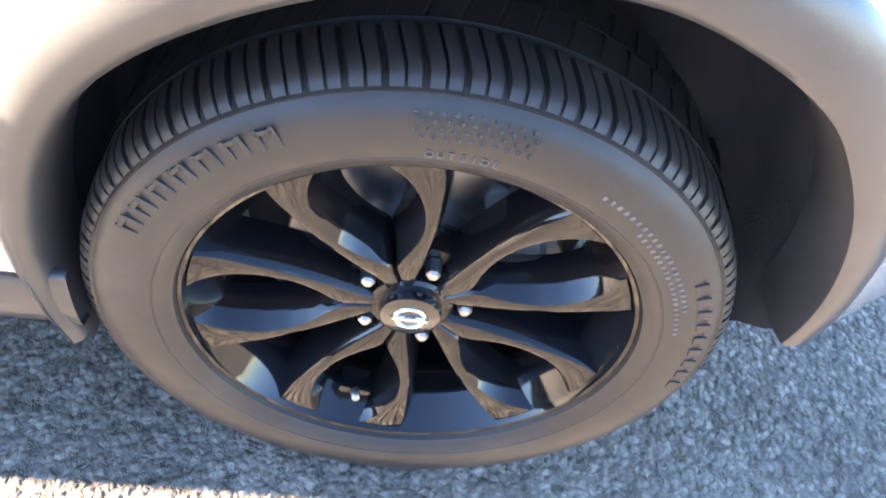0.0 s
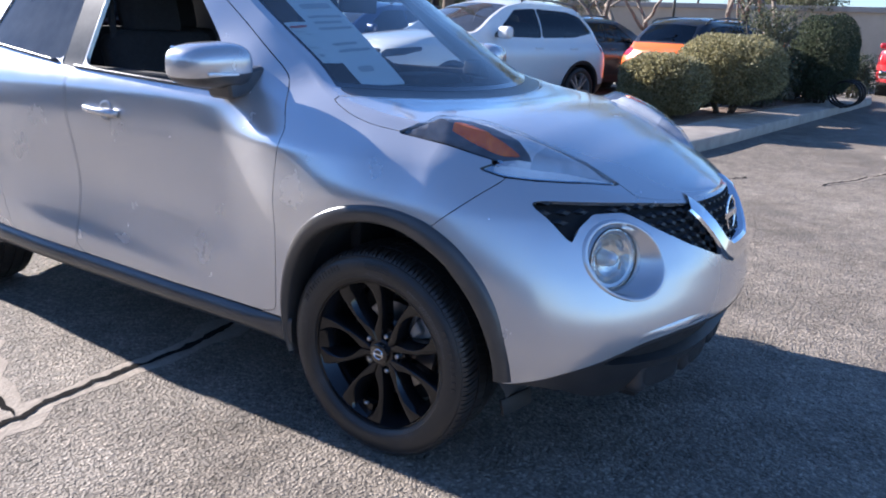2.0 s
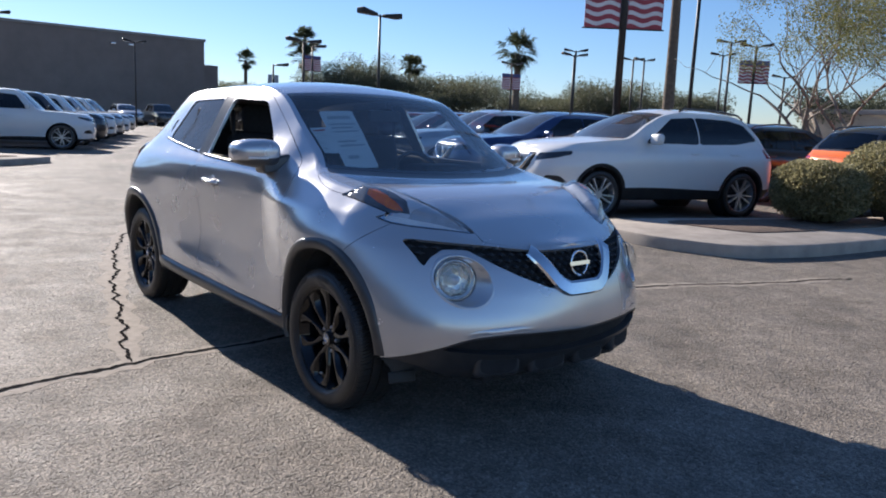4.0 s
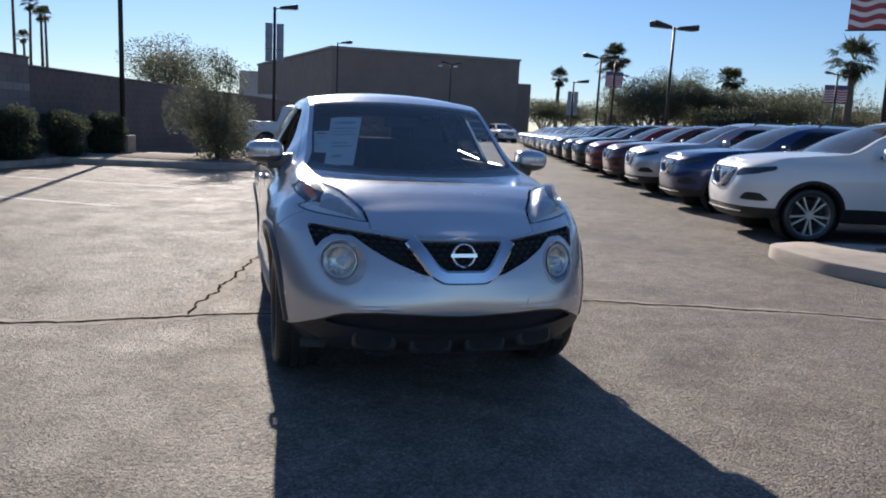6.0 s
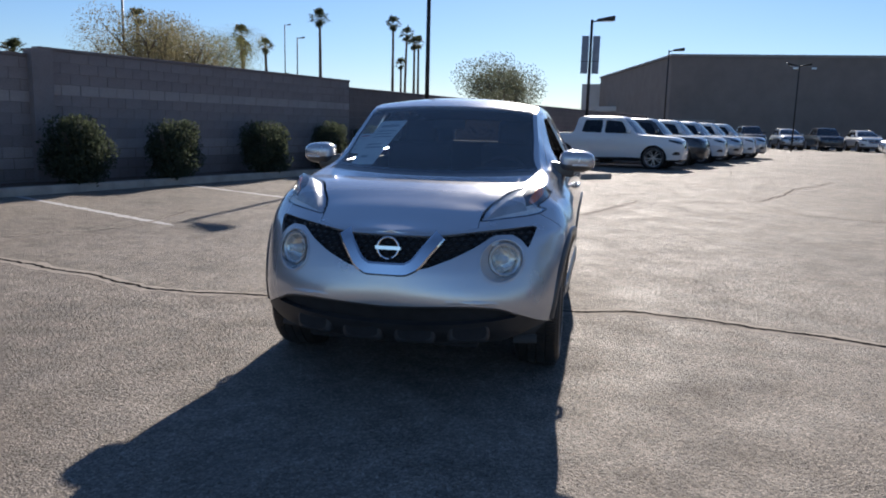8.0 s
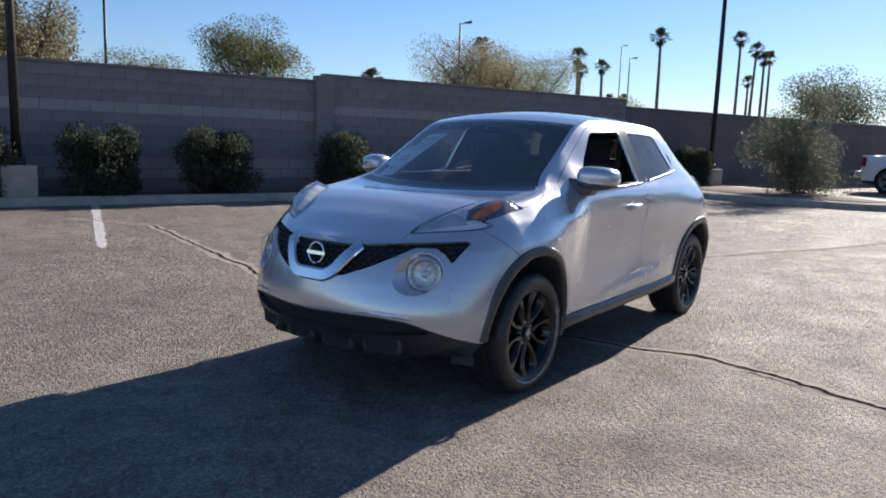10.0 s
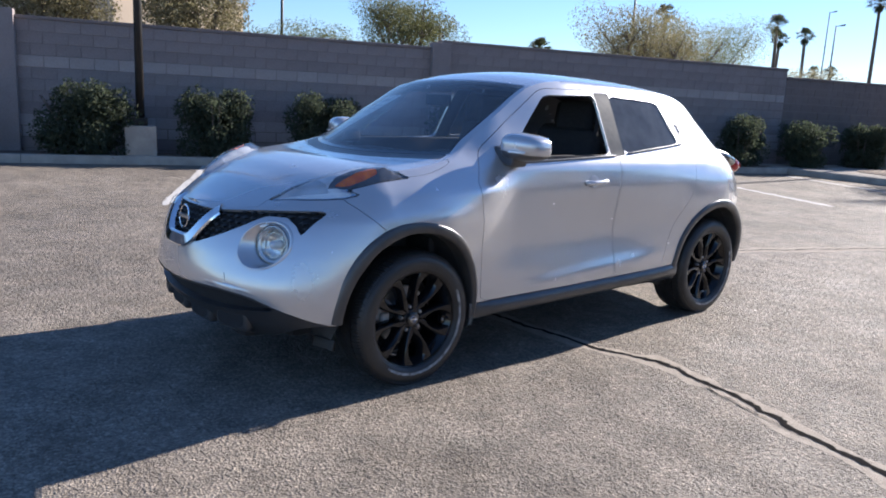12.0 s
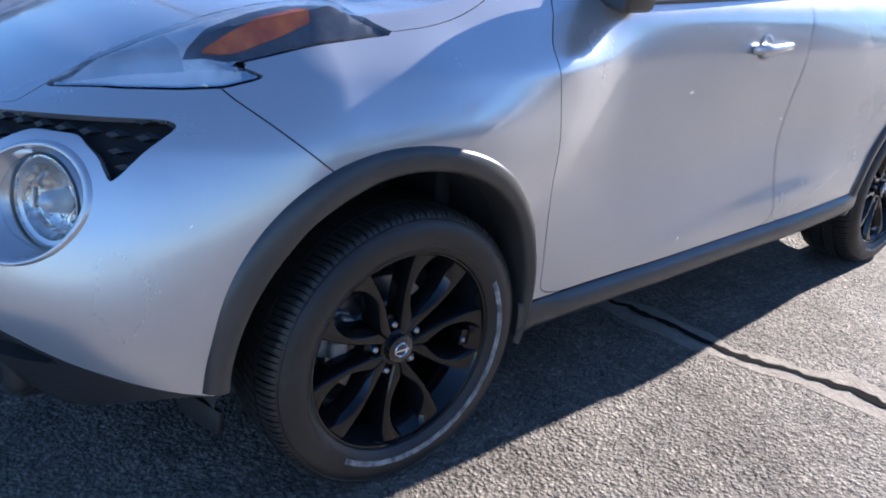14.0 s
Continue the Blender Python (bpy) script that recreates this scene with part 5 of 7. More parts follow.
    add("tail_lamp", g.pushed(0.003), RED_LENS, 0.01)
    if kind == "pickup":
        tb = part("rear_bumper", block((1.62, 0.16, 0.20), (0, float(tail(0.55)) + 0.05, 0.56), 0.04, 3), root, "bright chrome rear bumper", CHROME)
        part("number_plate", block((0.30, 0.012, 0.15), (0, float(tail(0.55)) + 0.137, 0.58), 0.004), tb, "plain white plate", BODY_PAINTS["white"])
    g, rest = cut_out(rest, lambda v: v[:, 2] - (0.43 if kind == "suv" else 0.35) - 0.02 * np.sin(v[:, 1] * 2), 0.001)
    add("lower_trim", g, LOW_BLACK, 0.03, True)
    if kind == "suv":
        g, rest = cut_out(rest, lambda v: np.maximum(1.16 - v[:, 2] + 0.12 * np.clip(1.6 - v[:, 1], 0, 1), 1.0 - v[:, 3]), 0.0008)
        add("roof", g, BODY_PAINTS["white"], 0.02, True)
    body = (rest + rest.mirrored()).welded()
    part("body", body.thick(0.02).mesh("body", BODY_PAINTS["white"]), root)
    def skin_x(y, z):
        t = np.clip((-0.1 - y) / (-0.1 - nose(z)), 0, 1)
        return float(wide(z) * np.maximum(0, 1 - t ** 3.125) ** 0.32)

    def skin_y(x, z):
        k = np.clip(abs(x) / wide(z), 0, 0.99)
        return float(-0.1 + (0.1 + nose(z)) * (1 - k ** 3.125) ** 0.32)
    if kind == "suv":
        pts = [(x, skin_y(x, z) - 0.016, z) for x, z in ((-0.34, 0.90), (-0.27, 0.78), (-0.17, 0.68), (-0.06, 0.65), (0.06, 0.65), (0.17, 0.68), (0.27, 0.78), (0.34, 0.90))]
        part("grille_surround", mesh("grille_surround", *tube(pts, 0.026, 8), CHROME), root, "chrome V round the grille")
        part("badge", mesh("badge", *lathe([(0.0, 0.0), (0.0, 0.055), (-0.01, 0.06)], 24), CHROME), root, at=Matrix.Translation((0, skin_y(0, 0.79) - 0.01, 0.79)) @ pose(0, 0, 0, 0, 0, -90))
        for yc in (0.0, sp["base"]):
            rows = []
            for th in np.linspace(radians(-6), radians(186), 30):
                row = []
                for r, o in ((0.052, -0.05), (0.052, 0.004), (0.060, 0.012), (0.098, 0.012), (0.104, 0.0)):
                    y, z = yc + (sp["wheel"] + r) * math.cos(th), sp["wheel"] + (sp["wheel"] + r) * math.sin(th)
                    row.append((skin_x(y, max(z, 0.25)) + o, y, z))
                rows.append(row)
            k = sheet(np.array(rows))
            for q in (k, k.mirrored()):
                part("arch_flare", q.mesh("arch_flare", LOW_BLACK, 50), root)
    rows = [[(x, skin_y(x, 0.35) - o, zz) for zz, o in ((0.33, 0.0), (0.335, 0.025), (0.355, 0.025), (0.36, 0.0))] for sgn in (1,) for x in np.linspace(-0.60, 0.60, 22)]
    part("bumper_strip", sheet(np.array(rows)).mesh("bumper_strip", CHROME), root)
    hull = block((1.46, float(tail(0.6)) + 0.10, 0.30), (0, (float(tail(0.6)) - 0.80) / 2, 0.40), 0.05)
    part("underbody", hull, root, "", LINER)
    part("cabin_floor", block((1.30, 2.2, 0.10), (0, 1.6, 0.75), 0.03), root, "", CABIN)
    for yy in ((1.55, 2.45) if kind == "suv" else (1.5, 2.2)):
        for sx in (-0.37, 0.37):
            part("seat", block((0.46, 0.16, 0.62), (sx, yy, sp["belt"] - 0.02), 0.06, 3, Matrix.Rotation(-0.2, 4, "X")), root, "", SEAT_CLOTH)
    part("dashboard", block((1.30, 0.35, 0.20), (0, 0.78, sp["belt"] - 0.10), 0.06, 3), root, "", CABIN)
    for sg in (1, -1):
        bm = bmesh.new()
        box(bm, (0.23, 0.12, 0.16), (0.97 * sg, 0.86, sp["belt"] + 0.14), 0.065, 4)
        m = part("mirror", bm, root, "", BODY_PAINTS["white"])
        part("mirror_arm", block((0.12, 0.05, 0.04), (0.84 * sg, 0.88, sp["belt"] + 0.09), 0.012), m, "", TRIM)
        for yh in ((1.68, 2.45) if kind == "suv" else (1.50, 2.22)):
            part("door_handle", block((0.03, 0.18, 0.03), (float(wide(0.96)) * sg, yh, 0.96), 0.010), root, "", BODY_PAINTS["white"])
        for yc in (0.0, sp["base"]):
            part("wheel_well", mesh("wheel_well", *lathe([(0.0, sp["wheel"] + 0.05), (-0.30, sp["wheel"] + 0.05), (-0.30, 0.0)], 28), LINER), root, at=pose(0.86 * sg, yc, sp["wheel"]) @ (turned if sg < 0 else Matrix()))
            r = sp["wheel"]
            prof = [(-0.20, r * 0.74), (-0.21, r * 0.95), (-0.17, r), (-0.03, r), (0.0, r * 0.95), (0.012, r * 0.86), (0.002, r * 0.76), (-0.02, r * 0.73)]
            w = part("wheel", mesh("wheel", *lathe(prof, 40), RUBBER, True, 35), root, "", at=pose(0.87 * sg, yc, r) @ (turned if sg < 0 else Matrix()))
            arms = [lathe([(-0.002, r * 0.765), (-0.010, r * 0.73), (-0.06, r * 0.69), (-0.15, r * 0.66)], 40), lathe([(-0.010, 0.0), (-0.010, 0.045), (-0.03, 0.06)], 24)]
            for k in range(10):
                an = 2 * math.pi * k / 10 + (0.10 if k % 2 else -0.10)
                c, d = np.array((math.cos(an), math.sin(an))), np.array((-math.sin(an), math.cos(an)))
                pts = []
                for rr, h, xx in ((0.04, 0.009, -0.015), (r * 0.73, 0.012, -0.012)):
                    for t, dx in ((-1.4, -0.03), (-1, 0), (1, 0), (1.4, -0.03)):
                        p = c * rr + d * h * t
                        pts.append((xx + dx, p[0], p[1]))
                arms.append((pts, [(j, j + 1, j + 5, j + 4) for j in range(3)]))
            part("rim", mesh("rim", *joined(arms), ALLOY, True, 30), w, "bright machined alloy rim")
            part("hub_plate", mesh("hub_plate", *lathe([(-0.09, 0.0), (-0.09, r * 0.61)], 24), LINER), w)
    if kind == "pickup":
        part("bed_gap", block((1.60, 0.035, 0.42), (0, 2.77, 0.92), 0.01), root, "", TRIM)
    else:
        for sg in (1, -1):
            part("roof_rail", mesh("roof_rail", *tube([(0.56 * sg, yy, float(edge(yy)) + dz) for yy, dz in ((1.55, 0.02), (1.65, 0.055), (2.2, 0.06), (2.7, 0.05), (2.82, 0.015))], 0.016, 8), TRIM), root)
    return root


SMOKED_LAMP = Mat("smoked_lamp", (0.045, 0.048, 0.055), 0.10, 0.3, Coat_Weight=1.0).m
SKY_GLASS = glass("sloped_windscreen", (0.16, 0.18, 0.19), 2.3, 0.02, 0.05)
VAN_GLASS = glass("parked_glass", (0.075, 0.082, 0.088), 1.75)


def painted(ob, colour):
    """Gives one vehicle its own body colour."""
    for o in ob.children_recursive:
        if o.name.split(".")[0] in ("body", "mirror", "door_handle", "roof"):
            o.material_slots[0].link = "OBJECT"
            o.material_slots[0].material = BODY_PAINTS["black" if colour == "orange" and o.name.startswith("roof") and not o.name.startswith("roof_") else colour]


LOT = 17.5                        # the lot's own heading, degrees clockwise from +y
E2 = np.array((math.sin(radians(LOT)), math.cos(radians(LOT))))
masters = {k: vehicle(k) for k in SPECS}
_used = set()


def park(kind, colour, x, y, heading, label, group, category="car", scale=1.0):
    """Parks a vehicle with its front axle at x, y, its front pointing to heading degrees clockwise from +y."""
    m = pose(x, y, 0, 0, 0, 180 - heading)
    if kind in _used:
        ob = copy_thing(masters[kind], m)
    else:
        ob = masters[kind]
        ob.matrix_basis = m
        _used.add(kind)
    ob.scale = (scale, scale, scale)
    painted(ob, colour)
    ob["label"], ob["category"], ob["group"] = label, category, group
    return ob


ROW = ["white", "blue", "pale", "maroon", "red", "grey", "black", "grey", "pale", "white", "pale", "grey", "white", "pale", "black", "white", "pale"]
WORDS = {"white": "white", "blue": "deep blue metallic", "pale": "pale silver", "maroon": "maroon", "red": "dark red", "grey": "gunmetal grey", "black": "black", "orange": "bright orange"}
for i, c in enumerate(ROW):
    p = np.array((6.78, 5.25)) + E2 * 3.3 * i
    park("suv", c, p[0], p[1], 16 - 90, f"{WORDS[c]} crossover parked nose-out in the long row", "long row of crossovers", scale=1.07 if i == 0 or c in ("pale", "grey") else 1.04)
for i, c in enumerate(["white", "grey", "white", "pale", "white", "pale"]):
    p = np.array((3.45, 24.1)) + np.array((math.sin(radians(21)), math.cos(radians(21)))) * 3.5 * i
    park("pickup", c, p[0], p[1], LOT + 90, f"{WORDS[c]} crew-cab pickup parked along the block wall", "row of pickups", "pickup", 1.06)
for i, (k, c) in enumerate([("pickup", "black"), ("pickup", "white"), ("pickup", "grey"), ("suv", "pale"), ("pickup", "grey"), ("suv", "white")]):
    p = np.array((9.0, 68.0)) + np.array((3.2, -0.1)) * i
    park(k, c, p[0], p[1], 180, f"{WORDS[c]} {'pickup' if k == 'pickup' else 'crossover'} parked before the brown building", "row before the building", "pickup" if k == "pickup" else "car", 1.16)
for i, (c, d) in enumerate([("orange", -1.05), ("black", 2.1), ("grey", 5.4), ("black", 8.6), ("pale", 12.0)]):
    p = np.array((14.6, 2.9)) + E2 * d
    park("suv", c, p[0], p[1], LOT + 90, f"{WORDS[c]} crossover parked tail to tail with the long row", "second row of crossovers")

park("pickup", "bright red", 24.0, -0.95, 90, "bright red crew-cab pickup parked tail-on past the island", "vehicles past the island", "pickup")
park("suv", "pale", 24.3, 2.3, 90, "pale silver crossover parked past the island", "vehicles past the island")

# ---- the ground ----
g = bmesh.new()
bmesh.ops.create_grid(g, x_segments=60, y_segments=60, size=400)
for v in g.verts:
    v.co.y += 120
tagged(new("ground", from_bm("ground", g, ASPHALT)), "weathered grey asphalt car park with coarse stones", "ground", kind="structure")

# ---- kerbs, islands, wall and building ----
def prism(poly, z0, z1, ease=0.03):
    """A slab over an outline, with its upper edge eased."""
    p = np.array(poly, float)
    area = 0.5 * np.sum(p[:, 0] * np.roll(p[:, 1], -1) - p[:, 1] * np.roll(p[:, 0], -1))
    if area < 0:
        p = p[::-1]
    a, b = np.roll(p, 1, 0), np.roll(p, -1, 0)
    t = (b - a) / np.linalg.norm(b - a, axis=1)[:, None]
    inn = np.stack([-t[:, 1], t[:, 0]], 1)
    n, v, f = len(p), [], []
    for k, z in ((0.0, z0), (0.0, z1 - ease), (ease * 0.35, z1 - ease * 0.3), (ease, z1)):
        v += [(*(q + m * k), z) for q, m in zip(p, inn)]
    for r in range(3):
        for i in range(n):
            j = (i + 1) % n
            f.append((r * n + i, r * n + j, (r + 1) * n + j, (r + 1) * n + i))
    f.append(tuple(range(3 * n, 4 * n)))
    return v, f


def slab(name, poly, z0, z1, material, label, category, ease=0.03):
    return tagged(new(name, mesh(name, *prism(poly, z0, z1, ease), material, True, 35)), label, category, kind="structure")


WD = np.array((math.sin(radians(18)), math.cos(radians(18))))     # along the block wall
WN = np.array((-WD[1], WD[0]))                                    # from the lot to the wall
K0 = np.array((-8.2, 7.0))                                        # on the kerb before the wall


def on_wall(s, off):
    p = K0 + WD * s + WN * off
    return (float(p[0]), float(p[1]))


# long kerb: separate cast lengths before the planting strip
def kerb_run(name, a, b, step=3.0, width=0.16):
    a, b = np.array(a), np.array(b)
    d = (b - a) / np.linalg.norm(b - a)
    n = np.array((-d[1], d[0]))
    L = float(np.linalg.norm(b - a))
    made, s = None, 0.0
    root = tagged(new(name, None), "pale cast concrete kerb with tooled joints", "kerb", kind="structure")
    while s < L - 0.05:
        e = min(s + step, L)
        p, q = a + d * (s + 0.004), a + d * (e - 0.004)
        part("kerb_stone", mesh("kerb_stone", *prism([p, q, q + n * width, p + n * width], -0.05, 0.15, 0.03), CONCRETE, True, 35), root)
        s = e
    return root


kerb_run("kerb_wall", on_wall(-22, 0.0), on_wall(9.6, 0.0))
slab("planting_strip", [on_wall(-22, 0.16), on_wall(9.6, 0.16), on_wall(9.6, 1.25), on_wall(-22, 1.25)], -0.05, 0.11, SOIL, "brown gravel mulch strip at the foot of the wall", "ground", 0.01)

# block wall in courses
def masonry(name, a):
    m = Mat(name, a, 0.95)
    info = m.node("ObjectInfo")
    tint = m.ramp(info.outputs["Random"], [(0.0, tuple(c * 0.94 for c in a)), (1.0, tuple(min(1, c * 1.05) for c in a))])
    grime = m.ramp(m.noise(1.3, 6), [(0.3, 0.82), (0.7, 1.1)])
    c = m.mix(tint, grime, 1.0, "MULTIPLY")
    m.color(m.mix(c, m.ramp(m.noise(60, 3), [(0.3, 0.85), (0.7, 1.12)]), 1.0, "MULTIPLY"))
    m.bump(m.noise(70, 5, 0.7), 0.7, 0.012)
    return m.m


BLOCK_DARK = masonry("split_block_brown", (0.275, 0.236, 0.226))
BLOCK_PALE = masonry("smooth_block_tan", (0.385, 0.338, 0.318))
BLOCK_BROWN = masonry("dark_brown_block", (0.185, 0.153, 0.140))
MORTAR = mottled("wall_mortar", (0.19, 0.159, 0.145), (0.22, 0.183, 0.167), 20, 0.95, 0.3)
CAPSTONE = masonry("cap_block", (0.23, 0.191, 0.175))
WALL_OFF, WALL_H, STEP_S = 1.25, 2.50, 10.45
COURSE, LONG = 0.2035, 0.407


def wall_run(name, s0, s1, height, near, label, lift=0.0, plain=False):
    """A block wall from s0 to s1; near: the stretch whose blocks are single pieces."""
    root = tagged(new(name, None), label, "wall", kind="structure")
    ang = math.atan2(WD[1], WD[0])
    frame_m = Matrix.Translation((*on_wall(s0, WALL_OFF), lift)) @ Matrix.Rotation(ang, 4, "Z")
    root.matrix_basis = frame_m
    L = s1 - s0
    core = part("core", block((L, 0.20, height + 0.20), (L / 2, 0.113, (height - 0.30) / 2)), root, "", MORTAR)
    n = int(round(height / COURSE))
    bm = bmesh.new()
    box(bm, (LONG - 0.007, 0.05, COURSE - 0.006), (0, 0, 0), 0.004, 1)
    unit_d = from_bm("block", bm.copy(), BLOCK_DARK, False)
    unit_p = from_bm("block", bm, BLOCK_PALE, False)
    far = {0: [], 1: []}
    for k in range(n):
        pale = k in (2, 3, 8)
        z = (k + 0.5) * COURSE
        off = LONG / 2 if k % 2 else 0.0
        x = -off
        while x < L - 0.02:
            a, b = max(x, 0), min(x + LONG, L)
            if b - a > 0.06:
                c = (a + b) / 2
                jut = random.uniform(-0.004, 0.004)
                full = b - a > LONG - 0.02
                if full and near[0] <= s0 + c <= near[1] and 3 <= k:
                    part("block", unit_p if pale else unit_d, root, at=pose(c, 0.03 + jut, z))
                else:
                    far[pale].append((c, jut, z, b - a))
            x += LONG
    for pale, rows in far.items():
        v, f = [], []
        for c, jut, z, w in rows:
            x0, x1, y0, z0, z1 = c - w / 2 + 0.004, c + w / 2 - 0.005, 0.005 + jut, z - COURSE / 2 + 0.005, z + COURSE / 2 - 0.005
            i = len(v)
            v += [(x0, 0.05, z0), (x1, 0.05, z0), (x1, 0.05, z1), (x0, 0.05, z1), (x0 + 0.006, y0, z0 + 0.006), (x1 - 0.006, y0, z0 + 0.006), (x1 - 0.006, y0, z1 - 0.006), (x0 + 0.006, y0, z1 - 0.006)]
            f += [(i + 4, i + 5, i + 6, i + 7), (i, i + 1, i + 5, i + 4), (i + 1, i + 2, i + 6, i + 5), (i + 2, i + 3, i + 7, i + 6), (i + 3, i, i + 4, i + 7)]
        if v:
            tagged(part("blockwork", mesh("blockwork", v, f, BLOCK_BROWN if plain else BLOCK_PALE if pale else BLOCK_DARK, False), root), kind="stuff")
    part("capping", block((L, 0.24, 0.06), (L / 2, 0.105, n * COURSE + 0.032), 0.008), root, "", CAPSTONE)
    return root


# buildings behind the wall and the brown hall
STUCCO = mottled("brown_stucco", (0.22, 0.178, 0.148), (0.27, 0.22, 0.185), 0.5, 0.95, 0.2, fine=40)
TAN = mottled("tan_stucco", (0.42, 0.34, 0.25), (0.50, 0.41, 0.31), 0.6, 0.95, 0.2, fine=40)
PALE_STUCCO = mottled("pale_stucco", (0.50, 0.47, 0.43), (0.60, 0.57, 0.53), 0.4, 0.95, 0.2, fine=30)
ROOF_PALE = mottled("pale_roof_edge", (0.30, 0.27, 0.24), (0.36, 0.33, 0.30), 1.0, 0.9)


def hall():
    root = thing("dealer_building", "long brown stucco building with a flat roof", "building")
    base = [(10.5, 95.0), (36.3, 95.0), (38.5, 150), (2.2, 138)]
    part("wall", mesh("wall", *prism(base, -0.1, 10.6, 0.05), STUCCO, True, 30), root)
    part("parapet", mesh("parapet", *prism([(10.35, 94.85), (36.45, 94.85), (38.7, 150.2), (2.0, 138.2)], 10.6, 10.9, 0.03), ROOF_PALE, True, 30), root)
    part("annex", mesh("annex", *prism([(36.3, 95.6), (38.4, 95.6), (39.6, 125), (36.3, 125)], -0.1, 7.7, 0.04), STUCCO, True, 30), root)
    d = part("door", block((4.2, 0.14, 2.6), (13.6, 94.98, 1.30), 0.02), root, "dark roller door", TRIM)
    part("lintel", block((5.0, 0.30, 0.25), (13.6, 94.92, 2.75), 0.02), d, "", ROOF_PALE)
    for x in (24.9, 27.0):
        part("wall_light", block((0.55, 0.35, 0.24), (x, 94.80, 9.3), 0.05), root, "", LAMP_SILVER)
    part("roof_unit", block((3.0, 2.4, 0.9), (16.0, 104.0, 11.2), 0.06), root, "pale roof ventilator", ROOF_PALE)
    part("side_wing", mesh("side_wing", *prism([(-1.1, 139.0), (2.2, 138.0), (3.5, 150), (-1.1, 150)], -0.1, 9.6, 0.05), PALE_STUCCO, True, 30), root, "pale stucco wing")
    part("canopy", mesh("canopy", *prism([(0.4, 128.0), (5.0, 124.0), (5.8, 127.5), (1.2, 131.5)], 4.4, 5.2, 0.05), PALE_STUCCO, True, 30), root)
    part("canopy_post", mesh("canopy_post", *tube([(0.9, 128.6, 0), (0.9, 128.6, 4.5)], 0.2, 10), PALE_STUCCO), root)
    return root


hall()


def far_house(x, y, w, d, h, turn, label, material):
    root = thing("house", label, "building", at=pose(x, y, 0, 0, 0, turn))
    part("wall", block((w, d, h), (0, 0, h / 2), 0.04), root, "", material)
    part("roof", block((w + 0.4, d + 0.4, 0.35), (0, 0, h + 0.17), 0.05), root, "", ROOF_PALE)
    for k in range(3):
        wd = part("window", block((1.2, 0.08, 1.1), (w * (k - 1) * 0.28, -d / 2 - 0.02, h * 0.62), 0.02), root, "", TRIM)
        part("sill", block((1.4, 0.14, 0.08), (w * (k - 1) * 0.28, -d / 2 - 0.04, h * 0.62 - 0.6), 0.02), wd, "", ROOF_PALE)
    return root


far_house(-56.6, 14.4, 16, 12, 7.4, 25, "tan stucco building behind the block wall", TAN)
far_house(-62.0, 62.0, 16, 10, 6.0, 45, "low tan building with a flat roof far behind the wall", TAN)
far_house(58.0, 8.5, 9, 30, 3.2, 6, "low tan building far across the car park", TAN)

# planted island beside the row and the island with the sapling
ISLAND = rounded([(4.85, 2.2), (5.15, 1.25), (6.3, 0.85), (10.5, 0.42), (18.0, -0.4), (18.0, 1.1), (10.2, 1.85), (5.75, 3.55), (5.0, 3.35)], 6, 0.3)
slab("island_kerb", ISLAND, -0.05, 0.15, CONCRETE, "pale concrete island with a rounded kerb end", "kerb", 0.035)
slab("island_bed", rounded([(6.3, 1.75), (7.3, 1.50), (10.5, 1.10), (17.3, 0.25), (17.3, 0.95), (10.2, 1.70), (6.1, 3.05)], 4, 0.2), 0.10, 0.165, SOIL, "brown mulch bed on the concrete island", "ground", 0.01)
ISL2 = rounded([on_wall(9.6, 0.0), (-1.9, 15.7), (0.4, 15.9), (1.7, 17.2), (0.8, 18.3), (-2.2, 20.0), on_wall(14.0, 1.25), on_wall(9.6, 1.25)], 6, 0.2)
slab("island_kerb_far", ISL2, -0.05, 0.15, CONCRETE, "concrete kerbed island under the sapling", "kerb", 0.035)
slab("island_bed_far", rounded([(-4.2, 17.2), (-1.9, 16.2), (0.2, 16.4), (1.0, 17.2), (-2.2, 19.4), (-4.3, 19.6)], 5, 0.2), 0.10, 0.165, SOIL, "brown gravel under the sapling", "ground", 0.01)


# cracks, seams and worn lines in the asphalt
def ribbon(pts, width, z, wander, seed, step=0.05):
    """A thin uneven strip on the ground along a line."""
    rnd = random.Random(seed)
    p = np.array(pts, float)
    L = np.concatenate([[0], np.cumsum(np.linalg.norm(np.diff(p, axis=0), axis=1))])
    q = np.arange(0, L[-1], step)
    xy = np.stack([np.interp(q, L, p[:, 0]), np.interp(q, L, p[:, 1])], 1)
    d = np.gradient(xy, axis=0)
    d /= np.linalg.norm(d, axis=1)[:, None]
    n = np.stack([-d[:, 1], d[:, 0]], 1)
    v, f = [], []
    for i, (c, m) in enumerate(zip(xy, n)):
        w = noise.noise((q[i] * 2.2, seed * 3.1, 0)) * wander + noise.noise((q[i] * 9, seed * 7.7, 1)) * wander * 0.5 + noise.noise((q[i] * 24, seed * 1.7, 2)) * wander * 0.3
        c = c + m * w
        h = width * (0.62 + 1.3 * abs(noise.noise((q[i] * 11, seed * 5.3, 3))) + 0.55 * rnd.random()) * min(1, i / 4 + 0.25, (len(q) - 1 - i) / 4 + 0.25)
        v += [(*(c - m * h / 2), z), (*(c + m * h / 2 * rnd.uniform(0.7, 1.2)), z)]
        if i:
            f.append((2 * i - 2, 2 * i - 1, 2 * i + 1, 2 * i))
    return v, f


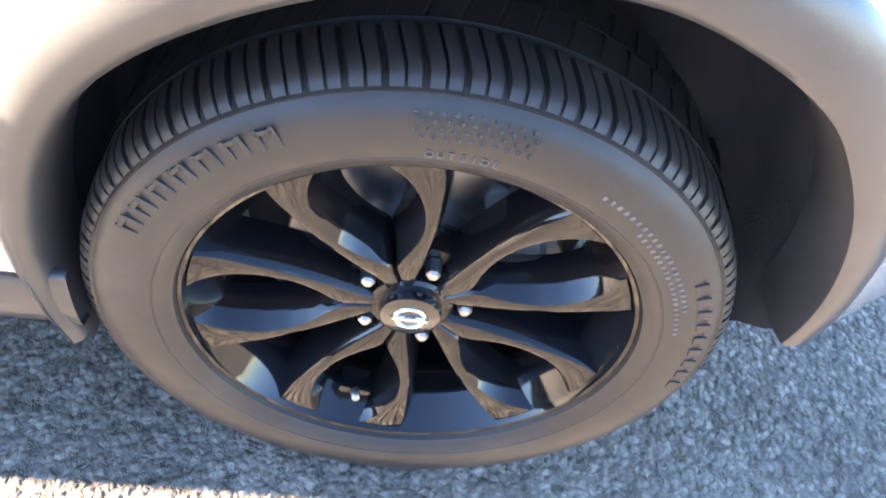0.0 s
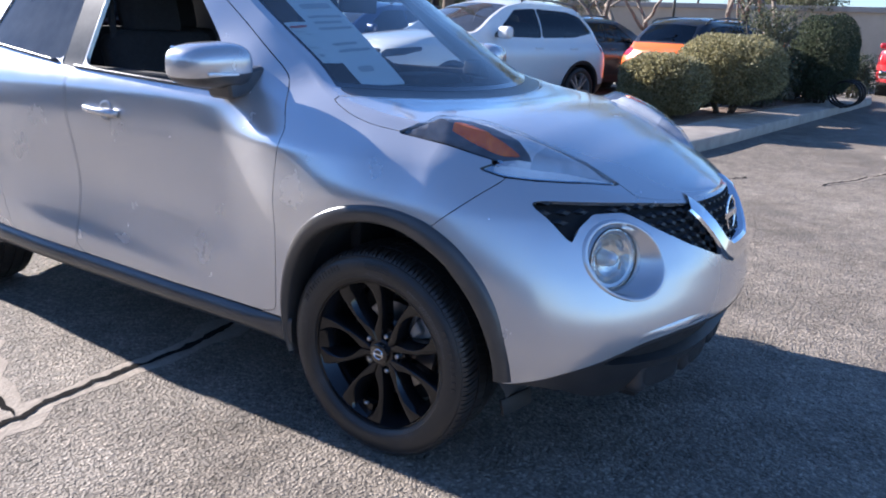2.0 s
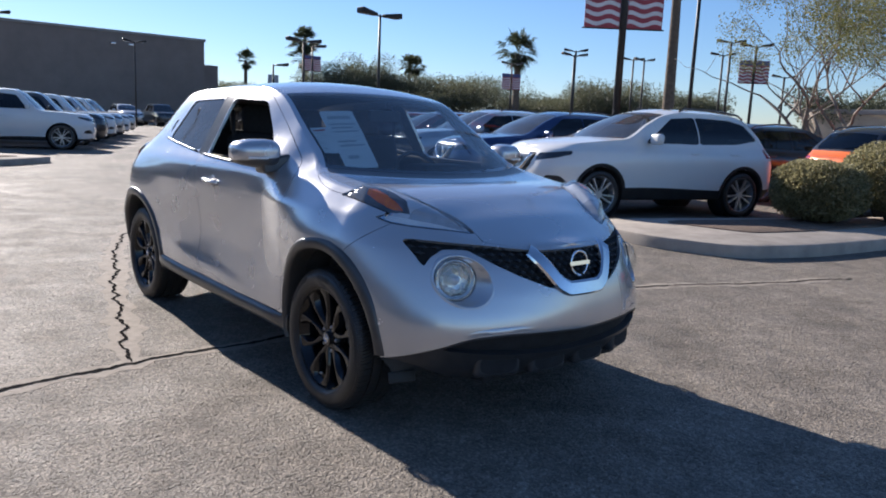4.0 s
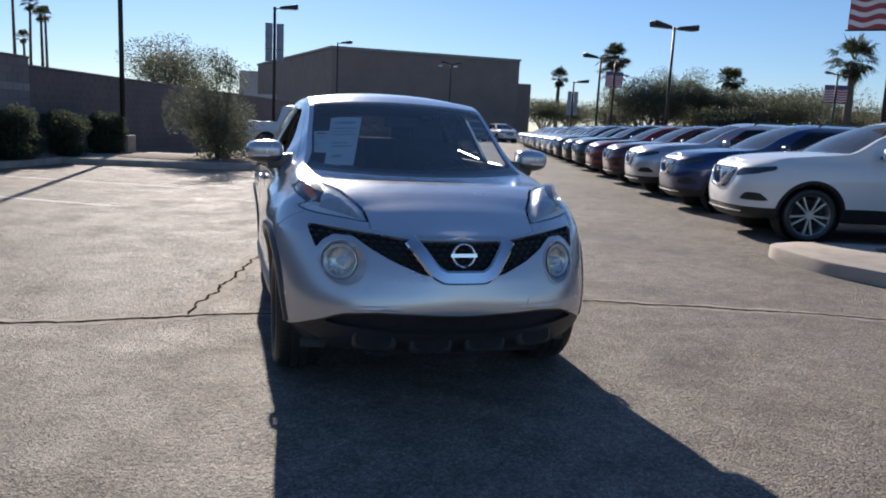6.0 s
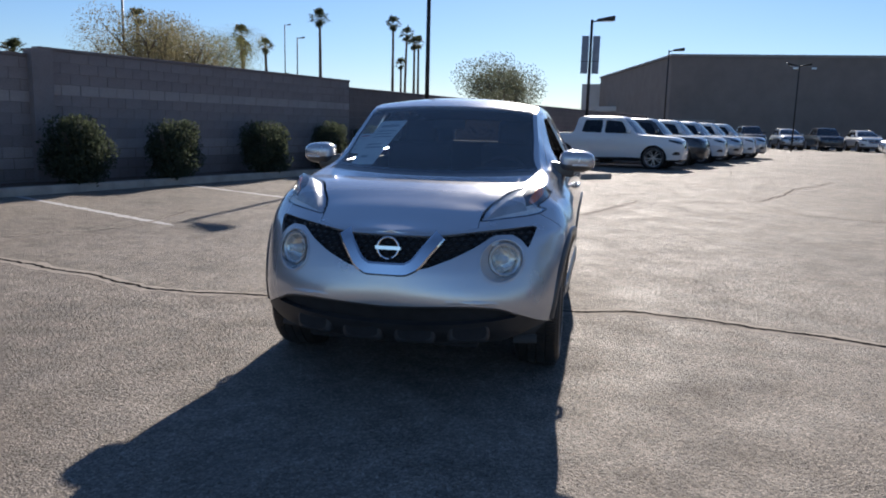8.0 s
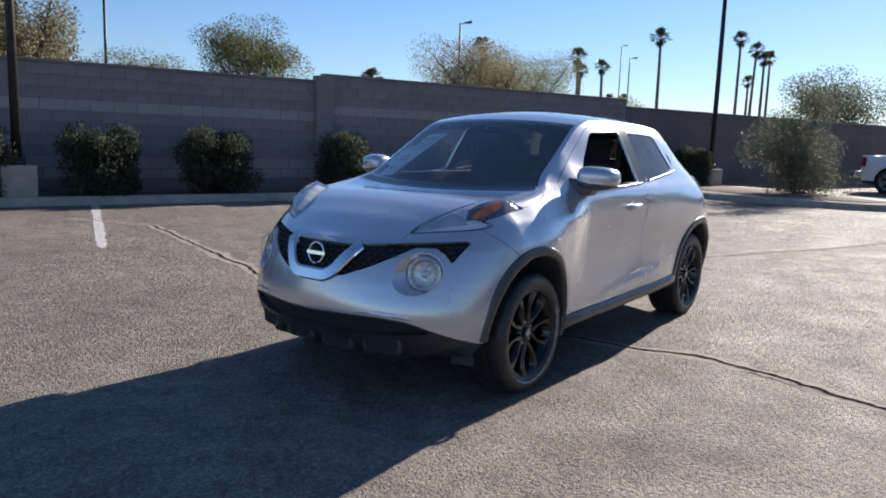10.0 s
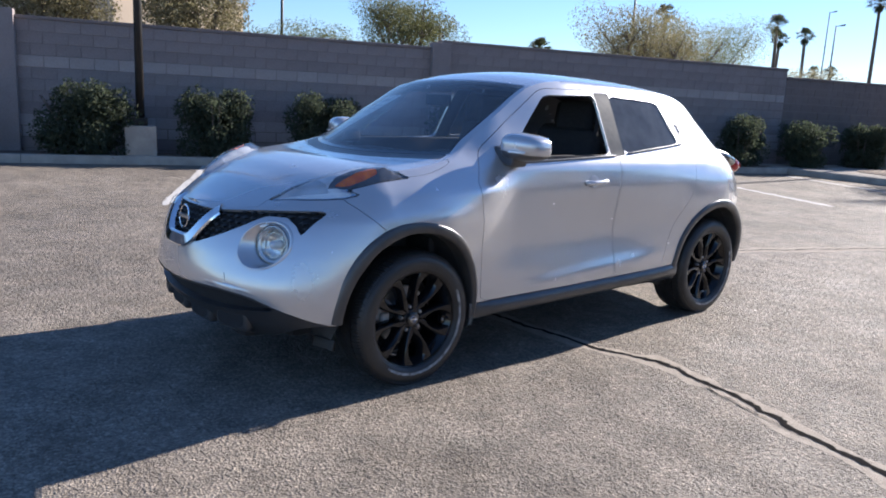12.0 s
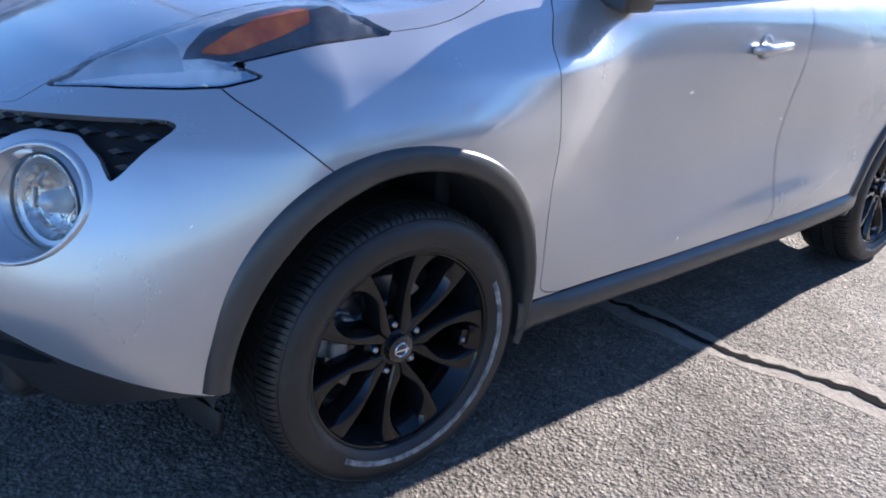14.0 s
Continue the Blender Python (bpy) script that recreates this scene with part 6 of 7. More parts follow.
WORN_EDGE = mottled("worn_crack_margin", (0.245, 0.210, 0.168), (0.360, 0.310, 0.250), 14, 0.92, 0.6, fine=60)
CRACKS = [
    [(-8.2, 1.9), (-6.5, 2.37), (-4.47, 1.69), (-3.25, 1.31), (-2.45, 0.99), (-2.0, 0.96), (-1.37, 1.08), (-0.85, 1.06), (0.0, 1.16), (0.9, 1.22), (1.42, 1.33), (2.02, 1.20), (2.5, 1.01), (3.15, 0.81), (4.36, 0.32), (5.2, 0.1)],
    [(-1.37, 1.08), (-1.26, 1.60), (-1.05, 2.4), (-0.88, 3.1), (-0.55, 4.3), (0.05, 5.9), (1.1, 8.2), (1.9, 10.5)],
    [(4.4, 11.7), (5.3, 13.6), (6.0, 15.6), (7.0, 17.2), (7.9, 19.2)],
    [(4.4, 9.3), (5.5, 8.7), (6.6, 8.2)],
    [(-6.4, 2.37), (-5.2, 3.1), (-4.6, 4.3), (-4.9, 6.0)],
    [(5.2, -0.6), (6.6, -1.1), (8.4, -1.0), (10.5, -1.7)],
    [(1.60, 1.28), (1.71, 1.20), (1.84, 1.17), (2.02, 1.13), (2.24, 1.08)],
]
for i, c in enumerate(CRACKS):
    w = (0.050, 0.046, 0.050, 0.036, 0.026, 0.036, 0.009)[i]
    tagged(new("crack_margin", mesh("crack_margin", *ribbon(c, w * (2.9, 3.6, 2.2, 2.2, 2.2, 2.2, 0.9)[i], 0.0012 + 0.0004 * i, 0.06, i, 0.11), WORN_EDGE, False)), "paler worn margin beside a crack", "crack", kind="structure")
    tagged(new("asphalt_crack", mesh("asphalt_crack", *ribbon(c, w * (0.58, 0.38, 0.5, 0.5, 0.5, 0.6, 0.45)[i], 0.0044 + 0.0003 * i, 0.06, i, 0.022), TAR, False)), "dark open crack in the asphalt", "crack", kind="structure")
for i, (a, b) in enumerate([((-9.15, 6.9), (-4.2, 4.3)), ((-9.6, 3.2), (-5.1, 0.85)), ((-7.4, 9.9), (-2.6, 7.3)), ((-6.2, 12.4), (-1.5, 10.2)), ((-5.2, 15.6), (-0.5, 13.2)), ((-10.9, -0.4), (-6.2, -2.9))]):
    d = np.array(b) - np.array(a)
    pts = [np.array(a) + d * t for t in np.linspace(0, 1, 40)]
    tagged(new("parking_line", mesh("parking_line", *ribbon(pts, 0.105, 0.0018, 0.0, 40 + i, 0.09), FADED_PAINT, False)), "worn white parking line on the asphalt", "road marking", "parking lines", kind="structure")

POST = mottled("dark_bronze_steel", (0.020, 0.018, 0.016), (0.034, 0.030, 0.027), 6, 0.5, metal=0.4)
# low bent-tube bicycle rack at the island's far end
rack = thing("bicycle_rack", "low black bent-tube bicycle rack on the concrete island", "bicycle rack", at=pose(13.3, -0.02, 0.15, 0, 0, -5))
for k in range(3):
    loop = [(0.26 * k - 0.26, 0.10 * math.cos(a), 0.24 + 0.24 * math.sin(a) * (1.0 if math.sin(a) > 0 else 0.9)) for a in np.linspace(-0.5 * math.pi, 1.5 * math.pi, 25)]
    loop = [(x, y * 2.6, z) for x, y, z in loop]
    part("hoop", mesh("hoop", *tube(loop, 0.019, 8), POST), rack)
part("rail", mesh("rail", *tube([(-0.42, 0.0, 0.024), (0.42, 0.0, 0.024)], 0.022, 8), POST), rack)

# ---- lamp posts and banners ----
BANNER_BLUE = mottled("banner_blue", (0.06, 0.08, 0.19), (0.09, 0.11, 0.24), 3, 0.8)
BANNER_RED = mottled("banner_red", (0.26, 0.05, 0.07), (0.32, 0.07, 0.09), 3, 0.8)
BANNER_WHITE = mottled("banner_white", (0.60, 0.60, 0.62), (0.68, 0.68, 0.69), 3, 0.8)
BANNER_GREY = mottled("banner_grey", (0.20, 0.23, 0.28), (0.27, 0.30, 0.35), 3, 0.8)


def lamp_post(x, y, h, heads=(1, -1), turn=0.0, base=True, banner=None, radius=0.065, banner_z=None, label="dark bronze lamp post", big=0.72):
    root = thing("lamp_post", label, "lamp post", "car park lamp posts", at=pose(x, y, 0, 0, 0, turn))
    if base:
        part("footing", block((0.52, 0.52, 0.66), (0, 0, 0.33), 0.03, 2), root, "pale concrete footing", CONCRETE)
        part("base_plate", block((0.24, 0.24, 0.14), (0, 0, 0.72), 0.02, 2), root, "", POST)
    part("pole", mesh("pole", *tube([(0, 0, 0.0), (0, 0, h * 0.5), (0, 0, h)], [radius, radius * 0.92, radius * 0.8], 10), POST), root)
    for s in heads:
        bm = block((0.92 * big, 0.46 * big, 0.24 * big), ((0.24 + 0.46 * big) * s, 0, h + 0.02), 0.08 * big, 3)
        for v in bm.verts:
            t = (v.co.x * s - 0.24) / (0.92 * big)
            k = 0.45 + 0.55 * math.sin(min(1.0, t * 1.5) * math.pi / 2)
            v.co.y *= k
            v.co.z = h - 0.08 + (v.co.z - h + 0.08) * k + 0.05 * t
        head = part("lamp_head", bm, root, "cobra-shaped lamp head", POST)
        part("arm", mesh("arm", *tube([(0, 0, h - 0.10), (0.35 * s, 0, h - 0.04)], 0.035, 8), POST), head)
        part("diffuser", block((0.46 * big, 0.26 * big, 0.012), ((0.26 + 0.46 * big) * s, 0, h - 0.070), 0.003), head, "", LAMP_SILVER)
    if banner:
        bz = banner_z or h - 2.1
        for s in (1, -1):
            part("bracket", mesh("bracket", *tube([(0.05 * s, 0, bz + 0.02), ((0.48 if banner == "grey" else 0.86) * s, 0, bz + 0.02)], 0.016, 6), POST), root)
            if banner == "grey":
                part("banner", block((0.36, 0.02, 1.9), (0.28 * s, 0, bz + 0.35), 0.004), root, "plain grey banner", BANNER_GREY)
                continue
            cloth = part("banner", block((0.74, 0.02, 1.25), (0.45 * s, 0, bz + 0.66), 0.004), root, "wavy striped red, white and blue banner", BANNER_RED)
            part("blue_field", block((0.735, 0.026, 0.26), (0.45 * s, 0, bz + 1.14), 0.003), cloth, "dark blue upper field", BANNER_BLUE)
            for k in range(5):
                rows = []
                for t in np.linspace(0, 1, 18):
                    zz = bz + 0.10 + k * 0.185 + 0.035 * math.sin(t * 8.5 + s)
                    rows.append([((0.09 + 0.72 * t) * s, -0.016, zz), ((0.09 + 0.72 * t) * s, -0.016, zz + 0.085)])
                part("stripe", sheet(np.array(rows)).mesh("stripe", BANNER_WHITE), cloth)
    return root


def polar(cx, cy, az, d):
    return cx + d * math.sin(radians(az)), cy + d * math.cos(radians(az))


C7, C3, C5, C11 = (0.44, -4.33), (-2.80, -2.03), (-1.63, -3.74), (3.54, -2.40)
lamp_post(-10.17, 2.22, 7.0, (1,), -18, radius=0.075, label="dark lamp post on a pale concrete footing in the planting strip")
lamp_post(-4.30, 19.6, 7.0, (1,), -18, radius=0.075, label="dark lamp post on a concrete footing at the wall's end")
lamp_post(0.70, 36.0, 6.9, (1,), 0, False, "grey", 0.085, label="lamp post with two plain grey banners", big=1.0)
lamp_post(6.6, 57.7, 7.6, (1,), 0, False, label="single-headed lamp post near the brown building", big=1.0)
lamp_post(16.9, 60.5, 6.8, (1, -1), 0, False, label="double-headed lamp post before the brown building")
for az, d, h, b in ((25.0, 52, 6.4, None), (23.4, 62, 5.4, "grey"), (26.4, 66, 7.4, "flag")):
    lamp_post(*polar(*C7, az, d), h, (1,) if b else (1, -1), 0, False, b, 0.09, label="lamp post behind the long row of crossovers", big=1.1)
lamp_post(*polar(*C5, 32.5, 42), 7.0, (1, -1), 8, False, big=1.3, label="double-headed lamp post rising behind the long row", radius=0.085)
lamp_post(10.6, 7.35, 8.6, (1, -1), -40, False, "flag", 0.085, 3.45, label="thick lamp post with striped banners beside the row")
lamp_post(*polar(*C5, 47.3, 50), 6.1, (1, -1), -20, False, radius=0.085)
lamp_post(*polar(*C5, 52.6, 62), 7.0, (1, -1), -20, False, radius=0.085)
lamp_post(*polar(*C5, 43.0, 62), 6.4, (1, -1), -20, False, "flag", 0.085)
for az, d, h, b in ((49.6, 58, 7.2, None), (53.7, 66, 7.4, None), (59.9, 60, 7.3, None), (60.5, 52, 7.3, None), (62.3, 46, 6.4, "flag"), (64.0, 62, 5.9, None), (66.0, 72, 5.6, None), (58.6, 34, 9.0, None), (73.0, 55, 6.3, None), (74.6, 60, 6.6, None), (77.5, 38, 8.5, None)):
    lamp_post(*polar(*C3, az, d), h, (1, -1), -45, False, b, 0.09, label="tall lamp post far across the car park")
for az, d, h in ((-37.0, 58, 9.9), (-23.9, 95, 11.5), (-62.4, 45, 9.0), (-24.4, 120, 16)):
    lamp_post(*polar(*C11, az, d), h, (1,), 30, False, None, 0.09, label="street lamp standing beyond the block wall")

# ---- trees, palms, shrubs ----
def foliage(name, a, b, c, rough=0.6):
    m = Mat(name, a, rough)
    geo = m.node("NewGeometry")
    m.color(m.ramp(geo.outputs["Random Per Island"], [(0.0, a), (0.5, b), (1.0, c)]))
    m.b.inputs["Transmission Weight"].default_value = 0.0
    m.b.inputs["Subsurface Weight"].default_value = 0.0
    tr = m.node("BsdfTranslucent")
    m.link(m.ramp(geo.outputs["Random Per Island"], [(0.0, a), (0.5, b), (1.0, c)]), tr.inputs["Color"])
    mx = m.node("MixShader")
    mx.inputs[0].default_value = 0.5
    m.link(m.b.outputs[0], mx.inputs[1])
    m.link(tr.outputs[0], mx.inputs[2])
    m.link(mx.outputs[0], next(n for n in m.t.nodes if n.type == "OUTPUT_MATERIAL").inputs["Surface"])
    return m.m


LEAF_DARK = foliage("dark_shrub_leaves", (0.050, 0.063, 0.038), (0.068, 0.084, 0.050), (0.092, 0.108, 0.064), 0.85)
LEAF_FAR = foliage("dusty_olive_leaves", (0.19, 0.175, 0.105), (0.27, 0.25, 0.15), (0.36, 0.33, 0.21))
LEAF_IRON = foliage("ironwood_leaves", (0.062, 0.072, 0.026), (0.105, 0.112, 0.040), (0.18, 0.175, 0.07))
LEAF_BARE = foliage("olive_brown_leaves", (0.135, 0.120, 0.062), (0.19, 0.17, 0.088), (0.26, 0.235, 0.13))
LEAF_DUSK = foliage("dusty_green_leaves", (0.085, 0.098, 0.062), (0.12, 0.132, 0.082), (0.17, 0.175, 0.115))
LEAF_LINE = foliage("hazy_green_leaves", (0.075, 0.084, 0.050), (0.11, 0.117, 0.068), (0.165, 0.165, 0.10))
LEAF_SAGE = foliage("sage_hedge_leaves", (0.16, 0.150, 0.075), (0.27, 0.25, 0.125), (0.42, 0.38, 0.21))
LEAF_PALM = foliage("palm_fronds", (0.028, 0.038, 0.018), (0.050, 0.062, 0.028), (0.085, 0.090, 0.045))
BARK = mottled("grey_brown_bark", (0.085, 0.066, 0.050), (0.15, 0.12, 0.095), 8, 0.95, 0.6, fine=40)
PALM_BARK = mottled("palm_trunk", (0.11, 0.085, 0.062), (0.18, 0.14, 0.10), 5, 0.95, 0.6, fine=30)


def leaves(centres, radii, count, size, seed, flat=0.75, droop=0.0):
    """Small leaf sprays scattered through clumps."""
    rng = np.random.default_rng(seed)
    centres, radii = np.asarray(centres, float), np.asarray(radii, float)
    w = radii ** 2
    pick = rng.choice(len(centres), count, p=w / w.sum())
    d = rng.normal(size=(count, 3))
    d /= np.linalg.norm(d, axis=1)[:, None]
    r = radii[pick] * rng.uniform(0.35, 1.05, count) ** 0.6
    p = centres[pick] + d * r[:, None] * (1, 1, flat)
    p[:, 2] -= droop * rng.random(count) * radii[pick]
    t = rng.normal(size=(count, 3)) + d * 0.6
    t /= np.linalg.norm(t, axis=1)[:, None]
    n = np.cross(t, rng.normal(size=(count, 3)))
    n /= np.linalg.norm(n, axis=1)[:, None]
    L = size * rng.uniform(0.6, 1.5, count)[:, None]
    W = L * 0.42
    v = np.stack([p - t * L / 2, p + n * W / 2, p + t * L / 2, p - n * W / 2], 1).reshape(-1, 3)
    return v, np.arange(count * 4).reshape(-1, 4)


def limbs(rng, base, top, spread, count, r0, reach=0.6):
    """A tapered trunk that forks into bowed limbs; returns pieces and limb ends."""
    pieces, ends = [], []
    base, top = Vector(base), Vector(top)
    bend = Vector((rng.uniform(-1, 1), rng.uniform(-1, 1), 0)) * 0.10 * (top - base).length
    fork = base.lerp(top, reach * 0.5) + bend
    pieces.append(tube([base, base.lerp(fork, 0.5) + bend * 0.2, fork], [r0, r0 * 0.82, r0 * 0.68], 8))
    for k in range(count):
        a = 2 * math.pi * (k + rng.uniform(-0.3, 0.3)) / count
        out = Vector((math.cos(a), math.sin(a), 0)) * spread * rng.uniform(0.45, 1.0)
        end = Vector((top.x, top.y, base.z + (top.z - base.z) * rng.uniform(0.72, 1.0))) + out
        mid = fork.lerp(end, 0.5) + Vector((rng.uniform(-1, 1), rng.uniform(-1, 1), rng.uniform(0.2, 1))) * spread * 0.14
        pieces.append(tube([fork, fork.lerp(mid, 0.55), mid, end], [r0 * 0.55, r0 * 0.42, r0 * 0.30, r0 * 0.10], 6))
        ends += [end, mid.lerp(end, 0.5)]
        for j in range(3):
            s = mid.lerp(end, rng.uniform(0.05, 0.8))
            e = s + Vector((rng.uniform(-1, 1), rng.uniform(-1, 1), rng.uniform(-0.1, 0.9))) * spread * 0.38
            pieces.append(tube([s, s.lerp(e, 0.5) + Vector((0, 0, 0.05 * spread)), e], [r0 * 0.22, r0 * 0.14, r0 * 0.05], 5))
            ends.append(e)
    return pieces, ends


def tree(name, x, y, height, spread, count, size, material, seed, label, trunk=0.16, start=0.3, arms=6, clump=0.34, flat=0.75, droop=0.0):
    rng = random.Random(seed)
    root = thing(name, label, "tree", at=pose(x, y, 0))
    pieces, ends = limbs(rng, (0, 0, -0.05), (rng.uniform(-0.2, 0.2), 0, height * 0.9), spread * 0.72, arms, trunk, start * 2)
    part("trunk", mesh("trunk", *joined(pieces), BARK), root)
    cs = [(e.x, e.y, min(e.z, height - spread * clump * 0.4)) for e in ends]
    rs = [spread * clump * rng.uniform(0.55, 1.15) for _ in ends]
    v, f = leaves(cs, rs, int(count * 2.2), size * 0.66, seed, flat, droop)
    tagged(part("crown", mesh("crown", v, f, material, False), root), kind="stuff")
    return root


def palm(x, y, height, crown, seed, label, trunk=0.22):
    rng = random.Random(seed)
    root = thing("fan_palm", label, "palm tree", "tall fan palms", at=pose(x, y, 0))
    lean = rng.uniform(-0.02, 0.02) * height
    path = [(lean * t * t, 0, height * t - 0.1) for t in np.linspace(0, 1, 7)]
    part("trunk", mesh("trunk", *tube(path, [trunk * (1.25 - 0.45 * t) for t in np.linspace(0, 1, 7)], 9), PALM_BARK), root)
    v, f = [], []
    crown *= 0.68
    for k in range(64):
        a, up = rng.uniform(0, 2 * math.pi), (rng.uniform(-0.35, 1.40) if k < 46 else rng.uniform(-1.35, -0.6))
        L = crown * rng.uniform(0.75, 1.15) * (1.0 if k < 46 else 0.75)
        axis = Vector((math.cos(a) * math.cos(up), math.sin(a) * math.cos(up), math.sin(up)))
        side = Vector((-math.sin(a), math.cos(a), 0)).lerp(Vector((0, 0, 1)), rng.uniform(-0.3, 0.3)).normalized()
        base = Vector((lean, 0, height)) + axis * L * 0.10
        heart = base + axis * L * 0.42
        n = len(v)
        v += [base - side * 0.03, base + side * 0.03, heart + side * 0.03, heart - side * 0.03]
        f.append((n, n + 1, n + 2, n + 3))
        for j in range(11):
            an = (j - 5) * 0.27 + rng.uniform(-0.06, 0.06)
            ray = axis * math.cos(an) + side * math.sin(an)
            R = L * 0.55 * (1 - 0.04 * abs(j - 5)) * rng.uniform(0.85, 1.1)
            mid = heart + ray * R * 0.55
            tip = heart + ray * R - Vector((0, 0, R * rng.uniform(0.12, 0.40)))
            wd = ray.cross(axis.cross(side)).normalized() * R * 0.062
            n = len(v)
            v += [heart, mid - wd, tip, mid + wd]
            f.append((n, n + 1, n + 2, n + 3))
    tagged(part("crown", mesh("crown", v, f, LEAF_PALM, False), root), kind="stuff")
    return root


def shrub(name, x, y, z, wx, wy, h, count, size, material, seed, label, group="", boxy=False, stems=5):
    rng = random.Random(seed)
    root = thing(name, label, "shrub", group, at=pose(x, y, z, 0, 0, rng.uniform(-20, 20)))
    pieces = []
    for k in range(stems):
        a = rng.uniform(0, 6.28)
        pieces.append(tube([(0.08 * math.cos(a), 0.08 * math.sin(a), -0.03), (0.2 * wx * math.cos(a), 0.2 * wy * math.sin(a), h * 0.35), (0.36 * wx * math.cos(a), 0.36 * wy * math.sin(a), h * 0.72)], [0.02, 0.014, 0.006], 5))
    part("stem", mesh("stem", *joined(pieces), BARK), root)
    cs, rs = [], []
    for k in range(64):
        a, q = rng.uniform(0, 6.28), rng.uniform(0, 1) ** 0.6
        zz = rng.uniform(0.10, 0.80) * h
        if boxy:
            lim = 0.34 * (1 - 0.25 * abs(zz / h - 0.5))
        else:
            lim = 0.36 * math.sqrt(max(0.1, 1 - (zz / h - 0.45) ** 2 * 2.6))
        cs.append((wx * lim * q * math.cos(a), wy * lim * q * math.sin(a), zz))
        rs.append(min(wx, wy, h) * rng.uniform(0.16, 0.26))
    v, f = leaves(cs, rs, count, size, seed, 0.9)
    if boxy:
        lim = np.array((wx * 0.5, wy * 0.5, h * 0.5))
        c = v.reshape(-1, 4, 3)
        mid = c.mean(1, keepdims=True)
        d = (mid - (0, 0, h * 0.5)) / lim
        far = (np.abs(d) ** 3).sum(2, keepdims=True) ** (1 / 3)
        v = (c + np.where(far > 0.97, (0.97 / far - 1) * d * lim, 0)).reshape(-1, 3)
    tagged(part("foliage", mesh("foliage", v, f, material, False), root), kind="stuff")
    return root


# shrubs against the wall
for i, (x, y, w, h) in enumerate([(-10.42, 1.40, 1.75, 1.40), (-9.80, 3.45, 1.45, 1.36), (-9.16, 5.42, 1.60, 1.34), (-8.30, 8.0, 1.45, 1.34), (-7.62, 10.05, 1.75, 1.30), (-6.77, 12.7, 1.6, 1.30), (-6.00, 15.1, 1.9, 1.32), (-5.36, 17.1, 1.9, 1.24), (-4.72, 19.1, 1.5, 1.20), (-11.3, -1.3, 1.6, 1.30), (-11.9, -3.6, 1.6, 1.30)]):
    shrub("oleander", x, y, 0.10, 1.20, w * 1.12, h, 16000, 0.060, LEAF_DARK, 100 + i, "loose dark green shrub against the block wall", "shrubs along the wall")
# clipped bushes on the island: a dense shell of small leaves on a few stems
def clipped(x, y, wx, wy, z0, z1, count, size, material, seed, label):
    rng, rn = np.random.default_rng(seed), random.Random(seed)
    root = thing("clipped_bush", label, "shrub", "clipped bushes", at=pose(x, y, 0.13))
    pieces = []
    for k in range(7):
        a = rn.uniform(0, 6.28)
        c, d = math.cos(a), math.sin(a)
        pieces.append(tube([(0.10 * c, 0.10 * d, -0.03), (0.16 * wx * c, 0.16 * wy * d, z0 + 0.1), (0.34 * wx * c, 0.34 * wy * d, z1 * 0.75)], [0.026, 0.018, 0.008], 6))
    part("stem", mesh("stem", *joined(pieces), BARK), root)
    d = rng.normal(size=(count, 3))
    d /= (np.abs(d) ** 2.6).sum(1)[:, None] ** (1 / 2.6)
    lump = np.array([noise.noise((p[0] * 2.6 + seed, p[1] * 2.6, p[2] * 2.6)) for p in d])
    r = (1.0 - 0.62 * rng.random(count) ** 1.7) * (1 + 0.10 * lump)
    p = d * r[:, None] * (wx / 2, wy / 2, (z1 - z0) / 2) + (0, 0, (z0 + z1) / 2)
    t = rng.normal(size=(count, 3)) + d * 0.9
    t /= np.linalg.norm(t, axis=1)[:, None]
    n = np.cross(t, rng.normal(size=(count, 3)))
    n /= np.linalg.norm(n, axis=1)[:, None]
    L = size * rng.uniform(0.6, 1.5, count)[:, None]
    v = np.stack([p - t * L / 2, p + n * L * 0.24, p + t * L / 2, p - n * L * 0.24], 1).reshape(-1, 3)
    tagged(part("foliage", mesh("foliage", v, np.arange(count * 4).reshape(-1, 4), material, False), root), kind="stuff")


clipped(8.50, 1.98, 1.10, 1.30, 0.06, 0.92, 34000, 0.042, LEAF_SAGE, 131, "low clipped round bush on the island")
clipped(9.80, 1.35, 1.70, 1.6, 0.20, 1.22, 42000, 0.042, LEAF_SAGE, 132, "broad clipped grey-green bush on the island")
clipped(14.0, 0.55, 2.9, 1.2, 0.10, 1.66, 34000, 0.048, LEAF_DARK, 133, "tall clipped dark bush at the island's far end")
shrub("open_bush", 11.5, 1.20, 0.14, 1.5, 1.2, 2.0, 7500, 0.055, LEAF_LINE, 134, "loose half-bare bush between the clipped ones", "", False, 9)
shrub("open_bush", 16.3, 0.10, 0.14, 1.2, 1.0, 1.15, 5000, 0.055, LEAF_LINE, 135, "low loose bush at the island's far end", "", False, 6)
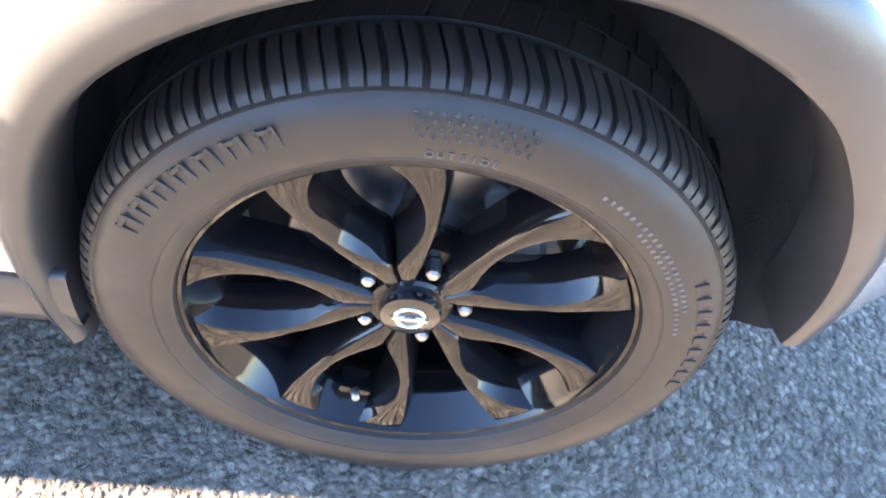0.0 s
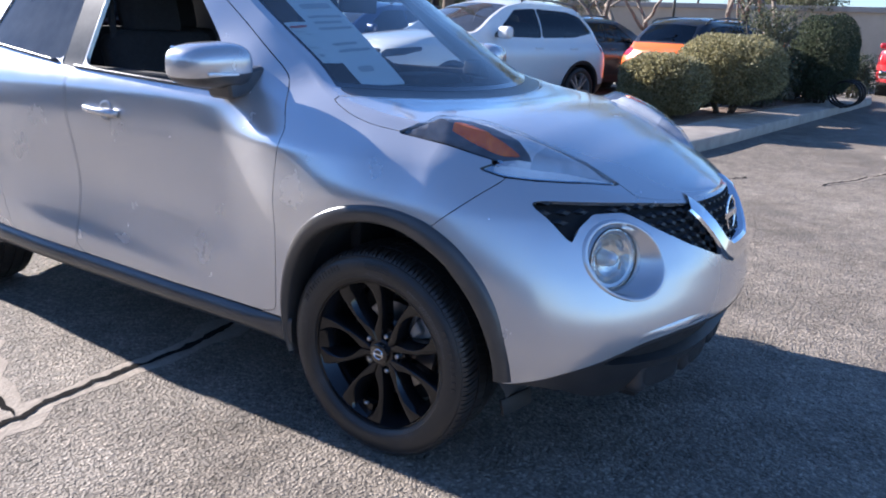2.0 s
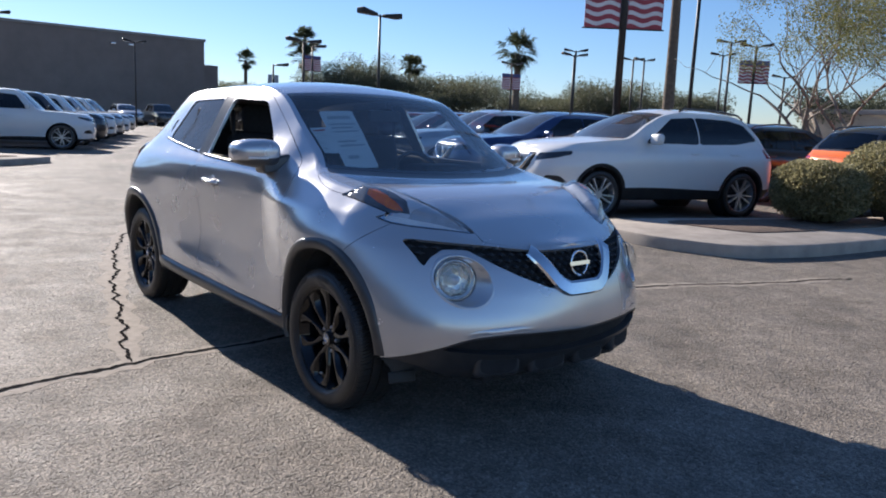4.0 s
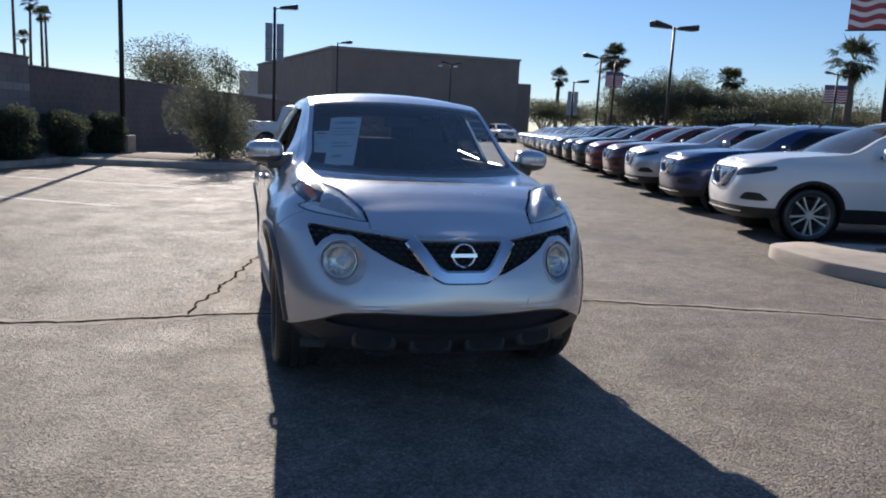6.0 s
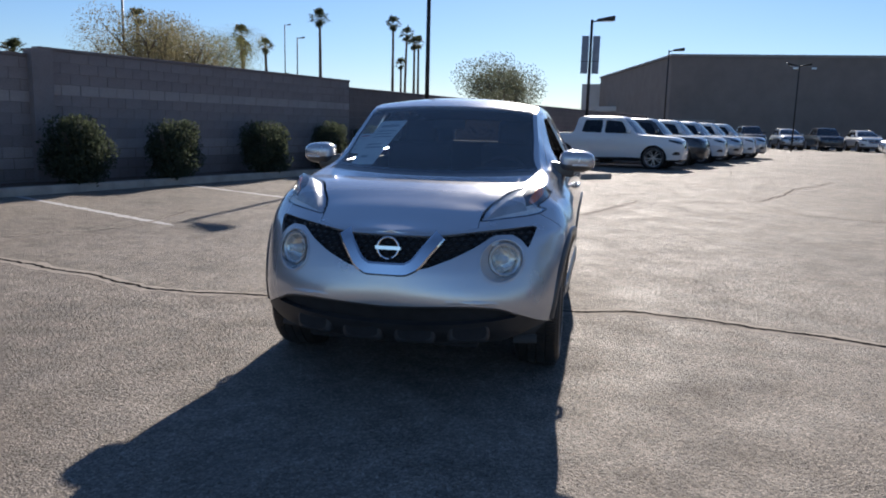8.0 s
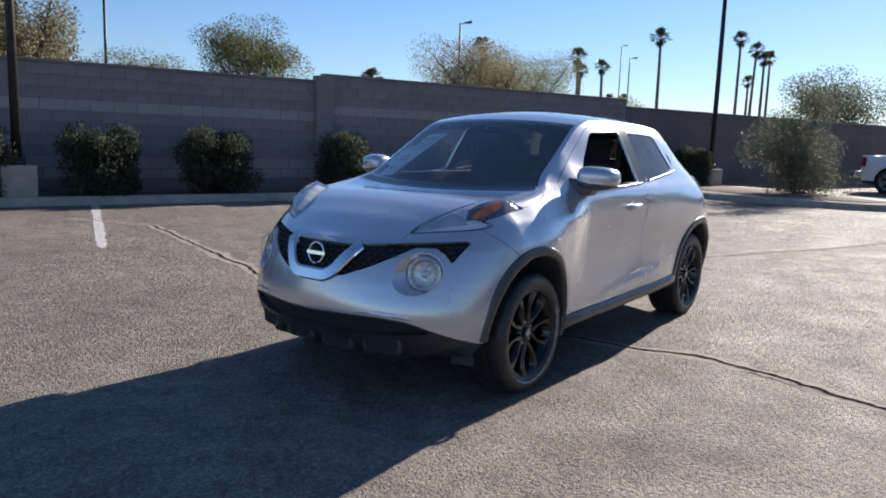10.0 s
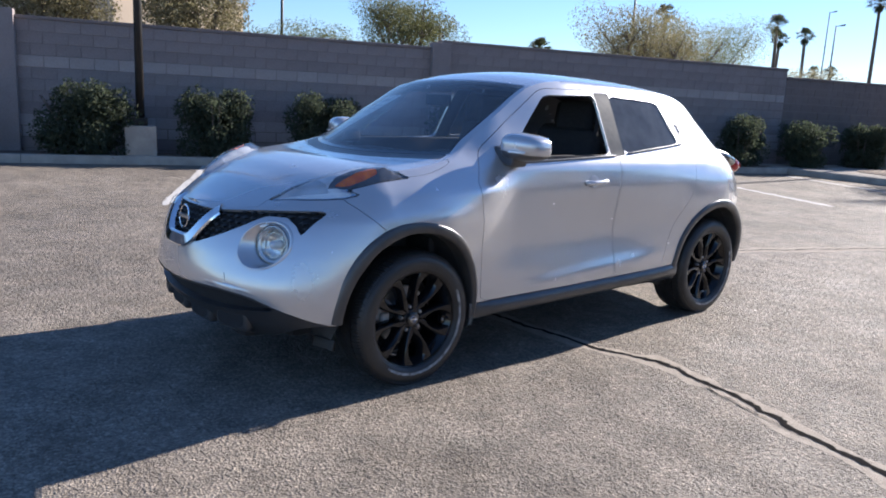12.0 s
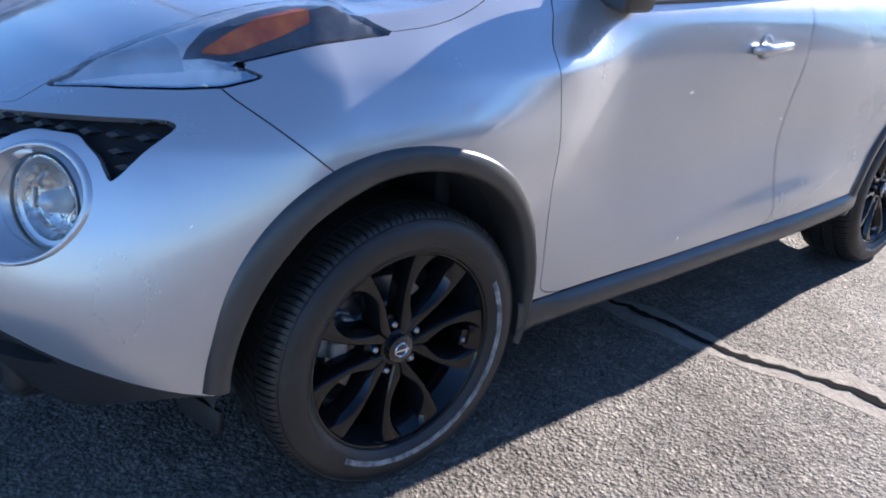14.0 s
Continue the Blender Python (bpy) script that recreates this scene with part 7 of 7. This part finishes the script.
def sapling(x, y, seed):
    rng = random.Random(seed)
    root = thing("sapling", "young multi-stemmed tree with small dark leaves on the kerbed island", "tree", at=pose(x, y, 0.1))
    pieces, cs, rs = [], [], []
    for k in range(10):
        a, top = rng.uniform(0, 6.28), rng.uniform(1.1, 3.0)
        reach = 0.12 + (3.1 - top) * 0.42
        if k == 0:
            reach, top = 0.15, 3.0
        pts = [Vector((0.06 * math.cos(a), 0.06 * math.sin(a), -0.05)), Vector((reach * 0.35 * math.cos(a), reach * 0.35 * math.sin(a), top * 0.35)), Vector((reach * 0.8 * math.cos(a), reach * 0.8 * math.sin(a), top * 0.72)), Vector((reach * math.cos(a), reach * math.sin(a), top))]
        pieces.append(tube(pts, [0.030, 0.022, 0.014, 0.005], 6))
        for j in range(10):
            t = rng.uniform(0.06, 1.0) ** 1.2
            i = min(2, int(t * 3))
            p = pts[i].lerp(pts[i + 1], t * 3 - i)
            b, w = rng.uniform(0, 6.28), rng.uniform(0.25, 1.15) * (1.10 - 0.88 * p.z / 3.3)
            e = p + Vector((math.cos(b) * w, math.sin(b) * w, rng.uniform(-0.05, 0.30)))
            pieces.append(tube([p, p.lerp(e, 0.5) + Vector((0, 0, 0.04)), e], [0.010, 0.007, 0.003], 4))
            cs += [tuple(e), tuple(p.lerp(e, 0.55))]
            rs += [rng.uniform(0.16, 0.30), rng.uniform(0.12, 0.22)]
    part("trunk", mesh("trunk", *joined(pieces), BARK), root)
    v, f = leaves(cs, [r * 1.5 for r in rs], 24000, 0.056, seed, 0.9)
    tagged(part("crown", mesh("crown", v, f, LEAF_DUSK, False), root), kind="stuff")


sapling(-1.55, 18.2, 5)
def mesquite(x, y, height, seed, label):
    """Sinuous limbs under an airy, drooping crown."""
    rng = random.Random(seed)
    root = thing("mesquite", label, "tree", at=pose(x, y, 0))
    pieces, cs, rs = [], [], []

    def grow(p, d, length, r, depth):
        pts, rad, n = [p.copy()], [r], 6
        for k in range(n):
            d = (d + Vector((rng.uniform(-1, 1), rng.uniform(-1, 1), rng.uniform(-0.5, 0.75))) * 0.38).normalized()
            p = p + d * length / n
            pts.append(p.copy())
            rad.append(r * (1 - 0.55 * (k + 1) / n))
        pieces.append(tube(pts, rad, 7 if depth < 2 else 5))
        if depth == 3:
            for q in pts[2:]:
                if q.z > height * 0.55:
                    cs.append(tuple(q))
                    rs.append(rng.uniform(0.25, 0.55))
            return
        for k in range(3 if depth < 2 else 2):
            i = n if k == 0 else rng.randint(3, n)
            turn = Vector((rng.uniform(-1, 1), rng.uniform(-1, 1), rng.uniform(-0.15, 0.55)))
            grow(pts[i], (d * 0.75 + turn * 0.85).normalized(), length * rng.uniform(0.62, 0.82), rad[i] * 0.8, depth + 1)
    for k in range(3):
        a = 2.1 * k + rng.uniform(-0.4, 0.4)
        grow(Vector((0.05 * math.cos(a), 0.05 * math.sin(a), -0.05)), Vector((0.45 * math.cos(a), 0.45 * math.sin(a), 1)).normalized(), height * 0.40, 0.105, 0)
    tagged(part("branchwork", mesh("branchwork", *joined(pieces), PALE_BARK), root), kind="stuff")
    v, f = leaves(cs, rs, 22000, 0.055, seed, 0.7, 0.9)
    tagged(part("crown", mesh("crown", v, f, LEAF_MESQUITE, False), root), kind="stuff")


LEAF_MESQUITE = foliage("feathery_yellow_green", (0.11, 0.115, 0.035), (0.17, 0.17, 0.055), (0.24, 0.225, 0.09))
PALE_BARK = mottled("pale_grey_bark", (0.17, 0.14, 0.11), (0.28, 0.24, 0.20), 8, 0.95, 0.6, fine=40)
mesquite(*polar(*C3, 69.0, 21), 6.4, 11, "mesquite tree with bowed pale limbs")
mesquite(*polar(*C3, 77.0, 20), 6.2, 14, "mesquite tree with thin feathery leaves")
# behind the wall
tree("ironwood_tree", *polar(*C11, -53.2, 36), 6.9, 3.3, 12000, 0.13, LEAF_IRON, 21, "rounded green tree rising behind the block wall", 0.2, 0.25, 8, 0.32)
tree("ironwood_tree", *polar(*C11, -61.5, 44), 5.2, 3.6, 9000, 0.15, LEAF_IRON, 22, "low green tree behind the block wall", 0.2, 0.25, 8, 0.36)
tree("eucalyptus", *polar(*C11, -69.0, 34), 8.4, 3.4, 9000, 0.20, LEAF_BARE, 23, "drooping grey-green tree behind the wall", 0.2, 0.3, 9, 0.22, 1.0, 4.2)
tree("eucalyptus", *polar(*C11, -77.0, 36), 8.0, 3.0, 8000, 0.20, LEAF_BARE, 24, "drooping grey-green tree behind the wall", 0.2, 0.3, 9, 0.24, 1.0, 3.6)
tree("palo_verde", *polar(*C11, -36.6, 52), 6.6, 4.6, 14000, 0.10, LEAF_BARE, 25, "bare twiggy tree behind the block wall", 0.2, 0.2, 9, 0.34)
tree("palo_verde", *polar(*C11, -32.4, 54), 7.4, 5.2, 26000, 0.105, LEAF_MESQUITE, 26, "olive-coloured spreading tree behind the wall", 0.22, 0.2, 9, 0.34)
tree("palo_verde", *polar(*C11, -25.5, 75), 5.4, 4.6, 5000, 0.24, LEAF_FAR, 27, "low dry tree far behind the wall", 0.2, 0.2, 8, 0.34)
tree("palo_verde", *polar(*C7, -6.0, 46), 5.4, 3.6, 7500, 0.16, LEAF_DUSK, 28, "airy tree behind the end of the wall", 0.15, 0.2, 8, 0.36)
tree("palo_verde", *polar(*C7, -30.5, 40), 6.8, 4.2, 9000, 0.15, LEAF_BARE, 29, "spreading olive tree behind the wall", 0.2, 0.22, 8, 0.34)
for i, (c, az, d, h, cr, tr) in enumerate([(C7, -20.15, 150, 21.0, 3.2, 0.30), (C7, -14.8, 150, 20.5, 2.6, 0.26), (C7, -13.9, 160, 19.8, 2.8, 0.26), (C7, -13.2, 155, 17.5, 2.6, 0.26), (C7, -14.2, 170, 14.5, 2.4, 0.26), (C7, -12.9, 168, 19.0, 2.6, 0.26), (C11, -27.4, 120, 14.2, 2.6, 0.26), (C11, -25.6, 130, 13.6, 2.4, 0.26), (C11, -34.9, 95, 12.6, 2.0, 0.24), (C11, -43.6, 60, 5.4, 1.7, 0.24), (C7, -25.7, 130, 13.0, 2.4, 0.26), (C7, -22.6, 170, 10.5, 2.2, 0.24), (C7, -23.6, 170, 10.5, 2.2, 0.24), (C5, 28.0, 95, 10.4, 3.2, 0.34), (C5, 23.9, 120, 9.6, 2.8, 0.3), (C3, 45.1, 82, 9.2, 3.8, 0.36), (C3, 29.1, 95, 8.6, 3.2, 0.34), (C3, 37.3, 110, 9.2, 2.8, 0.3), (C5, 35.8, 110, 9.4, 2.8, 0.3), (C3, 56.9, 40, 9.5, 2.4, 0.26), (C5, 34.0, 120, 7.6, 2.4, 0.26)]):
    palm(*polar(*c, az, d), h, cr, 60 + i, "tall fan palm against the sky" if h > 8 else "short fan palm behind the wall", tr)
# the far line of trees across the car park
for i, (c, az, d, h, sp, mat) in enumerate([(C5, 30.5, 90, 6.8, 6.0, LEAF_DUSK), (C3, 32.5, 90, 7.2, 6.5, LEAF_DUSK), (C5, 38.8, 92, 6.4, 7.0, LEAF_LINE), (C5, 41.5, 100, 7.2, 6.5, LEAF_DUSK), (C5, 50.5, 88, 6.2, 7.0, LEAF_LINE), (C3, 40.5, 90, 6.2, 7.0, LEAF_LINE), (C3, 52.0, 85, 6.0, 6.5, LEAF_LINE), (C3, 58.3, 80, 5.6, 4.2, LEAF_DUSK), (C3, 46.5, 100, 5.6, 5.0, LEAF_DUSK), (C3, 24.0, 110, 5.5, 5.0, LEAF_LINE), (C3, 68.0, 62, 5.0, 4.0, LEAF_DUSK), (C5, 55.5, 95, 5.6, 6.0, LEAF_DUSK), (C5, 33.8, 110, 6.0, 5.0, LEAF_LINE), (C5, 46.0, 120, 6.0, 6.0, LEAF_DUSK), (C7, 24.0, 120, 6.0, 5.0, LEAF_LINE), (C3, 55.0, 90, 4.6, 4.0, LEAF_DUSK), (C3, 80.0, 60, 5.0, 5.0, LEAF_LINE), (C5, 36.5, 84, 4.6, 4.4, LEAF_LINE), (C5, 44.5, 86, 4.6, 4.4, LEAF_LINE), (C5, 48.0, 84, 4.6, 4.4, LEAF_LINE), (C5, 53.0, 84, 4.6, 4.4, LEAF_LINE), (C5, 28.5, 100, 5.6, 5.5, LEAF_LINE), (C3, 36.5, 92, 4.6, 4.4, LEAF_LINE), (C3, 49.5, 88, 4.6, 4.4, LEAF_LINE)]):
    tree("far_tree", *polar(*c, az, d), h, sp, 6000, 0.30, mat, 80 + i, "broad tree in the hazy line across the car park", 0.25, 0.2, 8, 0.36)

for x, y, h, sp, seed in ((46.0, 72.8, 8.9, 5.2, 171), (50.5, 69.5, 8.0, 4.6, 172)):
    tree("far_tree", x, y, h, sp, 8000, 0.26, LEAF_DUSK, seed, "taller dark tree in the hazy line across the car park", 0.28, 0.25, 8, 0.34)

# ---- papers behind the windscreen ----
plan_view = lambda v: v[:, :2]
for nm, poly, words in (("paper_sheet", [(-0.462, 0.70), (-0.272, 0.665), (-0.385, 0.215), (-0.548, 0.262)], "large white printed sheet taped inside the windscreen"), ("paper_note", [(-0.585, 0.60), (-0.485, 0.57), (-0.525, 0.37), (-0.605, 0.41)], "smaller white printed sheet taped inside the windscreen")):
    full = screen + screen.mirrored()
    pc = np.array(poly)
    sh = full.split(lambda v: inside_by(plan_view(v), pc))[0].pushed(-0.007)
    root = thing(nm, words, "paper sheet", "windscreen papers", data=sh.mesh(nm, PAPER))
    bars = []
    for t0, t1, s0, s1, mat in ((0.10, 0.16, 0.15, 0.85, RED_PRINT if nm == "paper_note" else PRINT), (0.24, 0.27, 0.1, 0.9, PRINT), (0.31, 0.34, 0.1, 0.8, PRINT), (0.38, 0.41, 0.1, 0.9, PRINT), (0.55, 0.58, 0.1, 0.7, PRINT), (0.62, 0.65, 0.1, 0.9, PRINT), (0.80, 0.86, 0.2, 0.55, PRINT)):
        at2 = lambda s, t: (pc[0] * (1 - s) + pc[1] * s) * (1 - t) + (pc[3] * (1 - s) + pc[2] * s) * t
        q = np.array([at2(s0, t0), at2(s1, t0), at2(s1, t1), at2(s0, t1)])
        bar = full.split(lambda v: inside_by(plan_view(v), q))[0]
        if len(bar.f):
            part("print_bar", bar.pushed(-0.0045).mesh("print_bar", mat), root)

# ---- block wall, course by course ----
wall_run("wall_blocks_near", -23.0, 0.75, WALL_H, (-8.0, 0.75), "long wall of brown concrete blocks with paler bands", -0.05)
wall_run("wall_blocks_middle", 0.80, STEP_S, WALL_H, (0.8, 9.0), "wall of brown concrete blocks with paler bands", 0.10)
wall_run("wall_blocks_far", STEP_S, 46.0, 2.25, (0, 0), "lower run of the brown concrete block wall", 0.10, True)
for s in (-7.35, 0.77):
    p = on_wall(s, WALL_OFF - 0.01)
    tagged(new("wall_pilaster", from_bm("wall_pilaster", block((0.41, 0.24, WALL_H + 0.03), (0, 0, WALL_H / 2), 0.012), BLOCK_DARK)), "square brown block pilaster in the wall", "pilaster", "wall pilasters", "structure").matrix_basis = Matrix.Translation((*p, 0.03)) @ Matrix.Rotation(math.atan2(WD[1], WD[0]), 4, "Z")
